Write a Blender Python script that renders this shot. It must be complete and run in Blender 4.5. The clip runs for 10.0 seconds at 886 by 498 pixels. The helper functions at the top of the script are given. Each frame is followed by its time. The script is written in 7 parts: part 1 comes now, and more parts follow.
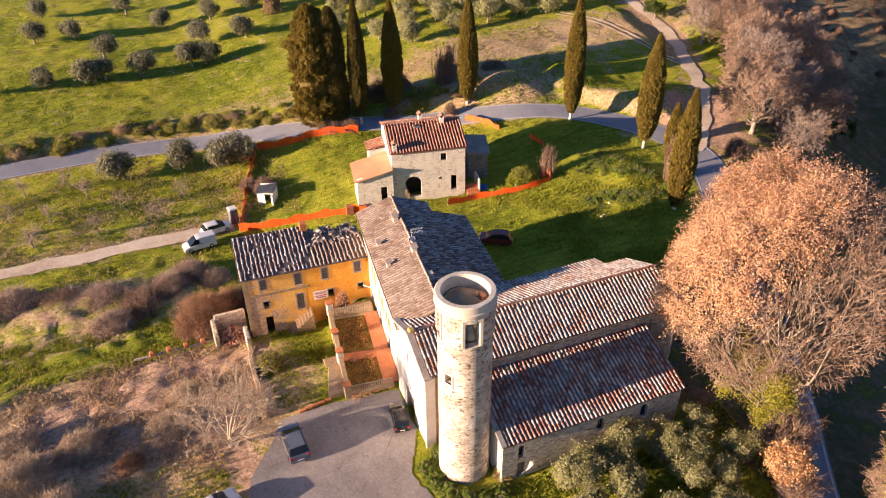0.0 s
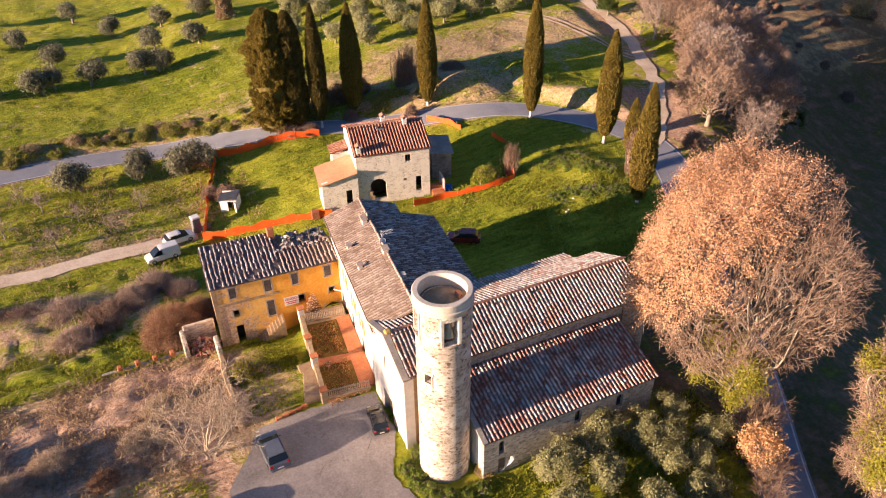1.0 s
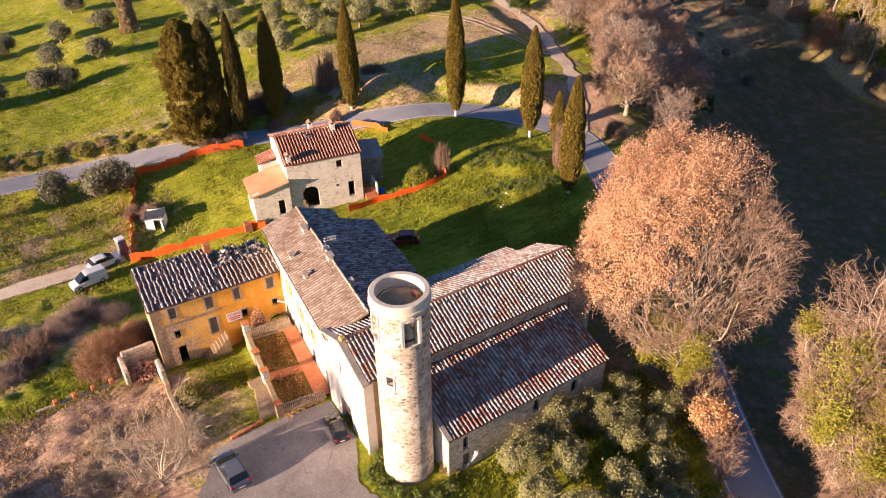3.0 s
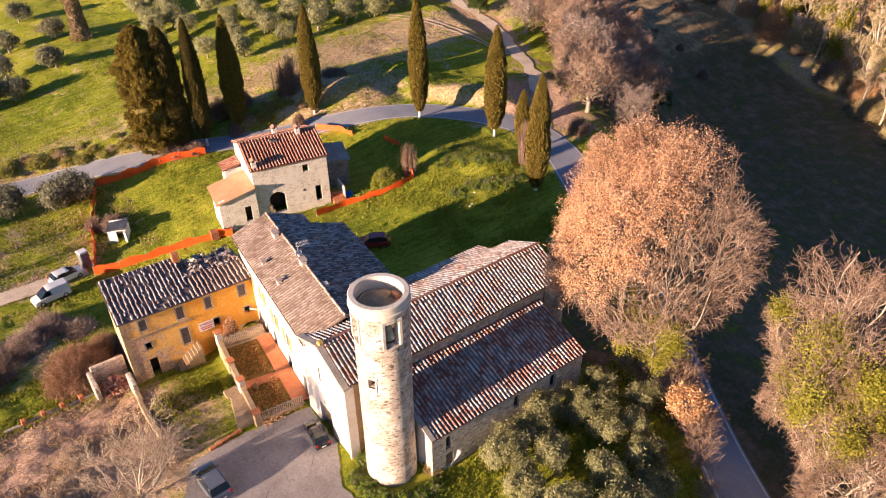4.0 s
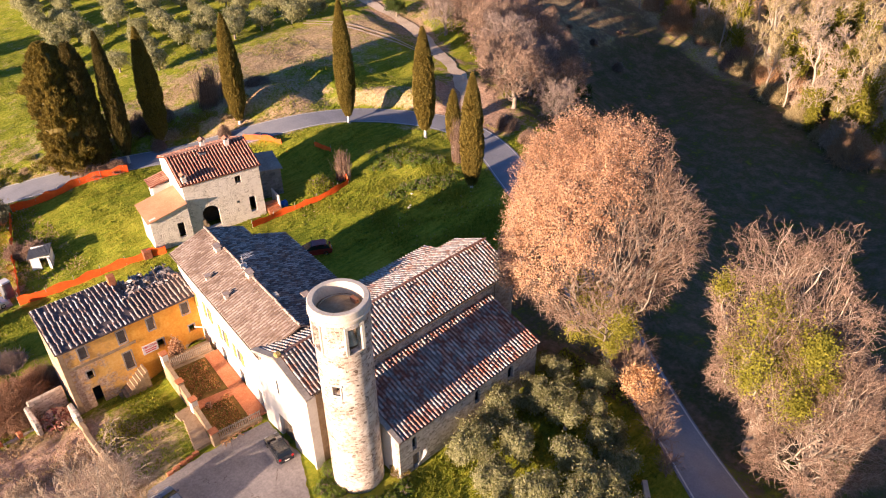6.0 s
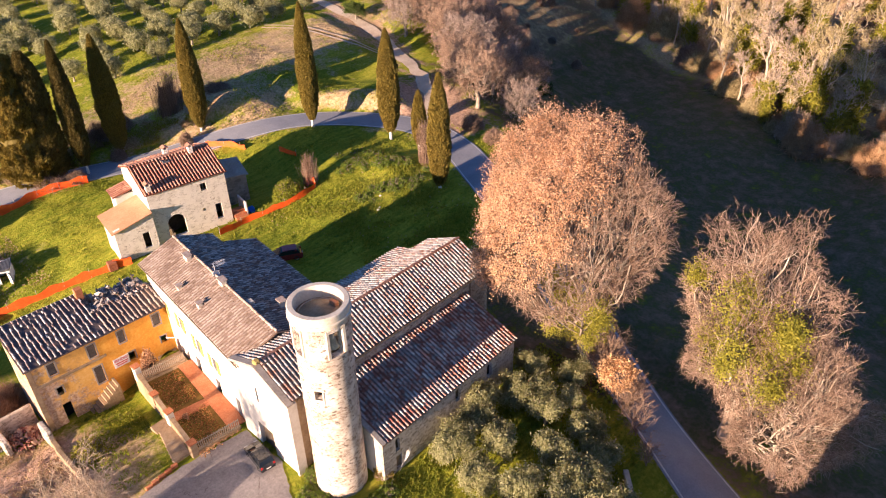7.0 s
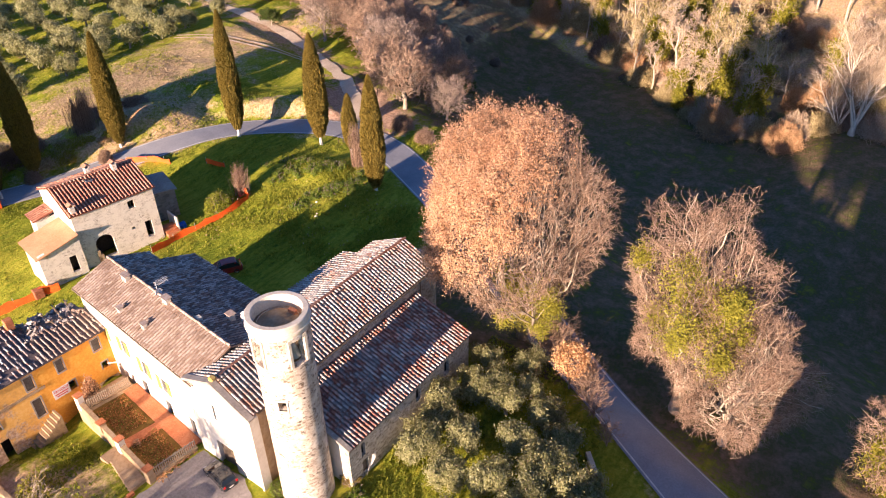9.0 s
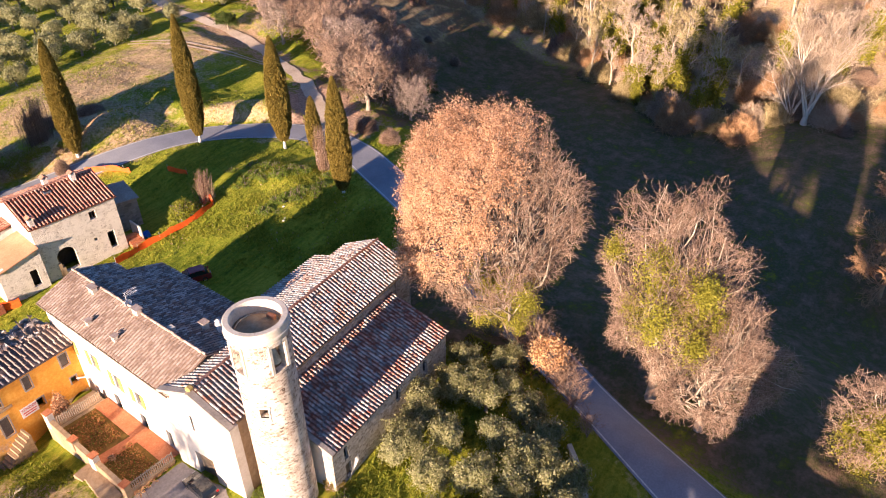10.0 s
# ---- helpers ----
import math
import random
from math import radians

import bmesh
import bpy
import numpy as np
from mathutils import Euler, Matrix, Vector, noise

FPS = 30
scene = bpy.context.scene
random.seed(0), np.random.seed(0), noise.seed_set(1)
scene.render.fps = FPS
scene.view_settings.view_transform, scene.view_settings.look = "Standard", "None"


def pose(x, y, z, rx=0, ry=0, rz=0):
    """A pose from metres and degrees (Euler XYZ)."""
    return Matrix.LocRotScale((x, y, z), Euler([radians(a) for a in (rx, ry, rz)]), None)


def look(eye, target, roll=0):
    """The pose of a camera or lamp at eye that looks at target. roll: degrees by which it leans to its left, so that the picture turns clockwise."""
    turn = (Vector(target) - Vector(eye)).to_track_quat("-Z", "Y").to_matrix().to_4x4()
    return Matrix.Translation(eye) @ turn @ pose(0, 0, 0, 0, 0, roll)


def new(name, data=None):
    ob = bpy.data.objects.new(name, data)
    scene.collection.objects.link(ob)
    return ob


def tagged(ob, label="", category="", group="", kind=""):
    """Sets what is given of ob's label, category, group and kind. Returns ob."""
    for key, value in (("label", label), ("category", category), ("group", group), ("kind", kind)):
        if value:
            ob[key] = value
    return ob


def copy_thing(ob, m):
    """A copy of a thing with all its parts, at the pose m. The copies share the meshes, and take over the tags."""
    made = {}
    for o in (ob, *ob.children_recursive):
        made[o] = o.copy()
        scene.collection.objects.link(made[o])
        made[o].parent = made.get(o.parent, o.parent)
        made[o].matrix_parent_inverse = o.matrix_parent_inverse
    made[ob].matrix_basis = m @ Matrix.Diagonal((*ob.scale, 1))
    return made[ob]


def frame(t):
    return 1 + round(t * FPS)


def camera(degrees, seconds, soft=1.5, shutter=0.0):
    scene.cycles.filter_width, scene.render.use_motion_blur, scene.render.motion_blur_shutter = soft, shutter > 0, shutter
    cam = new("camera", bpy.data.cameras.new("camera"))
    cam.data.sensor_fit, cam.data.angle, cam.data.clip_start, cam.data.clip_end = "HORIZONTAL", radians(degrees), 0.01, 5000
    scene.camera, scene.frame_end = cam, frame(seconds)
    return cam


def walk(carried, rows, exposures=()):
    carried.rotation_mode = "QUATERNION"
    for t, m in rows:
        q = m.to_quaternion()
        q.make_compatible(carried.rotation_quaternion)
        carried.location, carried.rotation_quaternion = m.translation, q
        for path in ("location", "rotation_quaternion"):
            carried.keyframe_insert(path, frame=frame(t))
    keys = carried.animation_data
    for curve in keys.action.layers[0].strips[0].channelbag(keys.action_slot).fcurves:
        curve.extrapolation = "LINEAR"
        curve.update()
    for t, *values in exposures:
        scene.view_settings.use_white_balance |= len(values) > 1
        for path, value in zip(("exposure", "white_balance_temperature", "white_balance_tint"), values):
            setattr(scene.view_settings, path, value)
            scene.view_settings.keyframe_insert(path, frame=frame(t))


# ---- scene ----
cam = camera(62.8, 10.0, 1.1)
PATH = [
    (0, (-13.465, -38.678, 48.275), (-6.875, -21.778, 35.824), -0.76),
    (0.5, (-13.987, -38.573, 48.271), (-6.830, -21.897, 35.831), -0.79),
    (1, (-14.498, -38.430, 48.252), (-6.788, -21.991, 35.823), -0.82),
    (1.5, (-15.000, -38.254, 48.219), (-6.752, -22.068, 35.804), -0.84),
    (2, (-15.495, -38.049, 48.179), (-6.722, -22.132, 35.776), -0.86),
    (2.5, (-15.983, -37.824, 48.135), (-6.698, -22.187, 35.747), -0.88),
    (4, (-17.415, -37.044, 48.006), (-6.674, -22.334, 35.661), -0.93),
    (4.5, (-17.883, -36.759, 47.972), (-6.680, -22.386, 35.640), -0.94),
    (5, (-18.345, -36.465, 47.944), (-6.695, -22.442, 35.623), -0.96),
    (5.5, (-18.800, -36.161, 47.919), (-6.716, -22.502, 35.611), -0.97),
    (7, (-20.116, -35.195, 47.870), (-6.801, -22.704, 35.593), -1.02),
    (7.5, (-20.533, -34.849, 47.854), (-6.832, -22.774, 35.584), -1.04),
    (8, (-20.934, -34.487, 47.834), (-6.863, -22.843, 35.570), -1.06),
    (8.5, (-21.318, -34.107, 47.804), (-6.888, -22.905, 35.544), -1.09),
    (9, (-21.683, -33.703, 47.760), (-6.907, -22.958, 35.505), -1.11),
    (9.5, (-22.025, -33.272, 47.698), (-6.915, -22.997, 35.445), -1.15),
    (10, (-22.340, -32.808, 47.611), (-6.910, -23.016, 35.360), -1.19),
]
walk(cam, [(t, look(eye, target, roll)) for t, eye, target, roll in PATH], [(0, 1.56, 6220, 22), (5, 1.58, 6060, 23), (10, 1.80, 5830, 22)])

# ---- sky, sun, exposure ----
sky_world = bpy.data.worlds.new("evening_sky")
scene.world = sky_world
sky_world.use_nodes = True
sky = sky_world.node_tree.nodes.new("ShaderNodeTexSky")
sky.sky_type = "NISHITA"
sky.sun_disc = False
sky.sun_elevation = radians(11.3)
sky.sun_rotation = radians(268.7)
sky.ozone_density = 4.5
sky.dust_density = 0.3
background = sky_world.node_tree.nodes["Background"]
background.inputs["Strength"].default_value = 0.056
sky_world.node_tree.links.new(sky.outputs[0], background.inputs["Color"])

sun_data = bpy.data.lights.new("sun", "SUN")
sun_data.energy = 5.0
sun_data.angle = radians(0.6)
sun_data.color = (1.0, 0.72, 0.445)
sun = new("sun", sun_data)
sun.matrix_world = look((-97, -2.2, 19.4), (0, 0, 0))


# ---- materials ----
def ramp(nt, stops, source):
    node = nt.nodes.new("ShaderNodeValToRGB")
    el = node.color_ramp.elements
    for k, (pos, col) in enumerate(stops):
        if k < 2:
            el[k].position, el[k].color = pos, (*col, 1)
        else:
            el.new(pos).color = (*col, 1)
    nt.links.new(source, node.inputs[0])
    return node.outputs[0]


def noise_of(nt, coord, scale, detail=4, rough=0.6, stretch=None):
    if stretch:
        mp = nt.nodes.new("ShaderNodeMapping")
        mp.inputs["Scale"].default_value = stretch
        nt.links.new(coord, mp.inputs[0])
        coord = mp.outputs[0]
    node = nt.nodes.new("ShaderNodeTexNoise")
    node.inputs["Scale"].default_value = scale
    node.inputs["Detail"].default_value = detail
    node.inputs["Roughness"].default_value = rough
    nt.links.new(coord, node.inputs["Vector"])
    return node.outputs[0]


def mix(nt, fac, a, b, mode="MIX"):
    node = nt.nodes.new("ShaderNodeMix")
    node.data_type, node.blend_type = "RGBA", mode
    for value, slot in ((fac, 0), (a, 6), (b, 7)):
        if isinstance(value, (int, float)):
            node.inputs[slot].default_value = value
        elif isinstance(value, tuple):
            node.inputs[slot].default_value = (*value, 1)
        else:
            nt.links.new(value, node.inputs[slot])
    return node.outputs[2]


def calc(nt, op, a, b=0.0, clamp=False):
    node = nt.nodes.new("ShaderNodeMath")
    node.operation, node.use_clamp = op, clamp
    for value, slot in ((a, 0), (b, 1)):
        if isinstance(value, (int, float)):
            node.inputs[slot].default_value = value
        else:
            nt.links.new(value, node.inputs[slot])
    return node.outputs[0]


def material(name, roughness=0.85, metallic=0.0):
    m = bpy.data.materials.new(name)
    m.use_nodes = True
    nt = m.node_tree
    bsdf = nt.nodes["Principled BSDF"]
    bsdf.inputs["Roughness"].default_value = roughness
    bsdf.inputs["Metallic"].default_value = metallic
    bsdf.inputs["Specular IOR Level"].default_value = 0.25
    co = nt.nodes.new("ShaderNodeTexCoord").outputs["Object"]
    return m, nt, bsdf, co


def bumped(nt, bsdf, height, strength, distance):
    node = nt.nodes.new("ShaderNodeBump")
    node.inputs["Strength"].default_value = strength
    node.inputs["Distance"].default_value = distance
    nt.links.new(height, node.inputs["Height"])
    nt.links.new(node.outputs[0], bsdf.inputs["Normal"])


def mottled(name, dark, mid, light, big=0.5, fine=6.0, roughness=0.88, bump=0.3, depth=0.03, island=0.0, ob_random=0.0, stretch=None, metallic=0.0):
    """A surface with broad stains, fine grain and relief; island: how much each loose piece differs."""
    m, nt, bsdf, co = material(name, roughness, metallic)
    broad = noise_of(nt, co, big, 4, 0.65, stretch)
    grain = noise_of(nt, co, fine, 5, 0.7, stretch)
    value = calc(nt, "ADD", calc(nt, "MULTIPLY", broad, 0.55), calc(nt, "MULTIPLY", grain, 0.45))
    if island:
        geo = nt.nodes.new("ShaderNodeNewGeometry")
        shift = calc(nt, "MULTIPLY", calc(nt, "SUBTRACT", geo.outputs["Random Per Island"], 0.5), island)
        value = calc(nt, "ADD", value, shift)
    if ob_random:
        info = nt.nodes.new("ShaderNodeObjectInfo")
        shift = calc(nt, "MULTIPLY", calc(nt, "SUBTRACT", info.outputs["Random"], 0.5), ob_random)
        value = calc(nt, "ADD", value, shift)
    colour = ramp(nt, ((0.32, dark), (0.68, light), (0.5, mid)), value)
    nt.links.new(colour, bsdf.inputs["Base Color"])
    if bump:
        bumped(nt, bsdf, grain, bump, depth)
    return m


def rubble_stone(name, dark, mid, light, joint, size=4.0, wash=0.0, wash_colour=(0.7, 0.62, 0.5), pits=0.4):
    """Masonry of small uneven stones in mortar, with patches of old limewash."""
    m, nt, bsdf, co = material(name, 0.9)
    mp = nt.nodes.new("ShaderNodeMapping")
    mp.inputs["Scale"].default_value = (1.0, 1.0, 1.7)
    nt.links.new(co, mp.inputs[0])
    wob = noise_of(nt, co, 5.0, 3)
    add = nt.nodes.new("ShaderNodeVectorMath")
    add.operation = "MULTIPLY_ADD"
    nt.links.new(wob, add.inputs[0])
    add.inputs[1].default_value = (0.12, 0.12, 0.12)
    nt.links.new(mp.outputs[0], add.inputs[2])
    cells = nt.nodes.new("ShaderNodeTexVoronoi")
    cells.inputs["Scale"].default_value = size
    nt.links.new(add.outputs[0], cells.inputs["Vector"])
    edge = nt.nodes.new("ShaderNodeTexVoronoi")
    edge.feature = "DISTANCE_TO_EDGE"
    edge.inputs["Scale"].default_value = size
    nt.links.new(add.outputs[0], edge.inputs["Vector"])
    sep = nt.nodes.new("ShaderNodeSeparateColor")
    nt.links.new(cells.outputs["Color"], sep.inputs[0])
    stone = ramp(nt, ((0.0, dark), (1.0, light), (0.5, mid)), sep.outputs[0])
    inner = ramp(nt, ((0.02, (0, 0, 0)), (0.10, (1, 1, 1))), edge.outputs["Distance"])
    colour = mix(nt, inner, joint, stone)
    pit = calc(nt, "MULTIPLY", ramp(nt, ((0.925, (0, 0, 0)), (0.94, (1, 1, 1))), sep.outputs[1]), inner)
    hole = tuple(0.35 * v for v in dark)
    stain = noise_of(nt, co, 0.7, 5, 0.7)
    colour = mix(nt, ramp(nt, ((0.45, (0, 0, 0)), (0.75, (0.5, 0.5, 0.5))), stain), colour, dark)
    if wash:
        patch = ramp(nt, ((0.62 - 0.3 * wash, (0, 0, 0)), (0.70 - 0.2 * wash, (1, 1, 1))), noise_of(nt, co, 0.9, 6, 0.7))
        colour = mix(nt, patch, colour, wash_colour)
    colour = mix(nt, calc(nt, "MULTIPLY", pit, pits), colour, hole)
    nt.links.new(colour, bsdf.inputs["Base Color"])
    height = calc(nt, "ADD", calc(nt, "MULTIPLY", inner, 0.5), calc(nt, "MULTIPLY", noise_of(nt, co, 14.0, 4), 0.5))
    bumped(nt, bsdf, height, 0.7, 0.05)
    return m


def glass(name, colour, roughness=0.12):
    m, nt, bsdf, co = material(name, roughness)
    bsdf.inputs["Base Color"].default_value = (*colour, 1)
    bsdf.inputs["Specular IOR Level"].default_value = 0.6
    return m


def lichen_tile(name, reds, greys, grey_share, island=0.7):
    """Weathered clay: each tile its own red or brown, with broad grey lichen patches and pale specks."""
    m, nt, bsdf, co = material(name, 0.92)
    geo = nt.nodes.new("ShaderNodeNewGeometry")
    grain = noise_of(nt, co, 9.0, 5, 0.75)
    one = calc(nt, "ADD", calc(nt, "MULTIPLY", geo.outputs["Random Per Island"], island), calc(nt, "MULTIPLY", grain, 1.0 - island))
    red = ramp(nt, ((0.15, reds[0]), (0.85, reds[2]), (0.5, reds[1])), one)
    grey = ramp(nt, ((0.15, greys[0]), (0.85, greys[2]), (0.5, greys[1])), one)
    where = calc(nt, "ADD", calc(nt, "MULTIPLY", noise_of(nt, co, 0.75, 5, 0.7), 0.75), calc(nt, "MULTIPLY", noise_of(nt, co, 3.0, 3, 0.6), 0.25))
    patch = ramp(nt, ((0.62 - 0.25 * grey_share, (0, 0, 0)), (0.70 - 0.25 * grey_share, (1, 1, 1))), where)
    colour = mix(nt, patch, red, grey)
    speck = ramp(nt, ((0.60, (0, 0, 0)), (0.68, (0.75, 0.75, 0.75))), noise_of(nt, co, 5.0, 4, 0.7))
    colour = mix(nt, speck, colour, (0.66, 0.62, 0.56))
    nt.links.new(colour, bsdf.inputs["Base Color"])
    bumped(nt, bsdf, grain, 0.3, 0.02)
    return m


M_STONE = rubble_stone("pale_rubble_stone", (0.24, 0.20, 0.16), (0.48, 0.42, 0.35), (0.66, 0.60, 0.52), (0.58, 0.53, 0.46), 3.6)
M_TOWER = rubble_stone("tower_stone", (0.22, 0.15, 0.11), (0.50, 0.41, 0.33), (0.66, 0.57, 0.47), (0.66, 0.59, 0.51), 3.8, 0.45, (0.74, 0.68, 0.61), 0.75)
M_HOUSE = rubble_stone("house_stone", (0.46, 0.40, 0.33), (0.67, 0.61, 0.53), (0.78, 0.72, 0.64), (0.74, 0.68, 0.60), 3.0, 0.6, (0.75, 0.69, 0.61), 0.3)
M_DARKSTONE = rubble_stone("shaded_block_wall", (0.20, 0.18, 0.16), (0.30, 0.27, 0.24), (0.40, 0.36, 0.32), (0.33, 0.30, 0.27), 1.6)
M_WHITE = mottled("white_lime_render", (0.52, 0.47, 0.40), (0.67, 0.63, 0.57), (0.76, 0.73, 0.67), 0.35, 5.0, 0.9, 0.2, 0.02)
M_BEIGE = mottled("bare_tan_render", (0.22, 0.15, 0.09), (0.36, 0.26, 0.16), (0.48, 0.38, 0.26), 0.4, 3.0, 0.92, 0.3, 0.03)
M_TAN = mottled("coping_mortar", (0.20, 0.18, 0.16), (0.33, 0.30, 0.27), (0.45, 0.41, 0.36), 0.6, 5.0, 0.9, 0.3, 0.03)
M_CORNICE = mottled("smooth_cornice_plaster", (0.42, 0.37, 0.30), (0.62, 0.56, 0.47), (0.72, 0.67, 0.58), 0.8, 6.0, 0.9, 0.25, 0.02)
# Near-black colour standing in for the shade inside rooms.
M_ROOMSHADE = mottled("dark_interior", (0.03, 0.025, 0.02), (0.05, 0.04, 0.035), (0.07, 0.06, 0.05), 1.0, 4.0, 0.95, 0.0)
M_WOOD = mottled("weathered_wood", (0.10, 0.07, 0.05), (0.20, 0.15, 0.10), (0.30, 0.24, 0.18), 1.0, 8.0, 0.8, 0.3, 0.01)
M_SHUTTER = mottled("dark_grey_shutter_boards", (0.07, 0.06, 0.055), (0.12, 0.105, 0.095), (0.18, 0.16, 0.145), 1.5, 9.0, 0.8, 0.2, 0.01)
M_GREENSHUT = mottled("ochre_shutter_paint", (0.25, 0.18, 0.06), (0.40, 0.30, 0.10), (0.50, 0.40, 0.16), 1.5, 9.0, 0.7, 0.2, 0.01)
M_TILE_OLD = lichen_tile("old_lichen_roof_tile", ((0.24, 0.11, 0.075), (0.44, 0.26, 0.19), (0.66, 0.51, 0.42)), ((0.24, 0.225, 0.215), (0.48, 0.45, 0.42), (0.74, 0.70, 0.65)), 0.80, 0.5)
M_TILE_PATCH = lichen_tile("patched_aisle_roof_tile", ((0.22, 0.085, 0.06), (0.42, 0.20, 0.145), (0.62, 0.43, 0.35)), ((0.24, 0.225, 0.215), (0.48, 0.45, 0.42), (0.74, 0.70, 0.65)), 0.60, 0.6)
M_PAN_PATCH = lichen_tile("patched_aisle_pan_tile", ((0.12, 0.042, 0.03), (0.22, 0.10, 0.07), (0.36, 0.21, 0.155)), ((0.09, 0.08, 0.075), (0.20, 0.185, 0.175), (0.38, 0.36, 0.34)), 0.60, 0.1)
M_TILE_RED = mottled("red_roof_tile", (0.30, 0.12, 0.08), (0.48, 0.24, 0.16), (0.64, 0.40, 0.29), 0.5, 6.0, 0.85, 0.2, 0.015, island=0.16)
M_TILE_PALE = mottled("pale_sandy_roof_tile", (0.25, 0.18, 0.14), (0.43, 0.335, 0.275), (0.60, 0.51, 0.44), 0.5, 4.0, 0.9, 0.3, 0.02, island=0.24)
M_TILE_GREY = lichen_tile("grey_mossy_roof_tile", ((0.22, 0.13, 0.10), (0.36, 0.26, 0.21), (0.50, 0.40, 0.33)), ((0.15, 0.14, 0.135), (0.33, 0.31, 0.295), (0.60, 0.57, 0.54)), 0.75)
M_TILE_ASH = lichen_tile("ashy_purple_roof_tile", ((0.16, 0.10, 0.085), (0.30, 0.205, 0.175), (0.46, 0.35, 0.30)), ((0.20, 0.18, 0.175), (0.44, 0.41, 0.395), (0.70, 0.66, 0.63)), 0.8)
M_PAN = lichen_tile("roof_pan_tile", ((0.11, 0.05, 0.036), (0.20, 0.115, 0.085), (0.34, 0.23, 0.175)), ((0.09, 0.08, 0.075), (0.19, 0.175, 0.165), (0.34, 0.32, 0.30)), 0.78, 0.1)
# Dark pans of the ochre roof; also put shade into the farmhouse's east slopes.
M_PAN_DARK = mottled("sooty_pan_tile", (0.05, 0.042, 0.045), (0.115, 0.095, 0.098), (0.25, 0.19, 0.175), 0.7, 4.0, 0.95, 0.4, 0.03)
M_PAN_RED = mottled("red_pan_tile", (0.12, 0.04, 0.03), (0.22, 0.08, 0.05), (0.32, 0.14, 0.09), 0.5, 6.0, 0.9, 0.3, 0.03)
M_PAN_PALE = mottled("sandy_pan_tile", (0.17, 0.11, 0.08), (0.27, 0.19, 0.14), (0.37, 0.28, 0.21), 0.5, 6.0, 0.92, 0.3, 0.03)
M_NEWROOF = mottled("flat_orange_clay_roof", (0.42, 0.20, 0.10), (0.55, 0.29, 0.16), (0.64, 0.38, 0.23), 0.4, 5.0, 0.85, 0.15, 0.01)
M_BRICK = mottled("red_brick_paving", (0.32, 0.10, 0.045), (0.50, 0.185, 0.08), (0.62, 0.28, 0.15), 0.5, 8.0, 0.88, 0.25, 0.015)
M_NET = mottled("orange_plastic_net", (0.64, 0.075, 0.010), (0.82, 0.115, 0.014), (0.90, 0.18, 0.025), 0.8, 6.0, 0.6, 0.3, 0.03)
M_NETPOST = mottled("grey_net_stake", (0.25, 0.23, 0.2), (0.4, 0.38, 0.34), (0.5, 0.48, 0.44), 2, 8, 0.7, 0.0)
M_IRON = mottled("rusty_iron", (0.10, 0.07, 0.05), (0.20, 0.15, 0.11), (0.32, 0.26, 0.2), 2.0, 9.0, 0.7, 0.2, 0.005)
M_RAIL = mottled("worn_grey_railing", (0.26, 0.22, 0.17), (0.42, 0.36, 0.28), (0.55, 0.49, 0.40), 2.0, 9.0, 0.75, 0.2, 0.005)
M_METAL = mottled("bright_antenna_metal", (0.6, 0.6, 0.6), (0.72, 0.72, 0.72), (0.82, 0.82, 0.82), 3.0, 9.0, 0.45, 0.0, metallic=0.3)
M_BRONZE = mottled("bronze_bell", (0.24, 0.24, 0.20), (0.38, 0.38, 0.33), (0.52, 0.52, 0.46), 2.0, 6.0, 0.5, 0.1, 0.005, metallic=0.25)
M_LAMPWHITE = mottled("white_sheet_plastic", (0.7, 0.69, 0.66), (0.8, 0.79, 0.77), (0.86, 0.85, 0.83), 1.0, 5.0, 0.6, 0.1, 0.01)
M_BLUE = mottled("blue_tarpaulin", (0.01, 0.08, 0.40), (0.02, 0.14, 0.60), (0.04, 0.22, 0.75), 1.5, 6.0, 0.5, 0.3, 0.03)
M_RUST = mottled("rusty_tank", (0.20, 0.06, 0.03), (0.32, 0.11, 0.06), (0.42, 0.18, 0.10), 1.5, 6.0, 0.8, 0.2, 0.01)
M_TIN = mottled("corrugated_sheet", (0.07, 0.078, 0.09), (0.12, 0.13, 0.15), (0.19, 0.20, 0.225), 1.0, 6.0, 0.6, 0.1, 0.01)
M_TYRE = mottled("tyre_rubber", (0.012, 0.012, 0.012), (0.02, 0.02, 0.02), (0.03, 0.03, 0.03), 3, 9, 0.85, 0.1, 0.005)
M_RIM = mottled("alloy_rim", (0.3, 0.3, 0.3), (0.45, 0.45, 0.45), (0.55, 0.55, 0.55), 3, 9, 0.35, 0.0, metallic=0.8)
M_CARGLASS = glass("car_glass", (0.015, 0.02, 0.025))
M_LAMPGLASS = glass("headlight_glass", (0.6, 0.6, 0.6), 0.2)
M_TAIL = glass("tail_lamp_red", (0.35, 0.01, 0.01), 0.2)
M_SIGN = mottled("white_sign_board", (0.66, 0.64, 0.62), (0.76, 0.74, 0.72), (0.82, 0.80, 0.78), 1.5, 6, 0.6, 0.0)
M_SIGNRED = mottled("red_sign_lettering", (0.5, 0.02, 0.02), (0.6, 0.03, 0.03), (0.65, 0.05, 0.04), 1.5, 6, 0.6, 0.0)
M_BARK = mottled("grey_bark", (0.15, 0.12, 0.095), (0.30, 0.25, 0.20), (0.46, 0.40, 0.33), 1.2, 9.0, 0.95, 0.4, 0.03)
M_WHITEWASH = mottled("whitewashed_trunk", (0.6, 0.58, 0.54), (0.72, 0.7, 0.66), (0.8, 0.78, 0.75), 2, 8, 0.9, 0.2, 0.02)
M_TWIG = mottled("pinkish_brown_twigs", (0.18, 0.115, 0.08), (0.31, 0.21, 0.15), (0.46, 0.335, 0.25), 0.3, 2.0, 0.9, 0.0, island=0.3)
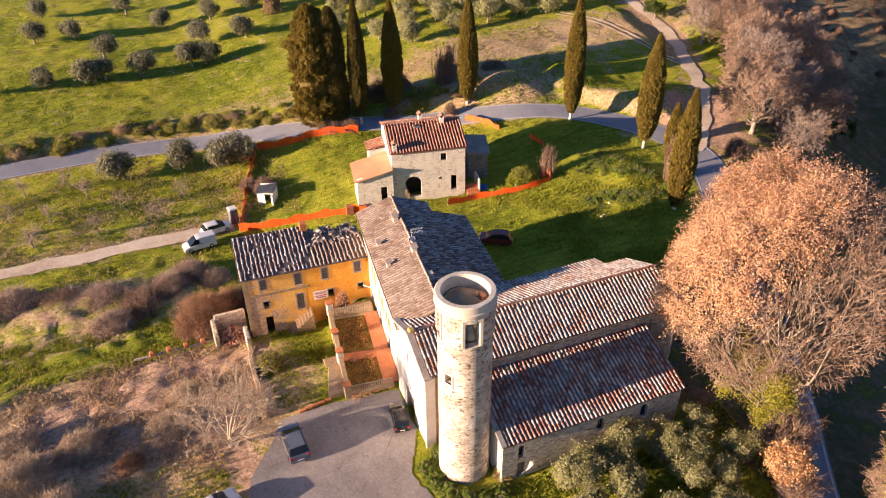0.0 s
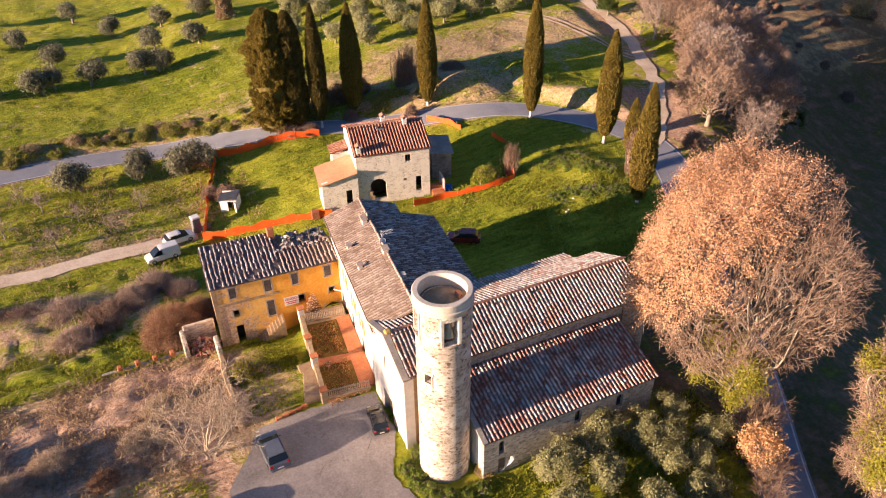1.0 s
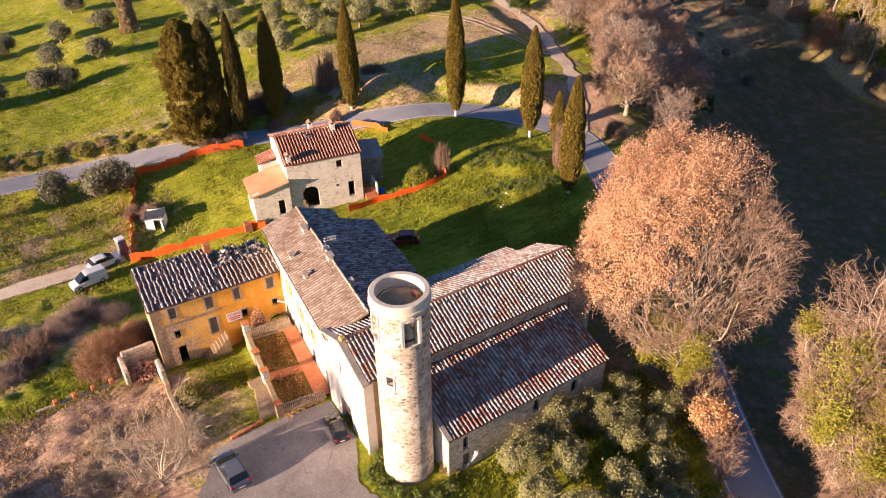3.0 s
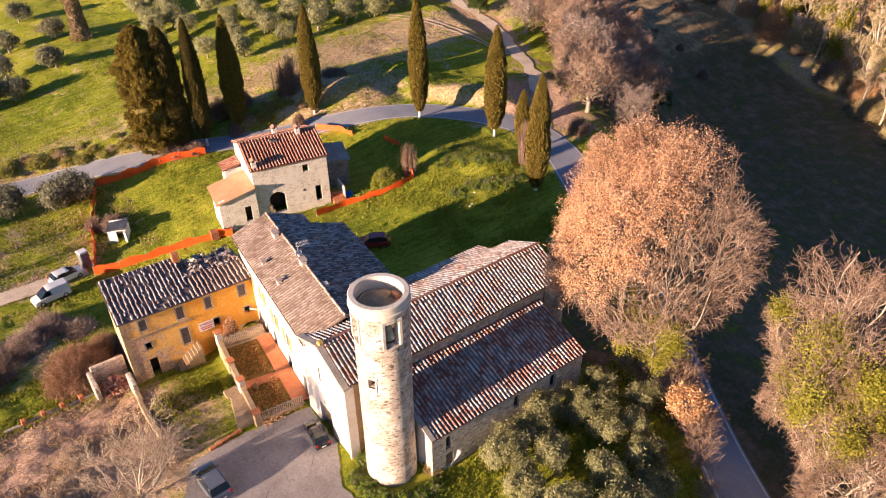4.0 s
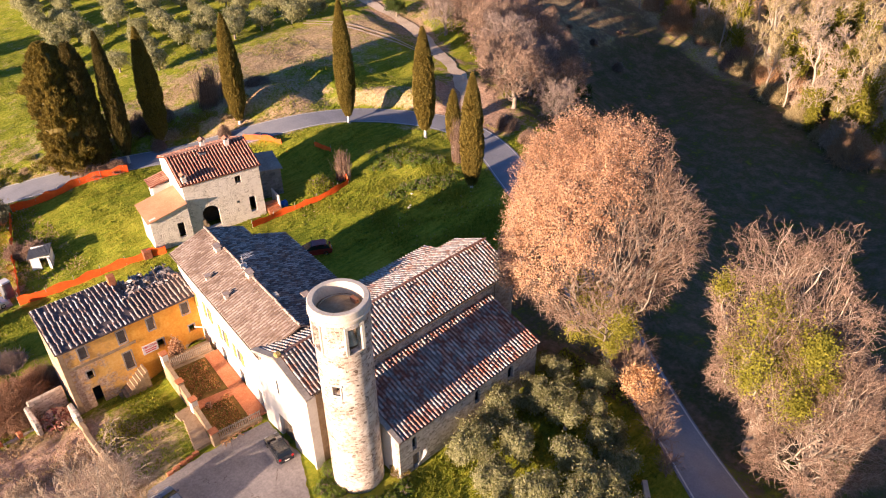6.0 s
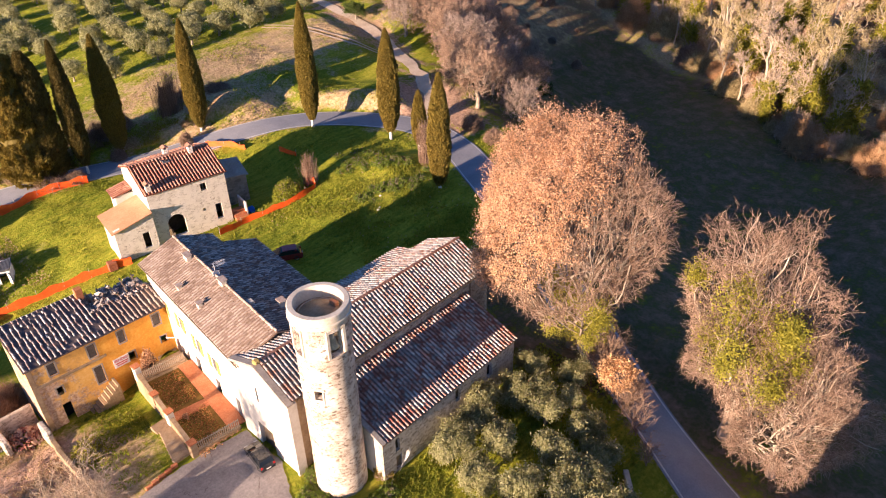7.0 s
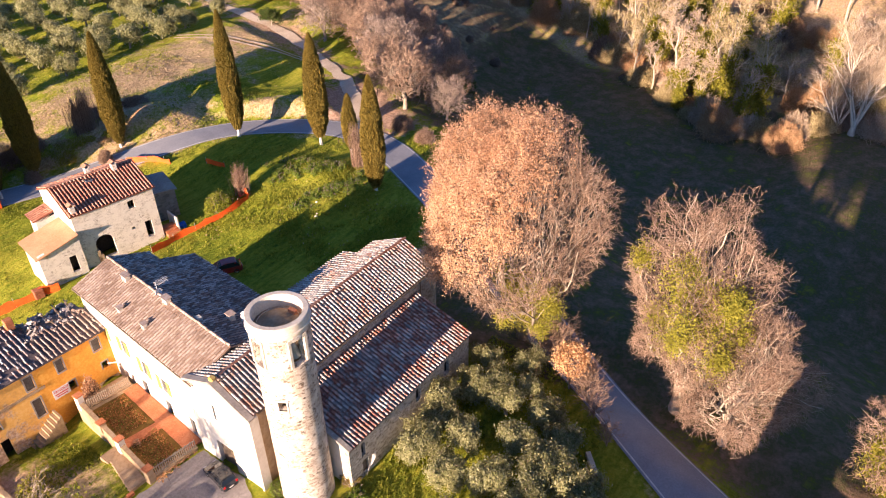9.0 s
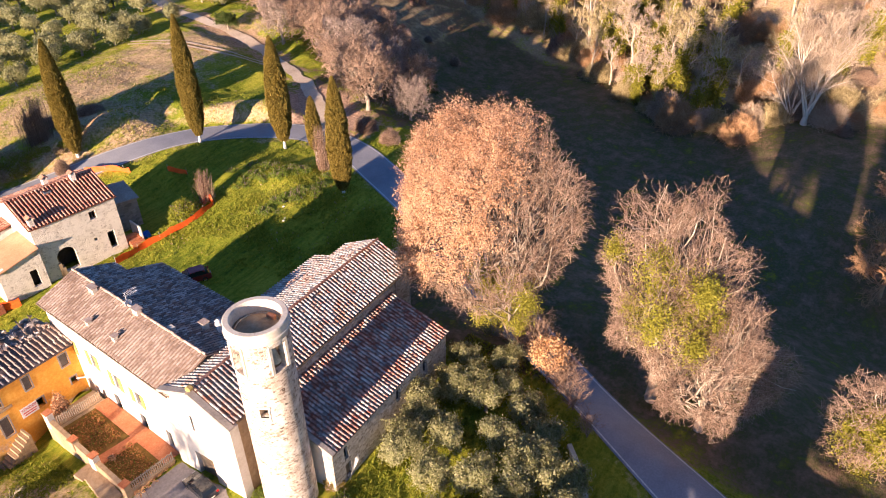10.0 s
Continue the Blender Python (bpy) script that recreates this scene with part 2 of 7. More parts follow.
M_LIMB = mottled("pale_lichened_limbs", (0.26, 0.21, 0.16), (0.44, 0.37, 0.29), (0.60, 0.53, 0.43), 0.9, 7.0, 0.95, 0.3, 0.02)
M_TWIGMOSS = mottled("mossy_straw_twigs", (0.26, 0.20, 0.09), (0.42, 0.34, 0.17), (0.58, 0.48, 0.28), 0.3, 2.0, 0.9, 0.0, island=0.4)
M_TWIGGREY = mottled("grey_brown_twigs", (0.19, 0.14, 0.115), (0.32, 0.245, 0.21), (0.46, 0.37, 0.32), 0.3, 2.0, 0.9, 0.0, island=0.3)
M_TWIGPALE = mottled("pale_straw_twigs", (0.34, 0.25, 0.175), (0.49, 0.38, 0.275), (0.62, 0.51, 0.385), 0.3, 2.0, 0.9, 0.0, island=0.3)


def leaf(name, dark, mid, light, through_it=0.25, roughness=0.7):
    m, nt, bsdf, co = material(name, roughness)
    geo = nt.nodes.new("ShaderNodeNewGeometry")
    value = calc(nt, "ADD", calc(nt, "MULTIPLY", geo.outputs["Random Per Island"], 0.6), calc(nt, "MULTIPLY", noise_of(nt, co, 0.6, 3), 0.4))
    colour = ramp(nt, ((0.2, dark), (0.8, light), (0.5, mid)), value)
    nt.links.new(colour, bsdf.inputs["Base Color"])
    glow = nt.nodes.new("ShaderNodeBsdfTranslucent")
    nt.links.new(colour, glow.inputs[0])
    blend = nt.nodes.new("ShaderNodeMixShader")
    blend.inputs[0].default_value = through_it
    nt.links.new(bsdf.outputs[0], blend.inputs[1])
    nt.links.new(glow.outputs[0], blend.inputs[2])
    nt.links.new(blend.outputs[0], nt.nodes["Material Output"].inputs[0])
    return m


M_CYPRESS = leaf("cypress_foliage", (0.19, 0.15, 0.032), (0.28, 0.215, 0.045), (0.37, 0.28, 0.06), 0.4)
# Darker copy of the cypress foliage: inner and neighbour shade put into the colour.
M_CYPSHADE = leaf("dark_cypress_foliage", (0.11, 0.088, 0.027), (0.16, 0.126, 0.036), (0.21, 0.165, 0.048), 0.3)
M_CYPDEEP = leaf("deep_green_evergreen_leaves", (0.035, 0.06, 0.012), (0.07, 0.105, 0.02), (0.12, 0.16, 0.035), 0.3)
M_OLIVE = leaf("olive_foliage", (0.24, 0.25, 0.10), (0.37, 0.365, 0.175), (0.50, 0.48, 0.28), 0.5)
M_OLIVEDULL = leaf("dull_olive_foliage", (0.13, 0.13, 0.075), (0.21, 0.205, 0.125), (0.31, 0.30, 0.20), 0.4)
M_RUSSET = leaf("dry_russet_leaves", (0.48, 0.25, 0.13), (0.65, 0.39, 0.225), (0.75, 0.50, 0.31), 0.3)
M_GOLD = leaf("golden_dry_leaves", (0.52, 0.29, 0.13), (0.68, 0.42, 0.21), (0.78, 0.53, 0.30), 0.35)
M_IVY = leaf("yellow_green_ivy", (0.15, 0.15, 0.016), (0.26, 0.25, 0.027), (0.40, 0.36, 0.045), 0.4)
M_SHRUBGREEN = leaf("green_weeds", (0.10, 0.16, 0.018), (0.19, 0.265, 0.032), (0.29, 0.345, 0.055), 0.35)
M_GRASS = leaf("grass_blades", (0.15, 0.19, 0.016), (0.28, 0.31, 0.027), (0.42, 0.40, 0.05), 0.4, 0.8)
M_STRAW = leaf("dry_straw", (0.32, 0.22, 0.12), (0.46, 0.34, 0.20), (0.58, 0.46, 0.30), 0.3, 0.85)


def ground_material():
    """Turf, dry growth, bare earth and painted valley shade; three weights on the sheet say where each lies."""
    m, nt, bsdf, co = material("meadow_and_earth", 0.95)
    bsdf.inputs["Specular IOR Level"].default_value = 0.1
    fine = noise_of(nt, co, 2.2, 6, 0.75)
    mid = noise_of(nt, co, 0.35, 5, 0.7)
    wide = noise_of(nt, co, 0.05, 4, 0.6)
    swath = noise_of(nt, co, 0.9, 4, 0.7, (0.35, 1.6, 1.0))
    turf = calc(nt, "ADD", calc(nt, "MULTIPLY", fine, 0.36), calc(nt, "ADD", calc(nt, "MULTIPLY", swath, 0.34), calc(nt, "MULTIPLY", wide, 0.30)))
    green = ramp(nt, ((0.36, (0.06, 0.095, 0.008)), (0.66, (0.50, 0.43, 0.065)), (0.45, (0.19, 0.235, 0.016)), (0.54, (0.34, 0.34, 0.032))), turf)
    straw = ramp(nt, ((0.34, (0.26, 0.18, 0.09)), (0.66, (0.66, 0.50, 0.31)), (0.5, (0.49, 0.355, 0.20))), fine)
    earth = ramp(nt, ((0.34, (0.25, 0.15, 0.10)), (0.66, (0.68, 0.48, 0.35)), (0.5, (0.50, 0.335, 0.235))), fine)
    weights = {}
    for key in ("dry", "bare", "dim"):
        node = nt.nodes.new("ShaderNodeAttribute")
        node.attribute_name = key
        weights[key] = node.outputs["Fac"]

    def chosen(weight, sharp):
        v = calc(nt, "ADD", calc(nt, "MULTIPLY", calc(nt, "SUBTRACT", mid, 0.5), 1.6), weight)
        v = calc(nt, "ADD", v, calc(nt, "MULTIPLY", calc(nt, "SUBTRACT", fine, 0.5), 0.8))
        return calc(nt, "MULTIPLY", calc(nt, "SUBTRACT", v, 0.5), sharp, True)

    colour = mix(nt, chosen(weights["dry"], 3.0), green, straw)
    colour = mix(nt, chosen(weights["bare"], 4.0), colour, earth)
    # Dull valley ground with the shade lying there put into its colour.
    shade_tone = ramp(nt, ((0.34, (0.065, 0.07, 0.028)), (0.66, (0.32, 0.20, 0.14)), (0.47, (0.125, 0.115, 0.05)), (0.56, (0.21, 0.145, 0.09))), calc(nt, "ADD", calc(nt, "MULTIPLY", fine, 0.4), calc(nt, "MULTIPLY", mid, 0.6)))
    colour = mix(nt, chosen(weights["dim"], 3.0), colour, shade_tone)
    nt.links.new(colour, bsdf.inputs["Base Color"])
    bumped(nt, bsdf, calc(nt, "ADD", fine, calc(nt, "MULTIPLY", swath, 0.9)), 1.0, 0.3)
    return m


M_GROUND = ground_material()
M_ASPHALT = mottled("worn_grey_asphalt", (0.185, 0.195, 0.225), (0.265, 0.275, 0.31), (0.36, 0.365, 0.395), 0.15, 6.0, 0.9, 0.2, 0.01)


def yard_asphalt():
    """Old asphalt with pale patches, tar stains and cracks."""
    m, nt, bsdf, co = material("patched_yard_asphalt", 0.92)
    broad = noise_of(nt, co, 0.22, 5, 0.7)
    grain = noise_of(nt, co, 5.0, 5, 0.7)
    colour = ramp(nt, ((0.34, (0.165, 0.148, 0.145)), (0.66, (0.40, 0.365, 0.35)), (0.5, (0.27, 0.248, 0.242))), calc(nt, "ADD", calc(nt, "MULTIPLY", broad, 0.6), calc(nt, "MULTIPLY", grain, 0.4)))
    wob = nt.nodes.new("ShaderNodeVectorMath")
    wob.operation = "MULTIPLY_ADD"
    nt.links.new(noise_of(nt, co, 1.3, 5), wob.inputs[0])
    wob.inputs[1].default_value = (1.6, 1.6, 1.6)
    nt.links.new(co, wob.inputs[2])
    web = nt.nodes.new("ShaderNodeTexVoronoi")
    web.feature = "DISTANCE_TO_EDGE"
    web.inputs["Scale"].default_value = 0.45
    nt.links.new(wob.outputs[0], web.inputs["Vector"])
    crack = ramp(nt, ((0.006, (1, 1, 1)), (0.02, (0, 0, 0))), web.outputs["Distance"])
    some = ramp(nt, ((0.53, (0, 0, 0)), (0.62, (0.7, 0.7, 0.7))), noise_of(nt, co, 0.35, 3))
    colour = mix(nt, calc(nt, "MULTIPLY", crack, some), colour, (0.10, 0.075, 0.06))
    nt.links.new(colour, bsdf.inputs["Base Color"])
    bumped(nt, bsdf, grain, 0.3, 0.015)
    return m


M_YARD = yard_asphalt()
M_GRAVEL = mottled("pale_gravel_track", (0.44, 0.33, 0.23), (0.66, 0.54, 0.40), (0.80, 0.70, 0.56), 0.25, 4.0, 0.95, 0.3, 0.03)
M_LINE = mottled("worn_white_road_paint", (0.45, 0.45, 0.44), (0.62, 0.62, 0.60), (0.72, 0.72, 0.70), 1.2, 8.0, 0.8, 0.0)


def ochre_render():
    """Orange limewash that has flaked off to pale plaster and brick towards one end."""
    m, nt, bsdf, co = material("flaking_ochre_render", 0.9)
    broad = noise_of(nt, co, 0.5, 5, 0.7)
    grain = noise_of(nt, co, 4.0, 5, 0.7)
    tone = calc(nt, "ADD", calc(nt, "MULTIPLY", broad, 0.6), calc(nt, "MULTIPLY", grain, 0.4))
    strong = ramp(nt, ((0.3, (0.60, 0.24, 0.03)), (0.7, (0.84, 0.48, 0.10)), (0.5, (0.76, 0.36, 0.05))), tone)
    faded = ramp(nt, ((0.3, (0.56, 0.31, 0.10)), (0.7, (0.84, 0.56, 0.20)), (0.5, (0.76, 0.44, 0.11))), tone)
    plaster = ramp(nt, ((0.35, (0.34, 0.20, 0.13)), (0.65, (0.68, 0.53, 0.40)), (0.5, (0.52, 0.36, 0.25))), grain)
    sep = nt.nodes.new("ShaderNodeSeparateXYZ")
    nt.links.new(co, sep.inputs[0])
    far_end = calc(nt, "MULTIPLY", calc(nt, "SUBTRACT", calc(nt, "ADD", sep.outputs[0], calc(nt, "MULTIPLY", broad, 2.0)), 6.6), 1.5, True)
    ochre = mix(nt, far_end, faded, strong)
    east = calc(nt, "MULTIPLY", sep.outputs[0], 0.045)
    low = calc(nt, "MULTIPLY", sep.outputs[2], 0.03)
    v = calc(nt, "ADD", calc(nt, "ADD", east, low), calc(nt, "MULTIPLY", noise_of(nt, co, 0.8, 6, 0.72), 1.3))
    nt.links.new(mix(nt, calc(nt, "MULTIPLY", calc(nt, "SUBTRACT", v, 0.72), 7.0, True), plaster, ochre), bsdf.inputs["Base Color"])
    bumped(nt, bsdf, grain, 0.3, 0.03)
    return m


M_OCHRE = ochre_render()


# ---- building blocks ----
def part(name, bm, mat, parent=None, label="", smooth=False):
    """One mesh object from a bmesh, or from (points, faces)."""
    me = bpy.data.meshes.new(name)
    if isinstance(bm, tuple):
        me.from_pydata(*[list(map(tuple, bm[0])), [], [tuple(q) for q in bm[1]]])
    else:
        bm.to_mesh(me)
        bm.free()
    me.materials.append(mat)
    if smooth:
        me.polygons.foreach_set("use_smooth", [True] * len(me.polygons))
    ob = new(name, me)
    ob.parent = parent
    if label:
        ob["label"] = label
    return ob


def fast_mesh(name, points, faces, mat, parent=None, label=""):
    """One mesh object from arrays of points and of equal-sided faces."""
    me = bpy.data.meshes.new(name)
    points = np.asarray(points, dtype=np.float32).reshape(-1, 3)
    faces = np.asarray(faces, dtype=np.int32)
    n, k = faces.shape
    me.vertices.add(len(points))
    me.vertices.foreach_set("co", points.ravel())
    me.loops.add(n * k)
    me.loops.foreach_set("vertex_index", faces.ravel())
    me.polygons.add(n)
    me.polygons.foreach_set("loop_start", np.arange(0, n * k, k, dtype=np.int32))
    me.update(calc_edges=True)
    me.materials.append(mat)
    ob = new(name, me)
    ob.parent = parent
    if label:
        ob["label"] = label
    return ob


def box(bm, lo, hi, bevel=0.0, m=None):
    vs = [bm.verts.new((x, y, z)) for x in (lo[0], hi[0]) for y in (lo[1], hi[1]) for z in (lo[2], hi[2])]
    fs = [bm.faces.new([vs[i] for i in q]) for q in ((0, 1, 3, 2), (4, 6, 7, 5), (0, 4, 5, 1), (2, 3, 7, 6), (0, 2, 6, 4), (1, 5, 7, 3))]
    if bevel:
        bmesh.ops.bevel(bm, geom=list({e for q in fs for e in q.edges}), offset=bevel, segments=1, affect="EDGES")
    if m is not None:
        bmesh.ops.transform(bm, matrix=m, verts=vs)
    return bm


def boxed(lo, hi, bevel=0.02):
    return box(bmesh.new(), lo, hi, bevel)


def lathe(profile, sides=24):
    """A turned form from (radius, height) pairs."""
    bm = bmesh.new()
    rings = [[bm.verts.new((r * math.cos(2 * math.pi * k / sides), r * math.sin(2 * math.pi * k / sides), z)) for k in range(sides)] for r, z in profile]
    for a, b in zip(rings, rings[1:]):
        for k in range(sides):
            bm.faces.new((a[k], a[(k + 1) % sides], b[(k + 1) % sides], b[k]))
    bm.faces.new(list(reversed(rings[0])))
    bm.faces.new(rings[-1])
    return bm


def prism(outline, z0, z1):
    """An upright solid over a plan outline; z1 may be one height for each corner."""
    bm = bmesh.new()
    tops = z1 if isinstance(z1, (list, tuple)) else [z1] * len(outline)
    a = [bm.verts.new((x, y, z0)) for x, y in outline]
    b = [bm.verts.new((x, y, z)) for (x, y), z in zip(outline, tops)]
    n = len(a)
    for k in range(n):
        bm.faces.new((a[k], a[(k + 1) % n], b[(k + 1) % n], b[k]))
    bm.faces.new(list(reversed(a)))
    bm.faces.new(b)
    bmesh.ops.recalc_face_normals(bm, faces=bm.faces)
    return bm


def wall_mesh(p0, p1, z0, z1, thick, holes=(), peak=None):
    """A wall from p0 to p1 (its outer face, outside on the right hand of the way), with holes (u0, u1, low, high) right through and, if
    peak = (u, z), a gable above."""
    bm = bmesh.new()
    a, b = Vector((*p0, 0)), Vector((*p1, 0))
    length = (b - a).length
    along = (b - a).normalized()
    inward = Vector((-along.y, along.x, 0)) * thick

    def at(u, z, deep):
        return bm.verts.new(a + along * u + Vector((0, 0, z)) + (inward if deep else Vector()))

    us = sorted({0, length, *[h[0] for h in holes], *[h[1] for h in holes]})
    zs = sorted({z0, z1, *[h[2] for h in holes], *[h[3] for h in holes]})
    for deep in (0, 1):
        for u, v in zip(us, us[1:]):
            for z, w in zip(zs, zs[1:]):
                if any(h[0] <= (u + v) / 2 <= h[1] and h[2] <= (z + w) / 2 <= h[3] for h in holes):
                    continue
                bm.faces.new([at(u, z, deep), at(v, z, deep), at(v, w, deep), at(u, w, deep)])
    loops = [((h[0], h[2]), (h[1], h[2]), (h[1], h[3]), (h[0], h[3])) for h in holes]
    rim = [(0, z0), (length, z0), (length, z1), (0, z1)]
    if peak:
        for deep in (0, 1):
            bm.faces.new([at(0, z1, deep), at(length, z1, deep), at(*peak, deep)])
        rim = [(0, z0), (length, z0), (length, z1), peak, (0, z1)]
    for q in (*loops, rim):
        for (u, z), (v, w) in zip(q, (*q[1:], q[0])):
            bm.faces.new([at(u, z, 0), at(v, w, 0), at(v, w, 1), at(u, z, 1)])
    bmesh.ops.remove_doubles(bm, verts=bm.verts, dist=0.0005)
    bmesh.ops.recalc_face_normals(bm, faces=bm.faces)
    return bm


def roof_slab(eave_a, eave_b, top_b, top_a, thick=0.14):
    """A sloped sheet of planking between an eave and the line above it."""
    bm = bmesh.new()
    q = [Vector(v) for v in (eave_a, eave_b, top_b, top_a)]
    up = (q[1] - q[0]).cross(q[3] - q[0]).normalized()
    if up.z < 0:
        up = -up
    hi = [bm.verts.new(v) for v in q]
    lo = [bm.verts.new(v - up * thick) for v in q]
    bm.faces.new(hi)
    bm.faces.new(list(reversed(lo)))
    for k in range(4):
        bm.faces.new((hi[k], lo[k], lo[(k + 1) % 4], hi[(k + 1) % 4]))
    bmesh.ops.recalc_face_normals(bm, faces=bm.faces)
    return bm


def tile_rows(eave_a, eave_b, top_b, top_a, spacing=0.36, length=0.42, radius=0.11, wobble=0.012, seed=1, gone=None):
    """Overlapping half-round cover tiles in rows from eave to ridge: points and faces. gone(u, v): where tiles are missing."""
    rng = np.random.default_rng(seed)
    a, b, c, d = [np.array(v, float) for v in (eave_a, eave_b, top_b, top_a)]
    width = max(np.linalg.norm(b - a), np.linalg.norm(c - d))
    rows = max(2, int(width / spacing))
    up = np.cross(b - a, d - a)
    up = up / np.linalg.norm(up)
    if up[2] < 0:
        up = -up
    points, faces = [], []
    arc = np.linspace(0, math.pi, 6)
    for i in range(rows):
        u = (i + 0.5) / rows
        foot, head = a + (b - a) * u, d + (c - d) * u
        run = np.linalg.norm(head - foot)
        count = max(1, int(run / length))
        way = (head - foot) / run
        side = np.cross(way, up)
        side = side / np.linalg.norm(side)
        phase = rng.uniform(-0.45, 0.45)
        for j in range(count):
            if gone and gone(u, (j + 0.5) / count):
                continue
            p = foot + way * (run * (j + (phase if 0 < j < count - 1 else 0.0)) / count) + side * rng.normal(0, wobble) + up * rng.normal(0, wobble * 0.5)
            turn = rng.normal(0, wobble)
            q = p + way * (run / count * (1.16 if 0 < j < count - 2 else 1.5 if j == 0 else 1.0)) + side * turn * 0.5
            r0, r1 = radius * rng.uniform(0.93, 1.07), radius * 0.78
            base = len(points)
            for centre, r, lift in ((p, r0, 0.06), (q, r1, 0.0)):
                for s in arc:
                    points.append(centre + side * math.cos(s) * r + up * (math.sin(s) * r * 0.9 + lift))
            for k in range(5):
                faces.append((base + k, base + k + 1, base + 7 + k, base + 6 + k))
    return points, faces


def ridge_tiles(p, q, radius=0.14, length=0.45, seed=3):
    rng = np.random.default_rng(seed)
    p, q = np.array(p, float), np.array(q, float)
    run = np.linalg.norm(q - p)
    way = (q - p) / run
    side = np.cross(way, (0, 0, 1.0))
    side = side / np.linalg.norm(side)
    up = np.cross(side, way)
    points, faces = [], []
    count = max(1, int(run / length))
    for j in range(count):
        base = len(points)
        s0 = p + way * (run * j / count) + side * rng.normal(0, 0.012)
        s1 = s0 + way * (run / count * 1.1)
        for centre, r, lift in ((s0, radius, 0.03), (s1, radius * 0.85, 0.0)):
            for s in np.linspace(0, math.pi, 6):
                points.append(centre + side * math.cos(s) * r + up * (math.sin(s) * r + lift - 0.03))
        for k in range(5):
            faces.append((base + k, base + k + 1, base + 7 + k, base + 6 + k))
    return points, faces


def tiled(parent, eave_a, eave_b, top_b, top_a, pan, cover, seed=1, spacing=0.36, radius=0.11, length=0.42, gone=None, label="", wobble=0.012):
    """A roof slope: its sheet of pan tiles and, as one mass, the cover tiles."""
    slope = part("roof_slope", roof_slab(eave_a, eave_b, top_b, top_a), pan, parent, label)
    pts, fcs = tile_rows(eave_a, eave_b, top_b, top_a, spacing, length, radius, wobble, seed, gone)
    tagged(fast_mesh("roof_tiles", pts, fcs, cover, slope), kind="stuff")
    return slope


def ridged(parent, p, q, mat, seed=3):
    return tagged(fast_mesh("ridge_tiles", *ridge_tiles(p, q, seed=seed), mat, parent), kind="stuff")


# ---- lie of the land ----
def ease(a, b, v):
    u = np.clip((v - a) / (b - a), 0, 1)
    return u * u * (3 - 2 * u)


def ground(x, y):
    """The height of the land: level by the church, falling to the north-west and into the valley to the east."""
    z = -3.2 * ease(10, 46, y) * (1 - 0.8 * ease(20, 42, x))
    z = z - 3.0 * ease(13, -13, x) * ease(16, 50, y)
    z = z - 2.4 * ease(21, 28, x - 0.3 * (y + 20)) * ease(16, -6, y)
    z = z - 1.4 * ease(9, 20, y) * ease(0.5, -4.5, x) * ease(46, 30, y)
    z = z + 19.0 * ease(138, 240, x - 0.10 * y)
    z = z + 2.6 * ease(15, 90, x) * ease(72, 98, y)
    z = z + 2.8 * ease(58, 96, x) * ease(-10, -22, y) * ease(230, 160, x)
    z = z - 2.0 * ease(70, 110, x) * ease(-6, 10, y) * ease(80, 62, y) * ease(170, 150, x)
    z = z - 15.5 * ease(40, 86, x - 0.35 * y - 20 * ease(28, 72, y) - 10 * ease(16, 30, y) * ease(66, 50, y)) * (1 - 0.6 * ease(45, 90, y))
    return z + banks(np.asarray(x, float), np.asarray(y, float))


def banks(x, y):
    """Road cutting, the spur beside the bend and the hollow behind it."""
    gap, off = gap_to(ROAD[::2], x, y), gap_to(LANE[::2], x, y)
    cut = 1.3 * ease(0.6, 3.2, gap - 2.6) * ease(60, 74, y) * ease(70, 76, y + 0.12 * x) * ease(110, 80, y) * ease(2.2, 8.0, off)
    outside = ease(19, 23, np.hypot(x - 33, y - 38))
    face = 2.5 * ease(3.0, 5.6, gap) * ease(42, 47, y) * ease(47, 52, x) * ease(26, 9, gap) * ease(1.8, 9.0, off) * outside
    spur = 3.0 * ease(3.2, 8.5, gap) * np.exp(-((x - 39) / 6.5) ** 2 - ((y - 67) / 6.0) ** 2)
    hollow = 1.8 * ease(3.2, 8.0, gap) * np.exp(-((x - 59) / 9) ** 2 - ((y - 64) / 5.0) ** 2) * ease(2.0, 9.0, off)
    dip = 1.3 * np.exp(-((x - 31) / 6.5) ** 2 - ((y - 47.5) / 5.0) ** 2)
    knoll = 0.6 * np.exp(-((x - 43) / 4.5) ** 2 - ((y - 35.5) / 4.5) ** 2)
    return cut + face + spur - hollow - dip + knoll


def curve_through(points, step=1.0):
    """A smooth line through plan points, about one step apart."""
    p = np.array(points, float)
    p = np.vstack([2 * p[0] - p[1], p, 2 * p[-1] - p[-2]])
    out = []
    for k in range(1, len(p) - 2):
        n = max(2, int(np.linalg.norm(p[k + 1] - p[k]) / step))
        for t in np.linspace(0, 1, n, endpoint=False):
            out.append(0.5 * (2 * p[k] + (p[k + 1] - p[k - 1]) * t + (2 * p[k - 1] - 5 * p[k] + 4 * p[k + 1] - p[k + 2]) * t * t + (3 * p[k] - p[k - 1] - 3 * p[k + 1] + p[k + 2]) * t ** 3))
    out.append(p[-2])
    return np.array(out)


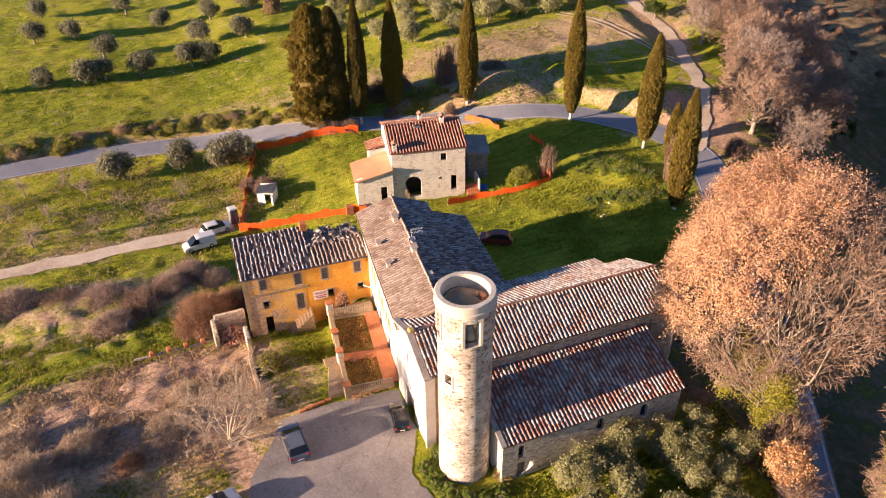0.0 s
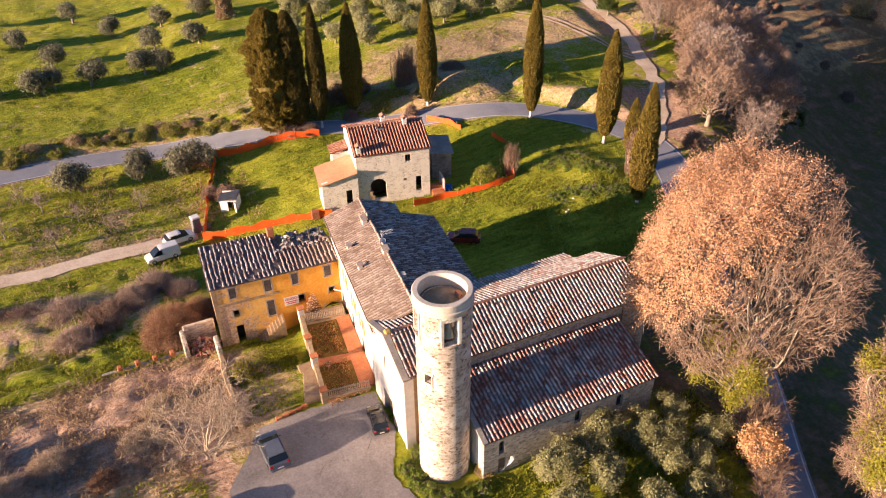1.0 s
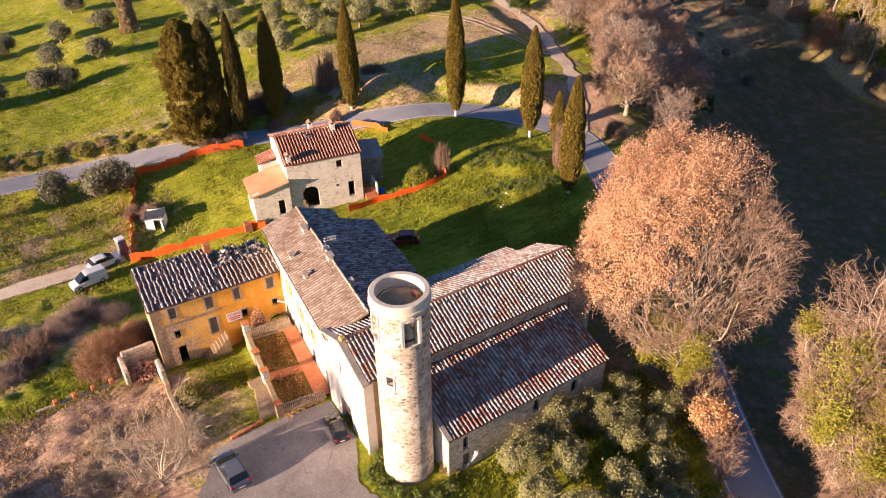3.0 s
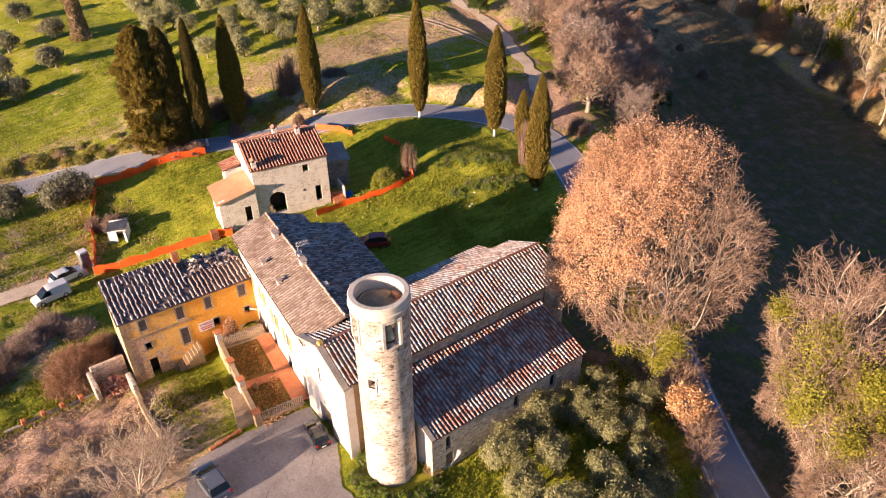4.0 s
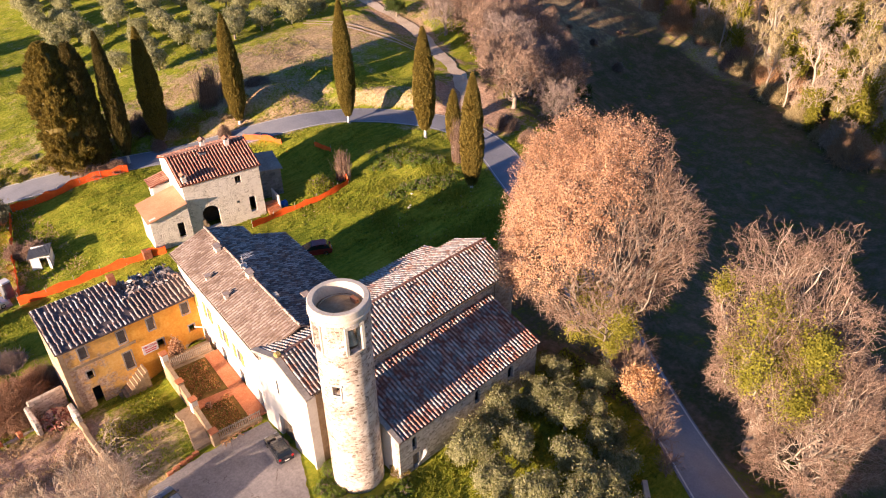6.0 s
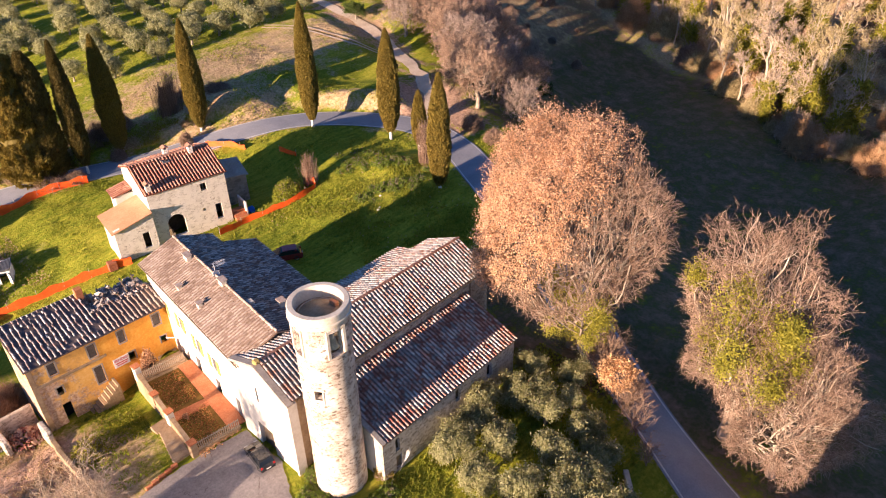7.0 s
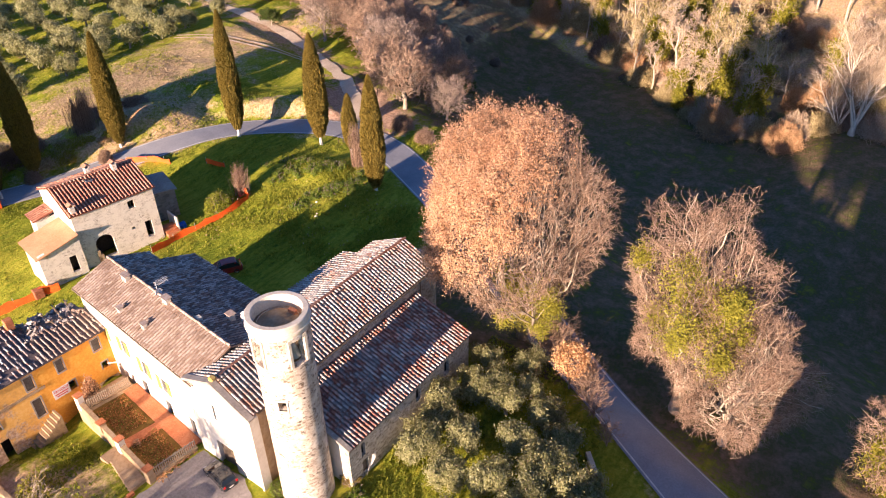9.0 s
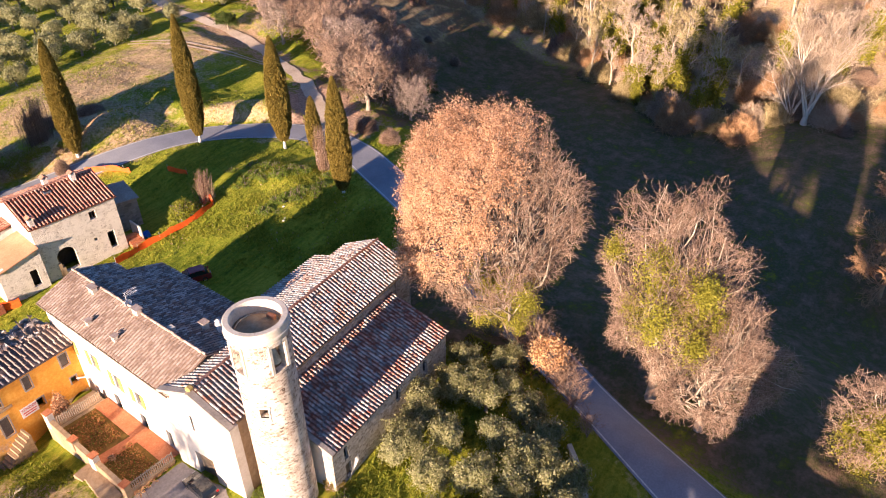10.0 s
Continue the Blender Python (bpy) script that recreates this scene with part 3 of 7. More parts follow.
ROAD = curve_through([(5, -52), (13, -38), (18.8, -28.3), (24.5, -19.2), (28.9, -12.4), (34.6, -4), (41.5, 8), (48.6, 21), (53.8, 31), (55.6, 40), (52.6, 48.5), (46, 56.4), (37, 61.2), (27, 66), (16, 70.5), (6.5, 73.6), (-6.5, 79.5), (-24, 82.4), (-42, 82.2), (-70, 80), (-120, 74)])
TRACK = curve_through([(-9.5, 51.5), (-18, 51.9), (-29, 51.6), (-39, 51.4), (-60, 50), (-110, 44)])
LANE = curve_through([(56, 37), (62.4, 43.6), (67.3, 49.6), (71.7, 55.6), (76.1, 64.0), (80.6, 73), (83.4, 82), (84.6, 92), (86.6, 104.4), (90.5, 118), (98, 145), (110, 184)])


def gap_to(line, x, y):
    """How far plan points lie from a line."""
    best = np.full(np.shape(x), 1e9)
    for px, py in line:
        best = np.minimum(best, np.hypot(x - px, y - py))
    return best


def ribbon(line, half, lift, across=4, ragged=0.0):
    """A strip of paving laid on the land along a line."""
    way = np.gradient(line, axis=0)
    way = way / np.linalg.norm(way, axis=1)[:, None]
    side = np.stack([-way[:, 1], way[:, 0]], 1)
    offs = np.linspace(-half, half, across + 1)
    wide = np.array([[1 + ragged * noise.noise((k * 0.31, s * 9.0, half)) for s in np.sign(offs)] for k in range(len(line))])
    pts = (line[:, None, :] + side[:, None, :] * (offs[None, :] * wide)[:, :, None]).reshape(-1, 2)
    z = ground(pts[:, 0], pts[:, 1]) + lift
    n = across + 1
    faces = [(i * n + j, i * n + j + 1, (i + 1) * n + j + 1, (i + 1) * n + j) for i in range(len(line) - 1) for j in range(across)]
    return np.column_stack([pts, z]), faces


# ---- ground sheet, roads, yard ----
def land():
    def axis(lo, hi, step):
        far = [50, 110, 220, 450, 900, 1700, 2600]
        return np.concatenate([lo - np.array(far[::-1]), np.arange(lo, hi + 0.01, step), hi + np.array(far)])
    xs, ys = axis(-62, 118, 0.6), axis(-58, 182, 0.6)
    xs = np.unique(np.concatenate([xs, np.arange(120, 262, 2.0)]))
    gx, gy = np.meshgrid(xs, ys)
    x, y = gx.ravel(), gy.ravel()
    z = ground(x, y)
    near_road = np.minimum(np.minimum(gap_to(ROAD[::2], x, y) - 2.4, gap_to(TRACK[::2], x, y) - 1.2), gap_to(LANE[::2], x, y) - 1.6)
    yard = np.maximum(np.maximum(-15.5 - x, x - 21), np.maximum(-7 - y, y - 9))
    rough = ease(0.4, 2.5, near_road) * ease(0.0, 3.0, yard)
    nz = np.array([noise.fractal(Vector((a * 0.16, b * 0.16, 0.0)), 0.9, 2.1, 4) for a, b in zip(x, y)])
    fine = np.array([noise.noise(Vector((a * 0.75, b * 0.75, 9.0))) if a < 110 else 0.0 for a, b in zip(x, y)])
    z = z + rough * (nz * 0.30 + fine * 0.16)
    gap = gap_to(ROAD[::2], x, y)
    lumps = np.array([noise.noise(Vector((a * 0.5, b * 0.5, 3.0))) if -50 < a < -9 and -5 < b < 48 else 0.0 for a, b in zip(x, y)])
    z = z + rough * 0.42 * lumps * ease(-9, -14, x)
    knoll = rough * 1.6 * np.exp(-(((x + 29) / 9) ** 2 + ((y - 39) / 4) ** 2)) + rough * 0.9 * np.exp(-(((x + 16) / 5) ** 2 + ((y - 36) / 3.5) ** 2))
    z = z + knoll
    n, rows = len(xs), len(ys)
    i = np.arange(rows - 1)[:, None] * n + np.arange(n - 1)[None, :]
    faces = np.stack([i, i + 1, i + n + 1, i + n], -1).reshape(-1, 4)
    ob = fast_mesh("ground", np.column_stack([x, y, z]), faces, M_GROUND)
    ob.data.polygons.foreach_set("use_smooth", [True] * len(ob.data.polygons))

    def spot(cx, cy, rx, ry, soft=0.35):
        return ease(1 + soft, 1 - soft, np.hypot((x - cx) / rx, (y - cy) / ry))
    dry = 0.2 + 0.8 * spot(128, 84, 28, 26) + 0.7 * spot(-22, 15, 15, 9) + 0.6 * ease(134, 148, x - 0.1 * y) + 0.75 * spot(-26, 12, 18, 12) + 0.5 * spot(-30, 37, 16, 9) + 0.35 * spot(-24, 58, 26, 7) + 0.3 * ease(70, 84, y) * ease(96, 84, y) + 0.32 * spot(52, 80, 32, 16, 0.6) + 0.6 * ease(3.0, 4.0, gap) * ease(8.5, 6.5, gap) * ease(42, 47, y) * ease(47, 51, x) + 0.25 * ease(95, 110, x) * ease(60, 0, y) + 0.4 * spot(38, 68, 12, 8) + 0.22 * ease(78, 92, y)
    dry = dry + 0.3 * ease(2.5, 0.5, near_road)
    bare = 0.04 + 0.55 * ease(8, 2, gap_to(LANE[::2], x, y)) * ease(35, 50, x) + 0.55 * spot(64, 42, 9, 14) + 0.45 * ease(146, 160, x - 0.1 * y) + 0.2 * spot(128, 84, 26, 24) + 0.35 * spot(-2.5, 8.2, 3.5, 1.4) + 0.5 * spot(-15.5, -1, 2.5, 9) + 0.75 * spot(-21, 16, 13, 8) + 0.42 * spot(-29, 9, 12, 9) + 0.40 * spot(-32, 38, 12, 5) + 0.35 * spot(-12, 54, 10, 5) + 0.35 * spot(45, 68, 18, 7) + 0.4 * spot(-13, 8, 4, 7) + 0.25 * spot(30, 76, 12, 5)
    # dim marks where that shade colour lies: valley slope, under trees, road verge.
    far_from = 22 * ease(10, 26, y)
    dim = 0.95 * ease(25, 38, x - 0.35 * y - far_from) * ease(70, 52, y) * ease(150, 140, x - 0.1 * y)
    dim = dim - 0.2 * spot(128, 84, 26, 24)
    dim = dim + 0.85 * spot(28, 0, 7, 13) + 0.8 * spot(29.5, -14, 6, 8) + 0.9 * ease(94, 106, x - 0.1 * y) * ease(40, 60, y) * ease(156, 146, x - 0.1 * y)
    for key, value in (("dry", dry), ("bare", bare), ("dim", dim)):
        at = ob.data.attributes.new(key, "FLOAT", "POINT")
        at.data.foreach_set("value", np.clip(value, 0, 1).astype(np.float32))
    tagged(ob, "rolling winter meadow with green turf, dry growth and bare earth", "ground", kind="structure")
    return ob


land()


def way_sheet(name, strip, mat):
    ob = fast_mesh(name, *strip, mat)
    ob.data.polygons.foreach_set("use_smooth", [True] * len(ob.data.polygons))
    return ob


tagged(way_sheet("road", ribbon(ROAD, 2.75, 0.07, 6), M_ASPHALT), "grey asphalt country road curving round the hill", "road", kind="structure")
for side_k in (-1, 1):
    way_r = np.gradient(ROAD, axis=0)
    way_r = way_r / np.linalg.norm(way_r, axis=1)[:, None]
    edge = ROAD + np.stack([-way_r[:, 1], way_r[:, 0]], 1) * side_k * 2.5
    tagged(fast_mesh("road_edge_line", *ribbon(edge, 0.07, 0.095, 1), M_LINE), "worn white edge line on the asphalt road", "road line", kind="structure")
tagged(way_sheet("gravel_track", ribbon(TRACK, 1.35, 0.09, 3, 0.5), M_GRAVEL), "pale gravel track through the rough grass", "track", kind="structure")
tagged(way_sheet("farm_lane", ribbon(LANE, 1.25, 0.12, 3, 0.7), M_GRAVEL), "unpaved pale farm lane leading uphill past the trees", "lane", kind="structure")


BYWAY = curve_through([(66.5, 97.0), (71.2, 88.4), (73.2, 80.5), (75.0, 73.0), (77.5, 67.0)])
for wheel in (-0.75, 0.75):
    way_b = np.gradient(BYWAY, axis=0)
    way_b = way_b / np.linalg.norm(way_b, axis=1)[:, None]
    rut = BYWAY + np.stack([-way_b[:, 1], way_b[:, 0]], 1) * wheel
    tagged(way_sheet("wheel_rut", ribbon(rut, 0.26, 0.16, 2, 0.6), M_GRAVEL), "worn earth wheel rut across the meadow", "track", kind="structure")


def yard():
    edge = [(-17.5, -12), (-15.6, -2), (-14.2, 2.6), (-12.2, 5.2), (-11.0, 7.6), (-4.6, 7.9), (-0.2, 7.2), (-0.2, 2.2), (-0.9, 0.6), (-2.2, -2.0), (-1.0, -6.0), (1.0, -12)]
    bm = bmesh.new()
    rag = np.random.default_rng(9)
    worn = []
    for (xa, ya), (xb, yb) in zip(edge, edge[1:] + edge[:1]):
        n = max(1, int(math.hypot(xb - xa, yb - ya) / 0.45))
        for k in range(n):
            worn.append((xa + (xb - xa) * k / n + rag.normal(0, 0.06), ya + (yb - ya) * k / n + rag.normal(0, 0.06)))
    bm.faces.new([bm.verts.new((x, y, 0.05)) for x, y in worn])
    bmesh.ops.triangulate(bm, faces=bm.faces)
    tagged(part("pavement", bm, M_YARD), "cracked grey asphalt parking yard before the church", "yard", kind="structure")


yard()


# ---- the church ----
def thing(name, label, category, m=None, group="", kind=""):
    ob = new(name)
    ob.empty_display_size = 0.3
    if m is not None:
        ob.matrix_basis = m
    return tagged(ob, label, category, group, kind)


def arched_bm(w, low, high, depth, sides=8):
    """A filled round-headed panel, face to -y, of that depth."""
    bm = bmesh.new()
    outline = [(-w / 2, low), (w / 2, low)] + [(w / 2 * math.cos(a), high - w / 2 + w / 2 * math.sin(a)) for a in np.linspace(0, math.pi, sides)]
    a = [bm.verts.new((x, 0, z)) for x, z in outline]
    b = [bm.verts.new((x, depth, z)) for x, z in outline]
    bm.faces.new(a)
    bm.faces.new(list(reversed(b)))
    for k in range(len(a)):
        j = (k + 1) % len(a)
        bm.faces.new((a[k], b[k], b[j], a[j]))
    bmesh.ops.recalc_face_normals(bm, faces=bm.faces)
    return bm


def spandrels(w, high, thick, sides=8):
    """The two corner pieces that turn a square head into a round arch; outer face to -y."""
    bm = bmesh.new()
    r = w / 2
    for s in (-1, 1):
        outline = [(s * r, high)] + [(s * r * math.cos(a), high - r + r * math.sin(a)) for a in np.linspace(0, math.pi / 2, sides)]
        a = [bm.verts.new((x, 0, z)) for x, z in outline]
        b = [bm.verts.new((x, thick, z)) for x, z in outline]
        bm.faces.new(a)
        bm.faces.new(list(reversed(b)))
        for k in range(len(a)):
            j = (k + 1) % len(a)
            bm.faces.new((a[k], b[k], b[j], a[j]))
    bmesh.ops.recalc_face_normals(bm, faces=bm.faces)
    return bm


def place(ob, m):
    ob.matrix_basis = m
    return ob


LENGTH, EAVE, RIDGE, MID = 23.4, 7.95, 9.75, 3.8
church = thing("church", "old stone church with tiled roofs and a white front", "church")
part("front_wall", wall_mesh((0.0, 7.35), (0.0, 0.0), -0.6, EAVE - 0.05, 0.5, [(2.9, 3.15, 5.3, 6.9), (2.3, 4.3, -0.6, 2.6)], (3.55, RIDGE - 0.25)), M_WHITE, church, "bright white limewashed front wall")
part("nave_wall", wall_mesh((0.5, 0.12), (4.4, 0.12), -0.6, EAVE - 0.12, 0.5), M_BEIGE, church, "tan plastered side wall")
part("nave_wall", wall_mesh((4.4, 0.3), (LENGTH - 0.5, 0.3), -0.6, EAVE - 0.12, 0.5), M_STONE, church)
part("nave_wall", wall_mesh((LENGTH - 0.5, 7.3), (0.5, 7.3), -3.0, EAVE - 0.12, 0.5), M_STONE, church)
part("end_wall", wall_mesh((LENGTH, 0.3), (LENGTH, 7.3), -3.0, EAVE - 0.1, 0.5, (), (3.5, RIDGE - 0.2)), M_STONE, church)
part("corner_pilaster", boxed((-0.12, -0.14, -0.6), (0.75, 0.12, EAVE - 0.15), 0.03), M_WHITE, church, "white corner pilaster of the front")
cop = [(-0.18, -0.25, EAVE - 0.05), (0.36, -0.25, EAVE - 0.05), (0.36, MID, RIDGE - 0.12), (-0.18, MID, RIDGE - 0.12)]
part("coping", roof_slab(*[(x, y, z + 0.1) for x, y, z in cop], 0.22), M_TAN, church, "grey mortar coping along the gable")
part("coping", roof_slab((-0.18, 7.5, EAVE + 0.3), (0.36, 7.5, EAVE + 0.3), (0.36, MID, RIDGE - 0.02), (-0.18, MID, RIDGE - 0.02), 0.22), M_TAN, church)
part("finial_stone", boxed((-0.05, MID - 0.3, RIDGE - 0.05), (0.5, MID + 0.2, RIDGE + 0.35), 0.12), mottled("yellow_lichen_stone", (0.3, 0.2, 0.06), (0.45, 0.33, 0.12), (0.55, 0.45, 0.22), 2, 8), church, "stone with yellow lichen on the gable")
tiled(church, (0.36, 0.0, EAVE), (LENGTH + 0.25, 0.0, EAVE), (LENGTH + 0.25, MID, RIDGE), (0.36, MID, RIDGE), M_PAN, M_TILE_OLD, 11, label="lichen-spotted clay tiled nave roof slope")
tiled(church, (LENGTH + 0.25, 7.75, EAVE - 0.05), (0.36, 7.75, EAVE - 0.05), (0.36, MID, RIDGE), (LENGTH + 0.25, MID, RIDGE), M_PAN, M_TILE_OLD, 12)
ridged(church, (0.75, MID, RIDGE + 0.04), (LENGTH + 0.25, MID, RIDGE + 0.04), M_TILE_RED)
part("downpipe", boxed((21.2, 0.2, 5.2), (21.32, 0.3, EAVE - 0.3), 0.02), M_IRON, church, "dark iron downpipe under the eave")
part("gutter", boxed((0.9, -0.1, EAVE - 0.17), (LENGTH + 0.2, 0.02, EAVE - 0.07), 0.02), M_IRON, church, "dark gutter along the nave eave")
# south aisle
AX0, AX1, AEAVE, ATOP, AY = 4.0, 20.6, 4.6, 6.62, -5.65
part("aisle_wall", wall_mesh((AX0 + 0.15, AY), (AX1, AY), -0.6, AEAVE - 0.1, 0.5, [(1.35, 1.85, 2.3, 3.75), (1.35, 2.05, 0.2, 1.75), (8.45, 9.1, 2.35, 3.85), (12.6, 13.3, 2.2, 3.8)]), M_STONE, church, "grey stone wall of the low side aisle")
part("aisle_end_wall", prism([(AX0 + 0.15, AY + 0.5), (AX0 + 0.65, AY + 0.5), (AX0 + 0.65, 0.3), (AX0 + 0.15, 0.3)], -0.6, [AEAVE + 0.07, AEAVE + 0.07, ATOP - 0.1, ATOP - 0.1]), M_WHITE, church, "white west end of the aisle")
part("aisle_end_wall", prism([(AX1 - 0.5, AY + 0.5), (AX1, AY + 0.5), (AX1, 0.3), (AX1 - 0.5, 0.3)], -2.5, [AEAVE + 0.07, AEAVE + 0.07, ATOP - 0.1, ATOP - 0.1]), M_STONE, church)
for cx, w, low, high in ((5.75, 0.5, 2.3, 3.75), (12.92, 0.65, 2.35, 3.85), (17.1, 0.7, 2.2, 3.8)):
    place(part("window_arch", spandrels(w, high, 0.5), M_STONE, church), pose(cx, AY, 0))
    place(part("window_glass", arched_bm(w + 0.05, low, high, 0.04), M_CARGLASS, church, "dark leaded window glass"), pose(cx, AY + 0.3, 0))
tiled(church, (AX0, AY - 0.32, AEAVE - 0.05), (AX1 + 0.15, AY - 0.32, AEAVE - 0.05), (AX1 + 0.15, 0.3, ATOP), (AX0, 0.3, ATOP), M_PAN_PATCH, M_TILE_PATCH, 13, label="old clay tiled aisle roof slope, mossy and patched")
part("verge", roof_slab((AX0 - 0.12, AY - 0.36, AEAVE + 0.1), (AX0 + 0.3, AY - 0.36, AEAVE + 0.1), (AX0 + 0.3, 0.25, ATOP + 0.16), (AX0 - 0.12, 0.25, ATOP + 0.16), 0.16), M_TAN, church, "mortared verge of the aisle roof")
# north aisle
part("aisle_wall", wall_mesh((21.7, 10.1), (9.5, 10.1), -3.0, 6.6, 0.5), M_STONE, church)
part("aisle_end_wall", prism([(21.2, 7.32), (21.69, 7.32), (21.69, 9.6), (21.2, 9.6)], -3.0, [7.4, 7.4, 6.75, 6.75]), M_STONE, church)
tiled(church, (21.9, 10.45, 6.6), (7.5, 10.45, 6.6), (7.5, 7.5, 7.55), (21.9, 7.5, 7.55), M_PAN, M_TILE_OLD, 14)
# apse
apse = lathe([(2.95, -3.0), (2.95, 6.2), (3.2, 6.3), (3.2, 6.42), (0.05, 7.6)], 28)
place(part("apse", apse, M_STONE, church, "round stone apse at the east end"), pose(LENGTH + 0.1, MID, 0))
place(part("church_door", boxed((-0.95, 0, -0.3), (0.95, 0.08, 2.45), 0.02), M_WOOD, church, "dark wooden church door"), pose(0.3, 4.05, 0, 0, 0, -90))
place(part("window_glass", boxed((-0.14, 0, 5.25), (0.14, 0.04, 6.95), 0.0), M_CARGLASS, church), pose(0.3, 4.32, 0, 0, 0, -90))
place(part("church_door", boxed((-0.35, 0, 0.2), (0.35, 0.06, 1.75), 0.01), M_WOOD, church), pose(5.85, AY + 0.25, 0))


# ---- the round tower ----
def tower_shell():
    """A round wall with openings cut through: (middle angle, width, low, high)."""
    cuts = [(-98, 1.05, 14.45, 16.6), (-8, 1.05, 14.45, 16.6), (82, 1.05, 14.45, 16.6), (172, 1.05, 14.45, 16.6), (-150, 0.62, 10.7, 11.55)]
    outer, inner = 2.0, 1.45
    ths = set(np.round(np.linspace(0, 360, 73)[:-1], 3))
    zs = set(np.round(np.arange(-0.8, 17.3, 0.55), 3)) | {17.2}
    spans = []
    for mid, w, lo, hi in cuts:
        half = math.degrees(math.asin(w / 2 / outer))
        a, b = (mid - half) % 360, (mid + half) % 360
        ths = {t for t in ths if min(abs(t - a), abs(t - b)) > 1.2} | {round(a, 3), round(b, 3)}
        zs = {z for z in zs if min(abs(z - lo), abs(z - hi)) > 0.1} | {lo, hi}
        spans.append((round(a, 3), round(b, 3), lo, hi))
    ths, zs = sorted(ths), sorted(zs)

    def open_at(t, z):
        return any(((a <= t <= b) if a < b else (t >= a or t <= b)) and lo <= z <= hi for a, b, lo, hi in spans)
    bm = bmesh.new()
    n = len(ths)
    grid = {}
    for k, t in enumerate(ths):
        for j, z in enumerate(zs):
            r = outer + 0.05 * ease(6, -1, z) + 0.02 * noise.noise((math.cos(radians(t)) * 2, math.sin(radians(t)) * 2, z * 0.8))
            for deep, rad in ((0, r), (1, inner)):
                grid[k, j, deep] = bm.verts.new((rad * math.cos(radians(t)), rad * math.sin(radians(t)), z))
    filled = {}
    for k in range(n):
        t0, t1 = ths[k], ths[(k + 1) % n] + (360 if k == n - 1 else 0)
        for j in range(len(zs) - 1):
            filled[k, j] = not open_at(((t0 + t1) / 2) % 360, (zs[j] + zs[j + 1]) / 2)
    for (k, j), full in filled.items():
        k1 = (k + 1) % n
        if full:
            bm.faces.new([grid[q] for q in ((k, j, 0), (k1, j, 0), (k1, j + 1, 0), (k, j + 1, 0))])
            bm.faces.new([grid[q] for q in ((k, j, 1), (k, j + 1, 1), (k1, j + 1, 1), (k1, j, 1))])
        else:
            if filled[(k - 1) % n, j]:
                bm.faces.new([grid[q] for q in ((k, j, 0), (k, j, 1), (k, j + 1, 1), (k, j + 1, 0))])
            if filled[k1, j]:
                bm.faces.new([grid[q] for q in ((k1, j, 0), (k1, j + 1, 0), (k1, j + 1, 1), (k1, j, 1))])
            if filled.get((k, j - 1), True):
                bm.faces.new([grid[q] for q in ((k, j, 0), (k1, j, 0), (k1, j, 1), (k, j, 1))])
            if filled.get((k, j + 1), True):
                bm.faces.new([grid[q] for q in ((k, j + 1, 0), (k, j + 1, 1), (k1, j + 1, 1), (k1, j + 1, 0))])
    bmesh.ops.recalc_face_normals(bm, faces=bm.faces)
    return bm


tower = thing("bell_tower", "slender round stone bell tower with a plain open parapet", "bell tower", pose(2.15, -2.75, 0))
part("tower_wall", tower_shell(), M_TOWER, tower)


def ring(outer_inner_profile, sides=64):
    """A turned ring from a closed profile of (radius, height)."""
    bm = bmesh.new()
    n = len(outer_inner_profile)
    rings = [[bm.verts.new((r * math.cos(2 * math.pi * k / sides), r * math.sin(2 * math.pi * k / sides), z)) for r, z in outer_inner_profile] for k in range(sides)]
    for k in range(sides):
        a, b = rings[k], rings[(k + 1) % sides]
        for j in range(n):
            bm.faces.new((a[j], b[j], b[(j + 1) % n], a[(j + 1) % n]))
    bmesh.ops.recalc_face_normals(bm, faces=bm.faces)
    return bm


part("cornice", ring([(1.7, 17.0), (2.03, 17.0), (2.06, 17.2), (2.2, 17.28), (2.2, 17.42), (2.12, 17.46), (2.14, 18.0), (2.08, 18.06), (1.74, 18.06), (1.70, 18.0)]), M_CORNICE, tower, "smooth pale plaster parapet ring")
part("deck", lathe([(1.72, 16.95), (1.72, 17.05), (0.4, 17.3), (0.05, 17.32)], 40), M_BEIGE, tower, "brown earthy mortar deck inside the parapet")
part("hatch", boxed((1.0, -0.5, 17.1), (1.3, 0.15, 17.45), 0.03), M_BRICK, tower, "small brick hatch on the deck")
part("floor", lathe([(1.46, 14.2), (1.46, 14.4)], 32), M_WOOD, tower)
for ang, zlow in ((-98, 14.4), (172, 14.4), (-8, 14.4), (82, 14.4)):
    place(part("opening_surround", box(box(box(bmesh.new(), (-0.75, -0.04, 14.45), (-0.52, 0.25, 16.62), 0.02), (0.52, -0.04, 14.45), (0.75, 0.25, 16.62), 0.02), (-0.75, -0.04, 16.6), (0.75, 0.25, 16.85), 0.02), M_CORNICE, tower, "pale dressed plaster surround"), pose(1.93 * math.cos(radians(ang)), 1.93 * math.sin(radians(ang)), 0, 0, 0, ang + 90))
bell = part("bell", lathe([(0.06, 15.95), (0.18, 15.9), (0.26, 15.6), (0.34, 15.2), (0.48, 14.9), (0.5, 14.82)], 24), M_BRONZE, tower, "greenish bronze bell", True)
place(bell, pose(-0.16, -1.2, 0.05))
part("headstock", boxed((-0.95, -1.1, 15.95), (0.6, -0.9, 16.15), 0.02), M_WOOD, tower)
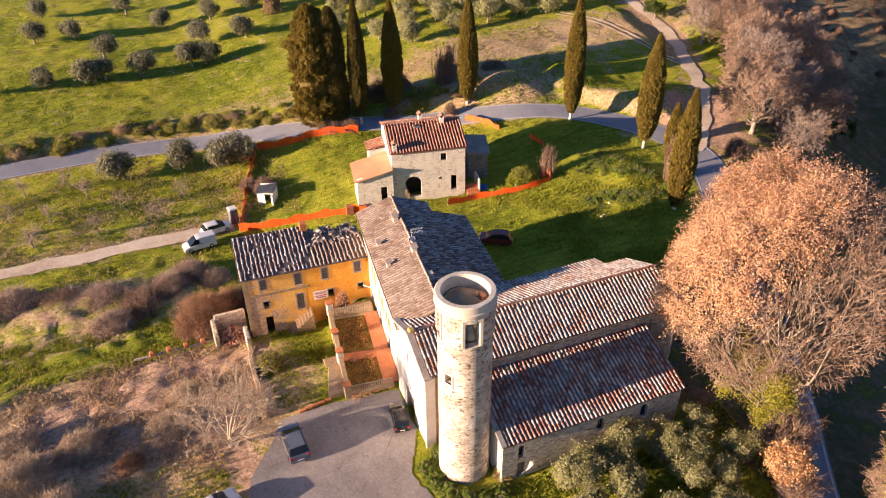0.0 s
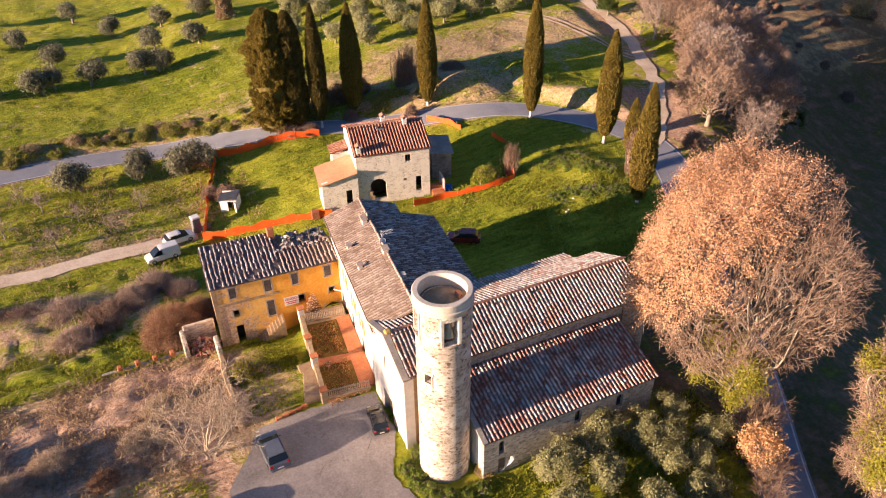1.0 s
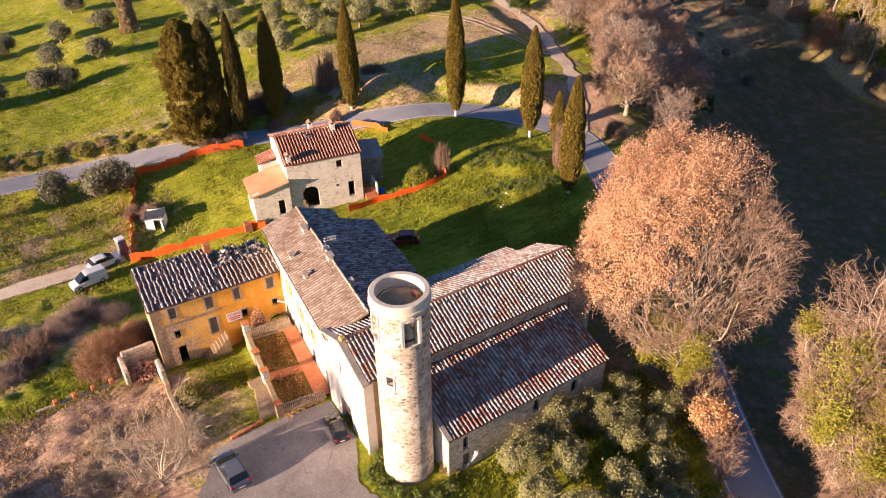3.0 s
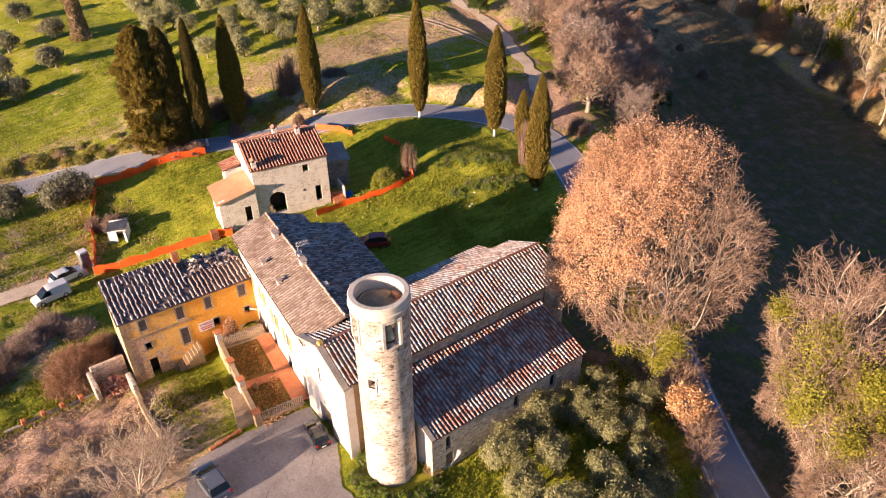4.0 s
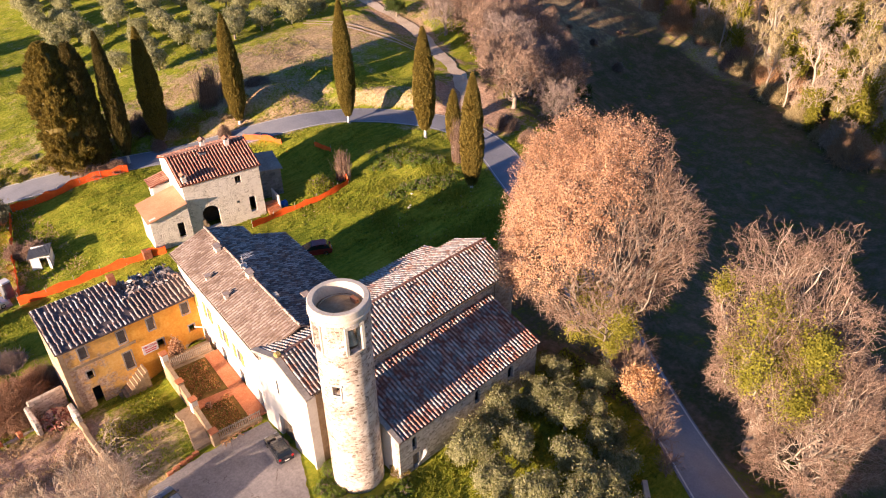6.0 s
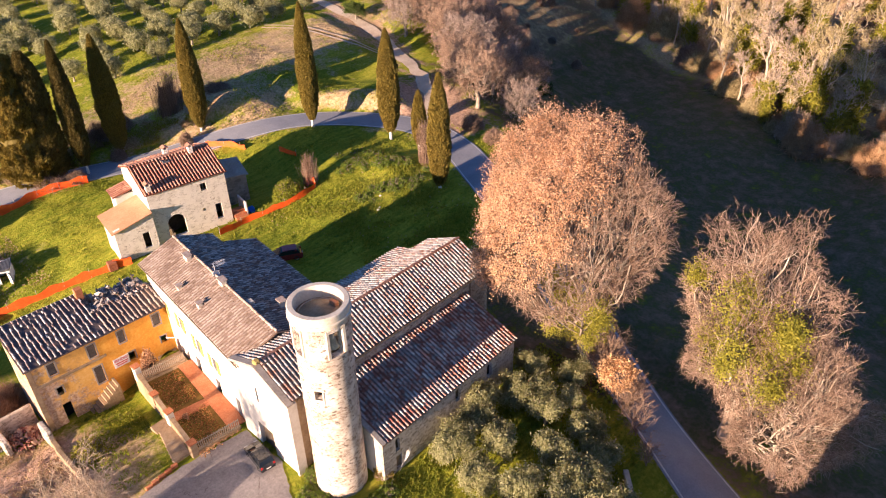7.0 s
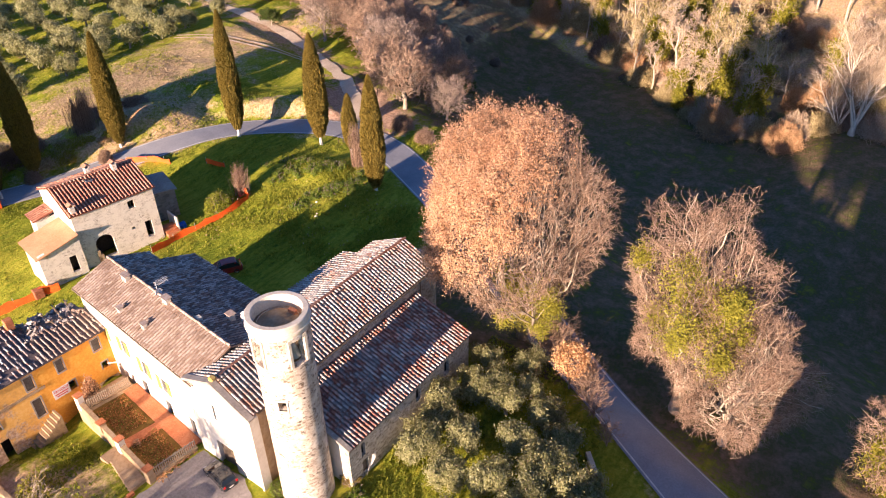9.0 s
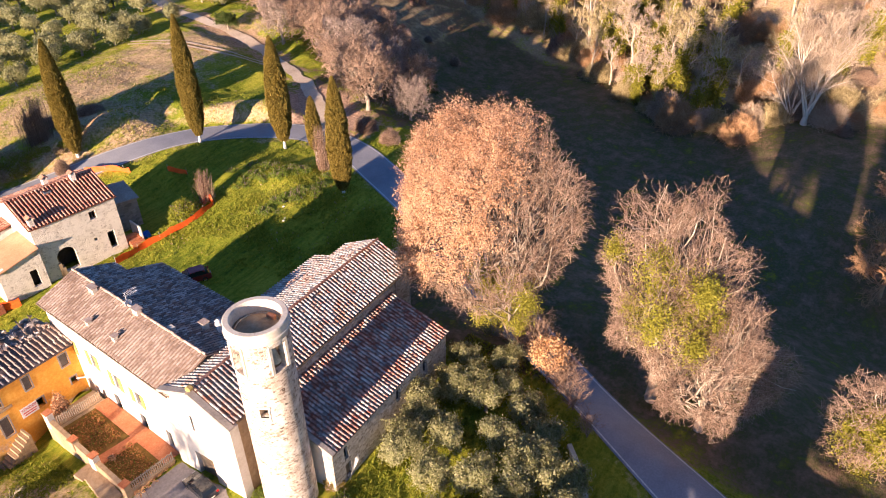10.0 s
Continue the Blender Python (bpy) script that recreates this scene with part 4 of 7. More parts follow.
part("window_lintel", place(part("window_frame", box(box(bmesh.new(), (-0.45, -0.06, 11.55), (0.5, 0.1, 11.75), 0.02), (0.31, -0.06, 10.3), (0.42, 0.1, 11.55), 0.02), M_CORNICE, tower, "pale stone window frame"), pose(1.98 * math.cos(radians(-150)), 1.98 * math.sin(radians(-150)), 0, 0, 0, -60)).data.name and boxed((-0.4, -0.04, 10.58), (0.4, 0.12, 10.7), 0.02), M_CORNICE, tower)
bpy.data.objects["window_lintel"].matrix_basis = pose(1.98 * math.cos(radians(-150)), 1.98 * math.sin(radians(-150)), 0, 0, 0, -60)


# ---- the long house behind the church ----
LB = pose(-0.1, 6.6, 0, 0, 0, -5.7)
longhouse = thing("farmhouse_wing", "long white rendered house with sandy tiled roof beside church", "house", LB)
LL, LW, LE, LR = 19.3, 7.75, 8.0, 9.42
shut_cols = [(5.5, 6.5, 3.0, 4.5), (8.7, 9.6, 3.1, 4.7), (12.1, 12.9, 3.7, 5.3), (15.6, 16.4, 3.7, 5.2)]
lows = [(2.2, 3.0, 0.2, 2.2), (6.0, 6.9, -0.3, 1.7), (10.0, 10.9, -0.3, 1.7)]
west_holes = [(LL - b, LL - a, z, w) for a, b, z, w in shut_cols + lows]
part("wall", wall_mesh((0.35, LL - 0.25), (0.35, 0.3), -5.0, LE - 0.05, 0.45, west_holes), M_WHITE, longhouse, "sunlit white rendered wall with shuttered windows")
part("wall", wall_mesh((LW - 0.35, 0.3), (LW - 0.35, LL - 0.25), -5.0, LE - 0.05, 0.45), M_STONE, longhouse)
part("gable_wall", wall_mesh((LW - 0.8, LL - 0.26), (0.8, LL - 0.26), -5.5, LE + 0.05, 0.45, (), (3.05, LR - 0.2)), M_STONE, longhouse)
part("gable_wall", wall_mesh((0.8, 0.3), (LW - 0.8, 0.3), 2.0, LE - 0.05, 0.45, (), (3.05, LR - 0.25)), M_STONE, longhouse)
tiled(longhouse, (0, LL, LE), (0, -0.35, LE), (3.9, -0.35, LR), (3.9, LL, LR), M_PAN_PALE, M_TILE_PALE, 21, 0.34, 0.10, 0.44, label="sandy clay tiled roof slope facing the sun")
# Slope away from the sun: its shade put into greyer tiles, darker pans.
tiled(longhouse, (LW, -0.35, LE), (LW, LL, LE), (3.9, LL, LR), (3.9, -0.35, LR), M_PAN_DARK, M_TILE_GREY, 22, 0.34, 0.10, 0.44, label="grey weathered tiled roof slope with its shade in the colour")
ridged(longhouse, (3.9, -0.3, LR + 0.04), (3.9, LL, LR + 0.04), M_TILE_PALE)
part("gutter", boxed((-0.12, -0.3, LE - 0.12), (0.0, LL, LE - 0.02), 0.02), M_IRON, longhouse, "dark metal gutter along the eave")
for a, b, z, w in shut_cols:
    for s in (0, 1):
        c = a - 0.02 if s == 0 else b + 0.02
        place(part("shutter", boxed((-0.25, 0, 0), (0.25, 0.05, w - z), 0.01), M_GREENSHUT, longhouse, "ochre wooden shutter folded back"), pose(0.29, c + (-0.26 if s == 0 else 0.26), z, 0, 0, -90))
    place(part("window_pane", boxed((-(b - a) / 2, 0, z), ((b - a) / 2, 0.03, w), 0), M_CARGLASS, longhouse), pose(0.55, (a + b) / 2, 0, 0, 0, -90))
for a, b, z, w in lows:
    place(part("window_pane", boxed((-(b - a) / 2, 0, z), ((b - a) / 2, 0.03, w), 0), M_CARGLASS, longhouse), pose(0.55, (a + b) / 2, 0, 0, 0, -90))
# the lower wing on its east side
part("wall", wall_mesh((11.4, -0.2), (11.4, 17.9), -4.5, 6.15, 0.45), M_STONE, longhouse)
part("wall", prism([(LW - 0.3, 17.45), (11.4, 17.45), (11.4, 17.9), (LW - 0.3, 17.9)], -5.0, [7.4, 6.1, 6.1, 7.4]), M_STONE, longhouse)
# Lean-to slope, shade painted in with the same grey tiles and dark pans.
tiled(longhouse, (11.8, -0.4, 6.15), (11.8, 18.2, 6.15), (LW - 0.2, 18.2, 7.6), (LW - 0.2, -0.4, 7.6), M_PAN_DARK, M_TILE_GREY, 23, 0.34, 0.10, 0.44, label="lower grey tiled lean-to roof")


def chimney(parent, u, v, z, w=0.55, d=0.7, h=0.95, cap=True, label="squat rendered chimney with a tiled cap"):
    c = part("chimney", boxed((u - w / 2, v - d / 2, z - 0.5), (u + w / 2, v + d / 2, z + h), 0.03), M_CORNICE, parent, label)
    if cap:
        part("cap", boxed((u - w / 2 - 0.1, v - d / 2 - 0.1, z + h), (u + w / 2 + 0.1, v + d / 2 + 0.1, z + h + 0.09), 0.02), M_TILE_PALE, c)
    return c


chimney(longhouse, 3.3, 14.9, 9.2, 0.5, 0.75, 0.5)
chimney(longhouse, 3.75, 8.75, 9.3, 0.5, 0.75, 0.6)
chimney(longhouse, 1.0, 12.1, 8.3, 0.42, 0.42, 0.5)
chimney(longhouse, 1.15, 8.35, 8.35, 0.42, 0.42, 0.55)
chimney(longhouse, 4.3, 4.8, 9.25, 0.45, 0.6, 0.25, False, "low brick stub on the ridge")
chimney(longhouse, 6.5, 3.5, 8.35, 0.5, 0.6, 0.8)
place(part("flue", lathe([(0.2, 0), (0.2, 1.0), (0.3, 1.05), (0.3, 1.15), (0.12, 1.2), (0.12, 1.35), (0.26, 1.4), (0.05, 1.6)], 16), M_LAMPWHITE, longhouse, "white round metal flue"), pose(7.15, 2.45, 7.95))
aerial = thing("tv_aerial", "thin metal television aerial and dish on the ridge", "aerial", LB @ pose(4.0, 10.6, 9.3) @ Matrix.Scale(0.68, 4))
part("mast", boxed((-0.03, -0.03, 0), (0.03, 0.03, 1.9), 0.005), M_METAL, aerial)
for k, zz in enumerate((1.75, 1.3)):
    boom = part("boom", boxed((-0.2, -0.025, zz), (1.7, 0.025, zz + 0.05), 0.005), M_METAL, aerial)
    for j in range(8):
        part("element", boxed((-0.1 + 0.23 * j, -0.3, zz + 0.02), (-0.07 + 0.23 * j, 0.3, zz + 0.05), 0.005), M_METAL, boom)
place(part("dish", lathe([(0.02, 0.0), (0.3, 0.06), (0.5, 0.2), (0.5, 0.23), (0.28, 0.09), (0.02, 0.04)], 20), M_LAMPWHITE, aerial, "white satellite dish"), pose(-0.1, -0.2, 0.35, 70, 0, 10))


# ---- the ochre house ----
OR = pose(-11.2, 22.45, 0, 0, 0, -2.5)
ochre = thing("ochre_house", "derelict ochre two-storey house with shuttered windows and a collapsing tiled roof", "house", OR)
OL, OD, OE, OT = 13.1, 6.2, 5.0, 6.25
ups = [(1.68, 2.35, 3.2, 4.45), (5.2, 5.9, 3.0, 4.4), (8.03, 8.65, 3.05, 4.4), (11.45, 12.15, 3.1, 4.4)]
rest = [(1.73, 2.26, 0.78, 1.65), (1.68, 2.45, -2.7, -0.35), (5.15, 5.9, -0.15, 1.8), (8.46, 9.04, 0.6, 1.55), (11.72, 12.26, 0.78, 1.55), (10.9, 12.9, -3.2, -0.5)]
part("wall", wall_mesh((0, 0.3), (OL, 0.3), -4.0, OE - 0.05, 0.4, ups + rest), M_OCHRE, ochre, "flaking ochre rendered front wall")
part("wall", prism([(0, 0.7), (0.4, 0.7), (0.4, OD - 0.2), (0, OD - 0.2)], -5, [OE - 0.05, OE - 0.05, OT - 0.1, OT - 0.1]), M_OCHRE, ochre)
part("wall", prism([(0, OD - 0.2), (7.6, OD - 0.2), (7.6, OD + 0.2), (0, OD + 0.2)], -5.5, OT - 0.1), M_STONE, ochre)
for k in range(8):
    part("broken_wall", boxed((7.61 + 0.68 * k, OD - 0.2, -5.5), (8.28 + 0.68 * k, OD + 0.2, 5.55 - 0.28 * math.sin(k * 1.9) - 0.05 * k), 0.04), M_STONE, ochre)
part("floor", boxed((0.4, 0.7, 2.2), (OL, OD - 0.2, 2.4), 0), M_WOOD, ochre)


def slipped(u, v):
    return noise.noise((u * 7, v * 5, 1.7)) > 0.42


tiled(ochre, (-0.2, -0.05, OE), (OL * 0.56, -0.05, OE), (OL * 0.56, OD, OT), (-0.2, OD, OT), M_PAN_DARK, M_TILE_ASH, 31, 0.43, 0.095, 0.42, label="sagging grey clay tiled roof slope", wobble=0.035, gone=slipped)
tiled(ochre, (OL * 0.56, -0.05, OE), (OL, -0.05, OE), (OL, 3.6, OE + 0.72), (OL * 0.56, 3.3, OE + 0.66), M_PAN_DARK, M_TILE_PALE, 32, 0.43, 0.095, 0.42, label="broken red tiled roof edge", wobble=0.03)
rng = np.random.default_rng(5)
bm = bmesh.new()
for k in range(150):
    u, v = rng.uniform(OL * 0.54, OL - 0.2), rng.uniform(2.9, OD - 0.3)
    s = rng.uniform(0.08, 0.35)
    box(bm, (-s, -s * 0.4, -0.05), (s, s * 0.4, 0.08), 0, pose(u, v, 5.35 + 0.8 * abs(rng.normal(0, 0.35)), rng.uniform(-40, 40), rng.uniform(-40, 40), rng.uniform(0, 180)))
tagged(part("roof_rubble", bm, M_TILE_GREY, ochre, "heap of broken tiles and rafters where the roof fell in"), kind="stuff")
part("rubble_bed", boxed((OL * 0.55, 3.2, 4.0), (OL - 0.05, OD - 0.25, 5.35), 0.1), M_DARKSTONE, ochre)
place(part("chimney", boxed((-0.35, -0.3, 0), (0.35, 0.3, 1.2), 0.05), M_BRICK, ochre, "crumbling brick chimney stump"), pose(7.3, 5.6, 5.9))
for k in range(5):
    place(part("rafter", boxed((-0.06, -1.3, -0.06), (0.06, 1.3, 0.06), 0.01), M_WOOD, ochre), pose(8.0 + 1.05 * k, 4.6, 5.75, 12 + 3 * (k % 2), 0, rng.uniform(-14, 14)))
for a, b, z, w in ups + rest[2:3]:
    sh = part("shutter", boxed((a + 0.02, 0.34, z), (b - 0.02, 0.40, w), 0.01), M_SHUTTER, ochre, "closed grey board shutter")
    part("batten", boxed((a + 0.02, 0.32, (z + w) / 2 - 0.04), (b - 0.02, 0.34, (z + w) / 2 + 0.04), 0.005), M_SHUTTER, sh)
    part("window_sill", boxed((a - 0.1, 0.2, z - 0.1), (b + 0.1, 0.35, z - 0.01), 0.01), M_TAN, ochre)
for a, b, z, w in ups + rest[:1] + rest[2:5]:
    part("window_surround", box(box(box(bmesh.new(), (a - 0.13, 0.275, z), (a - 0.005, 0.3, w), 0), (b + 0.005, 0.275, z), (b + 0.13, 0.3, w), 0), (a - 0.13, 0.275, w + 0.004), (b + 0.13, 0.3, w + 0.14), 0), M_TAN, ochre, "worn plaster surround")
# Near-black sheets behind the openings paint in the unlit interior.
for a, b, z, w in (rest[0], rest[1], rest[3], rest[4], rest[5]):
    part("dark_room", boxed((a - 0.3, 1.4, z - 0.2), (b + 0.3, 1.5, w + 0.3), 0), M_ROOMSHADE, ochre, "dark panel behind the opening, coloured as the unlit room's shade")
place(part("arch_head", spandrels(2.0, -0.5, 0.4), M_OCHRE, ochre), pose(11.9, 0.3, 0))
part("string_course", boxed((0.05, 0.24, 2.45), (6.6, 0.3, 2.75), 0.01), M_BEIGE, ochre, "bare tan plaster band between the storeys")
part("corner_patch", boxed((-0.02, 0.26, -3.9), (0.45, 0.3, OE - 0.1), 0.01), M_BEIGE, ochre, "bare tan plaster at the corner")
stairs = part("outside_stair", boxed((6.27, -1.1, -4.0), (6.5, 0.29, -0.2), 0.02), M_BEIGE, ochre, "worn plastered outside stair")
for k in range(9):
    part("step", boxed((3.3 + 0.33 * k, -1.1, -4.0), (3.63 + 0.33 * k, 0.29, -2.6 + 0.27 * k), 0.02), M_BEIGE, stairs)
place(part("awning_pole", boxed((-0.05, -1.5, -0.05), (0.05, 0, 0.05), 0.01), M_LAMPWHITE, ochre, "white pole sticking out of the wall"), pose(12.2, 0.25, 1.2, 8, 0, 55))

sign = thing("sale_sign", "white banner with red lettering hung on the ochre wall", "sign", OR)
part("board", boxed((6.9, 0.20, 0.62), (8.38, 0.25, 1.68), 0.01), M_SIGN, sign)
txt = bpy.data.curves.new("lettering", "FONT")
txt.body, txt.size, txt.extrude, txt.align_x = "VENDESI", 0.36, 0.004, "CENTER"
txt.materials.append(M_SIGNRED)
lettering = new("lettering", txt)
lettering.parent = sign
lettering.matrix_basis = pose(7.64, 0.193, 1.3, 90, 0, 0)
for k, (w, zz) in enumerate(((1.2, 1.03), (1.0, 0.8))):
    part("line_of_text", boxed((7.64 - w / 2, 0.19, zz), (7.64 + w / 2, 0.2, zz + 0.1), 0), M_SIGNRED, sign)


# ---- the stone house further down ----
HO = pose(11.4, 44.0, 0, 0, 0, -9.7)
house = thing("stone_house", "restored pale stone farmhouse with red tiled roof and lean-to", "house", HO)
HL, HD, HE, HR = 10.6, 10.4, 4.4, 6.4
front = [(6.95, 7.75, 2.55, 3.6), (8.35, 9.2, -2.2, 0.1), (6.65, 7.1, -0.3, 0.05), (1.95, 4.2, -2.6, 0.55)]
part("wall", wall_mesh((0.25, 0.35), (HL - 0.25, 0.35), -4.2, HE - 0.05, 0.5, [(a - 0.25, b - 0.25, c, d) for a, b, c, d in front]), M_HOUSE, house, "pale pointed rubble stone front wall")
part("wall", wall_mesh((0.25, HD - 0.85), (0.25, 0.85), -4.5, HE + 0.05, 0.5, (), (4.35, HR - 0.2)), M_WHITE, house, "white rendered gable wall")
part("wall", wall_mesh((HL - 0.25, 0.85), (HL - 0.25, HD - 0.85), -4.2, HE + 0.05, 0.5, (), (4.35, HR - 0.2)), M_HOUSE, house)
part("wall", wall_mesh((HL - 0.25, HD - 0.35), (0.25, HD - 0.35), -4.5, HE - 0.05, 0.5), M_HOUSE, house)
part("floor", boxed((0.8, 0.9, 1.6), (HL - 0.8, HD - 0.9, 1.8), 0), M_WOOD, house)
place(part("arch_head", spandrels(2.25, 0.55, 0.5), M_HOUSE, house), pose(3.075, 0.35, 0))
# Dark sheets behind the openings stand in for indoor shade.
for a, b, z, w in front:
    part("dark_room", boxed((a - 0.4, 2.4, z - 0.2), (b + 0.4, 2.5, w + 0.3), 0), M_ROOMSHADE, house, "dark panel set behind the opening for the room's shade")
part("window_frame", box(box(box(bmesh.new(), (6.95, 0.5, 2.55), (7.03, 0.6, 3.6)), (7.67, 0.5, 2.55), (7.75, 0.6, 3.6)), (7.31, 0.5, 2.55), (7.38, 0.6, 3.6)), M_WOOD, house)
part("entrance_stair", box(box(box(bmesh.new(), (1.85, 0.2, -4), (2.5, 1.5, -1.9), 0.02), (1.85, 0.2, -4), (2.2, 2.4, -1.2), 0.02), (1.85, 0.6, -4), (2.1, 2.4, -0.6), 0.02), M_BEIGE, house)
tiled(house, (0, 0, HE), (HL, 0, HE), (HL, HD / 2, HR), (0, HD / 2, HR), M_PAN_RED, M_TILE_RED, 41, 0.42, 0.12, 0.42, label="neat red clay tiled roof slope")
tiled(house, (HL, HD, HE), (0, HD, HE), (0, HD / 2, HR), (HL, HD / 2, HR), M_PAN_RED, M_TILE_RED, 42, 0.42, 0.12, 0.42)
ridged(house, (0, HD / 2, HR + 0.04), (HL, HD / 2, HR + 0.04), M_TILE_RED)


def house_chimney(u, v, z):
    c = part("chimney", boxed((u - 0.3, v - 0.35, z - 0.6), (u + 0.3, v + 0.35, z + 0.75), 0.03), M_HOUSE, house, "stone chimney with a small pitched cap")
    g = bmesh.new()
    box(g, (u - 0.33, v - 0.38, z + 0.75), (u - 0.15, v + 0.38, z + 0.95), 0.01)
    box(g, (u + 0.15, v - 0.38, z + 0.75), (u + 0.33, v + 0.38, z + 0.95), 0.01)
    part("vent_stones", g, M_HOUSE, c)
    part("cap", roof_slab((u - 0.45, v - 0.45, z + 0.93), (u - 0.45, v + 0.45, z + 0.93), (u, v + 0.45, z + 1.2), (u, v - 0.45, z + 1.2), 0.07), M_TILE_RED, c)
    part("cap", roof_slab((u + 0.45, v - 0.45, z + 0.93), (u + 0.45, v + 0.45, z + 0.93), (u, v + 0.45, z + 1.2), (u, v - 0.45, z + 1.2), 0.07), M_TILE_RED, c)


house_chimney(5.3, 6.3, 6.1)
house_chimney(8.0, 4.7, 6.2)
house_chimney(0.75, 0.7, 4.7)
sky_l = part("skylight", boxed((4.1, 3.9, 5.95), (4.95, 4.75, 6.2), 0.02), M_TIN, house, "grey framed roof skylight")
sky_l.matrix_basis = pose(0, 0, 0.0)
part("pane", boxed((4.2, 4.0, 6.2), (4.85, 4.65, 6.22), 0), M_CARGLASS, sky_l)
# lean-to on the west gable
part("annex_wall", wall_mesh((-4.6, -0.1), (0.25, -0.1), -4.6, 1.1, 0.4, [(3.15, 4.0, -2.5, -0.3)]), M_HOUSE, house, "pale stone wall of the lean-to")
part("annex_wall", wall_mesh((-4.6, 4.7), (-4.6, 0.3), -4.8, 0.98, 0.4), M_WHITE, house)
part("annex_wall", wall_mesh((0.25, 5.1), (-4.6, 5.1), -4.8, 1.0, 0.4), M_WHITE, house)
part("annex_gable", prism([(-4.6, -0.1), (0.25, -0.1), (0.25, 0.3), (-4.6, 0.3)], 1.1, [1.12, 2.2, 2.2, 1.12]), M_HOUSE, house)
# Dark sheet for the shade inside the lean-to.
part("dark_room", boxed((-1.9, 1.0, -2.7), (-0.2, 1.1, 0.1), 0), M_ROOMSHADE, house)
part("annex_roof", roof_slab((-5.0, -0.45, 1.0), (-5.0, 5.4, 1.0), (0.24, 5.4, 2.3), (0.24, -0.45, 2.3), 0.12), M_NEWROOF, house, "smooth new orange lean-to roof")
part("porch", boxed((-2.1, 7.0, -4.5), (0.24, 9.4, 2.0), 0.03), M_WHITE, house, "small white porch on the gable side")
tiled(house, (-2.4, 9.6, 2.0), (-2.4, 6.8, 2.0), (0.24, 6.8, 2.6), (0.24, 9.6, 2.6), M_PAN_RED, M_TILE_RED, 43, 0.42, 0.12)
part("steps", box(box(box(bmesh.new(), (10.6, -0.3, -4), (12.4, 0.2, -2.7), 0.02), (10.6, 0.2, -4), (12.3, 0.7, -2.4), 0.02), (10.6, 0.7, -4), (12.2, 1.6, -2.1), 0.02), M_BRICK, house, "brick steps at the corner")
part("stair_rail_wall", boxed((12.3, 0.2, -4), (12.5, 2.8, -1.0), 0.02), M_WHITE, house)
outhouse = thing("outhouse", "grey block outbuilding in the shade of the stone house", "shed", HO @ pose(10.9, 4.6, 0))
part("wall", prism([(0.9, 0), (3.7, -0.4), (4.2, 3.6), (0.9, 4.0)], -4.5, [1.0, 0.8, 1.6, 1.9]), M_DARKSTONE, outhouse)
part("roof", roof_slab((0.7, -0.2, 1.1), (4.0, -0.6, 0.9), (4.4, 3.8, 1.72), (0.7, 4.2, 2.0), 0.12), M_TAN, outhouse)
tarp = thing("blue_tarpaulin", "crumpled bright blue tarpaulin beside the house steps", "tarpaulin", HO @ pose(13.2, 1.0, -3.4))
bm = bmesh.new()
bmesh.ops.create_icosphere(bm, subdivisions=3, radius=0.6)
for v in bm.verts:
    v.co += v.normal * 0.18 * noise.noise(v.co * 3.1)
    v.co.z = max(-0.3, v.co.z * 0.95 + 0.5)
part("sheet", bm, M_BLUE, tarp)
tank = thing("rusty_tank", "small rusty red water tank beside the lean-to", "tank", HO @ pose(-5.9, -0.4, -3.6))
part("body", boxed((-0.55, -0.45, 0), (0.55, 0.45, 1.2), 0.08), M_RUST, tank)


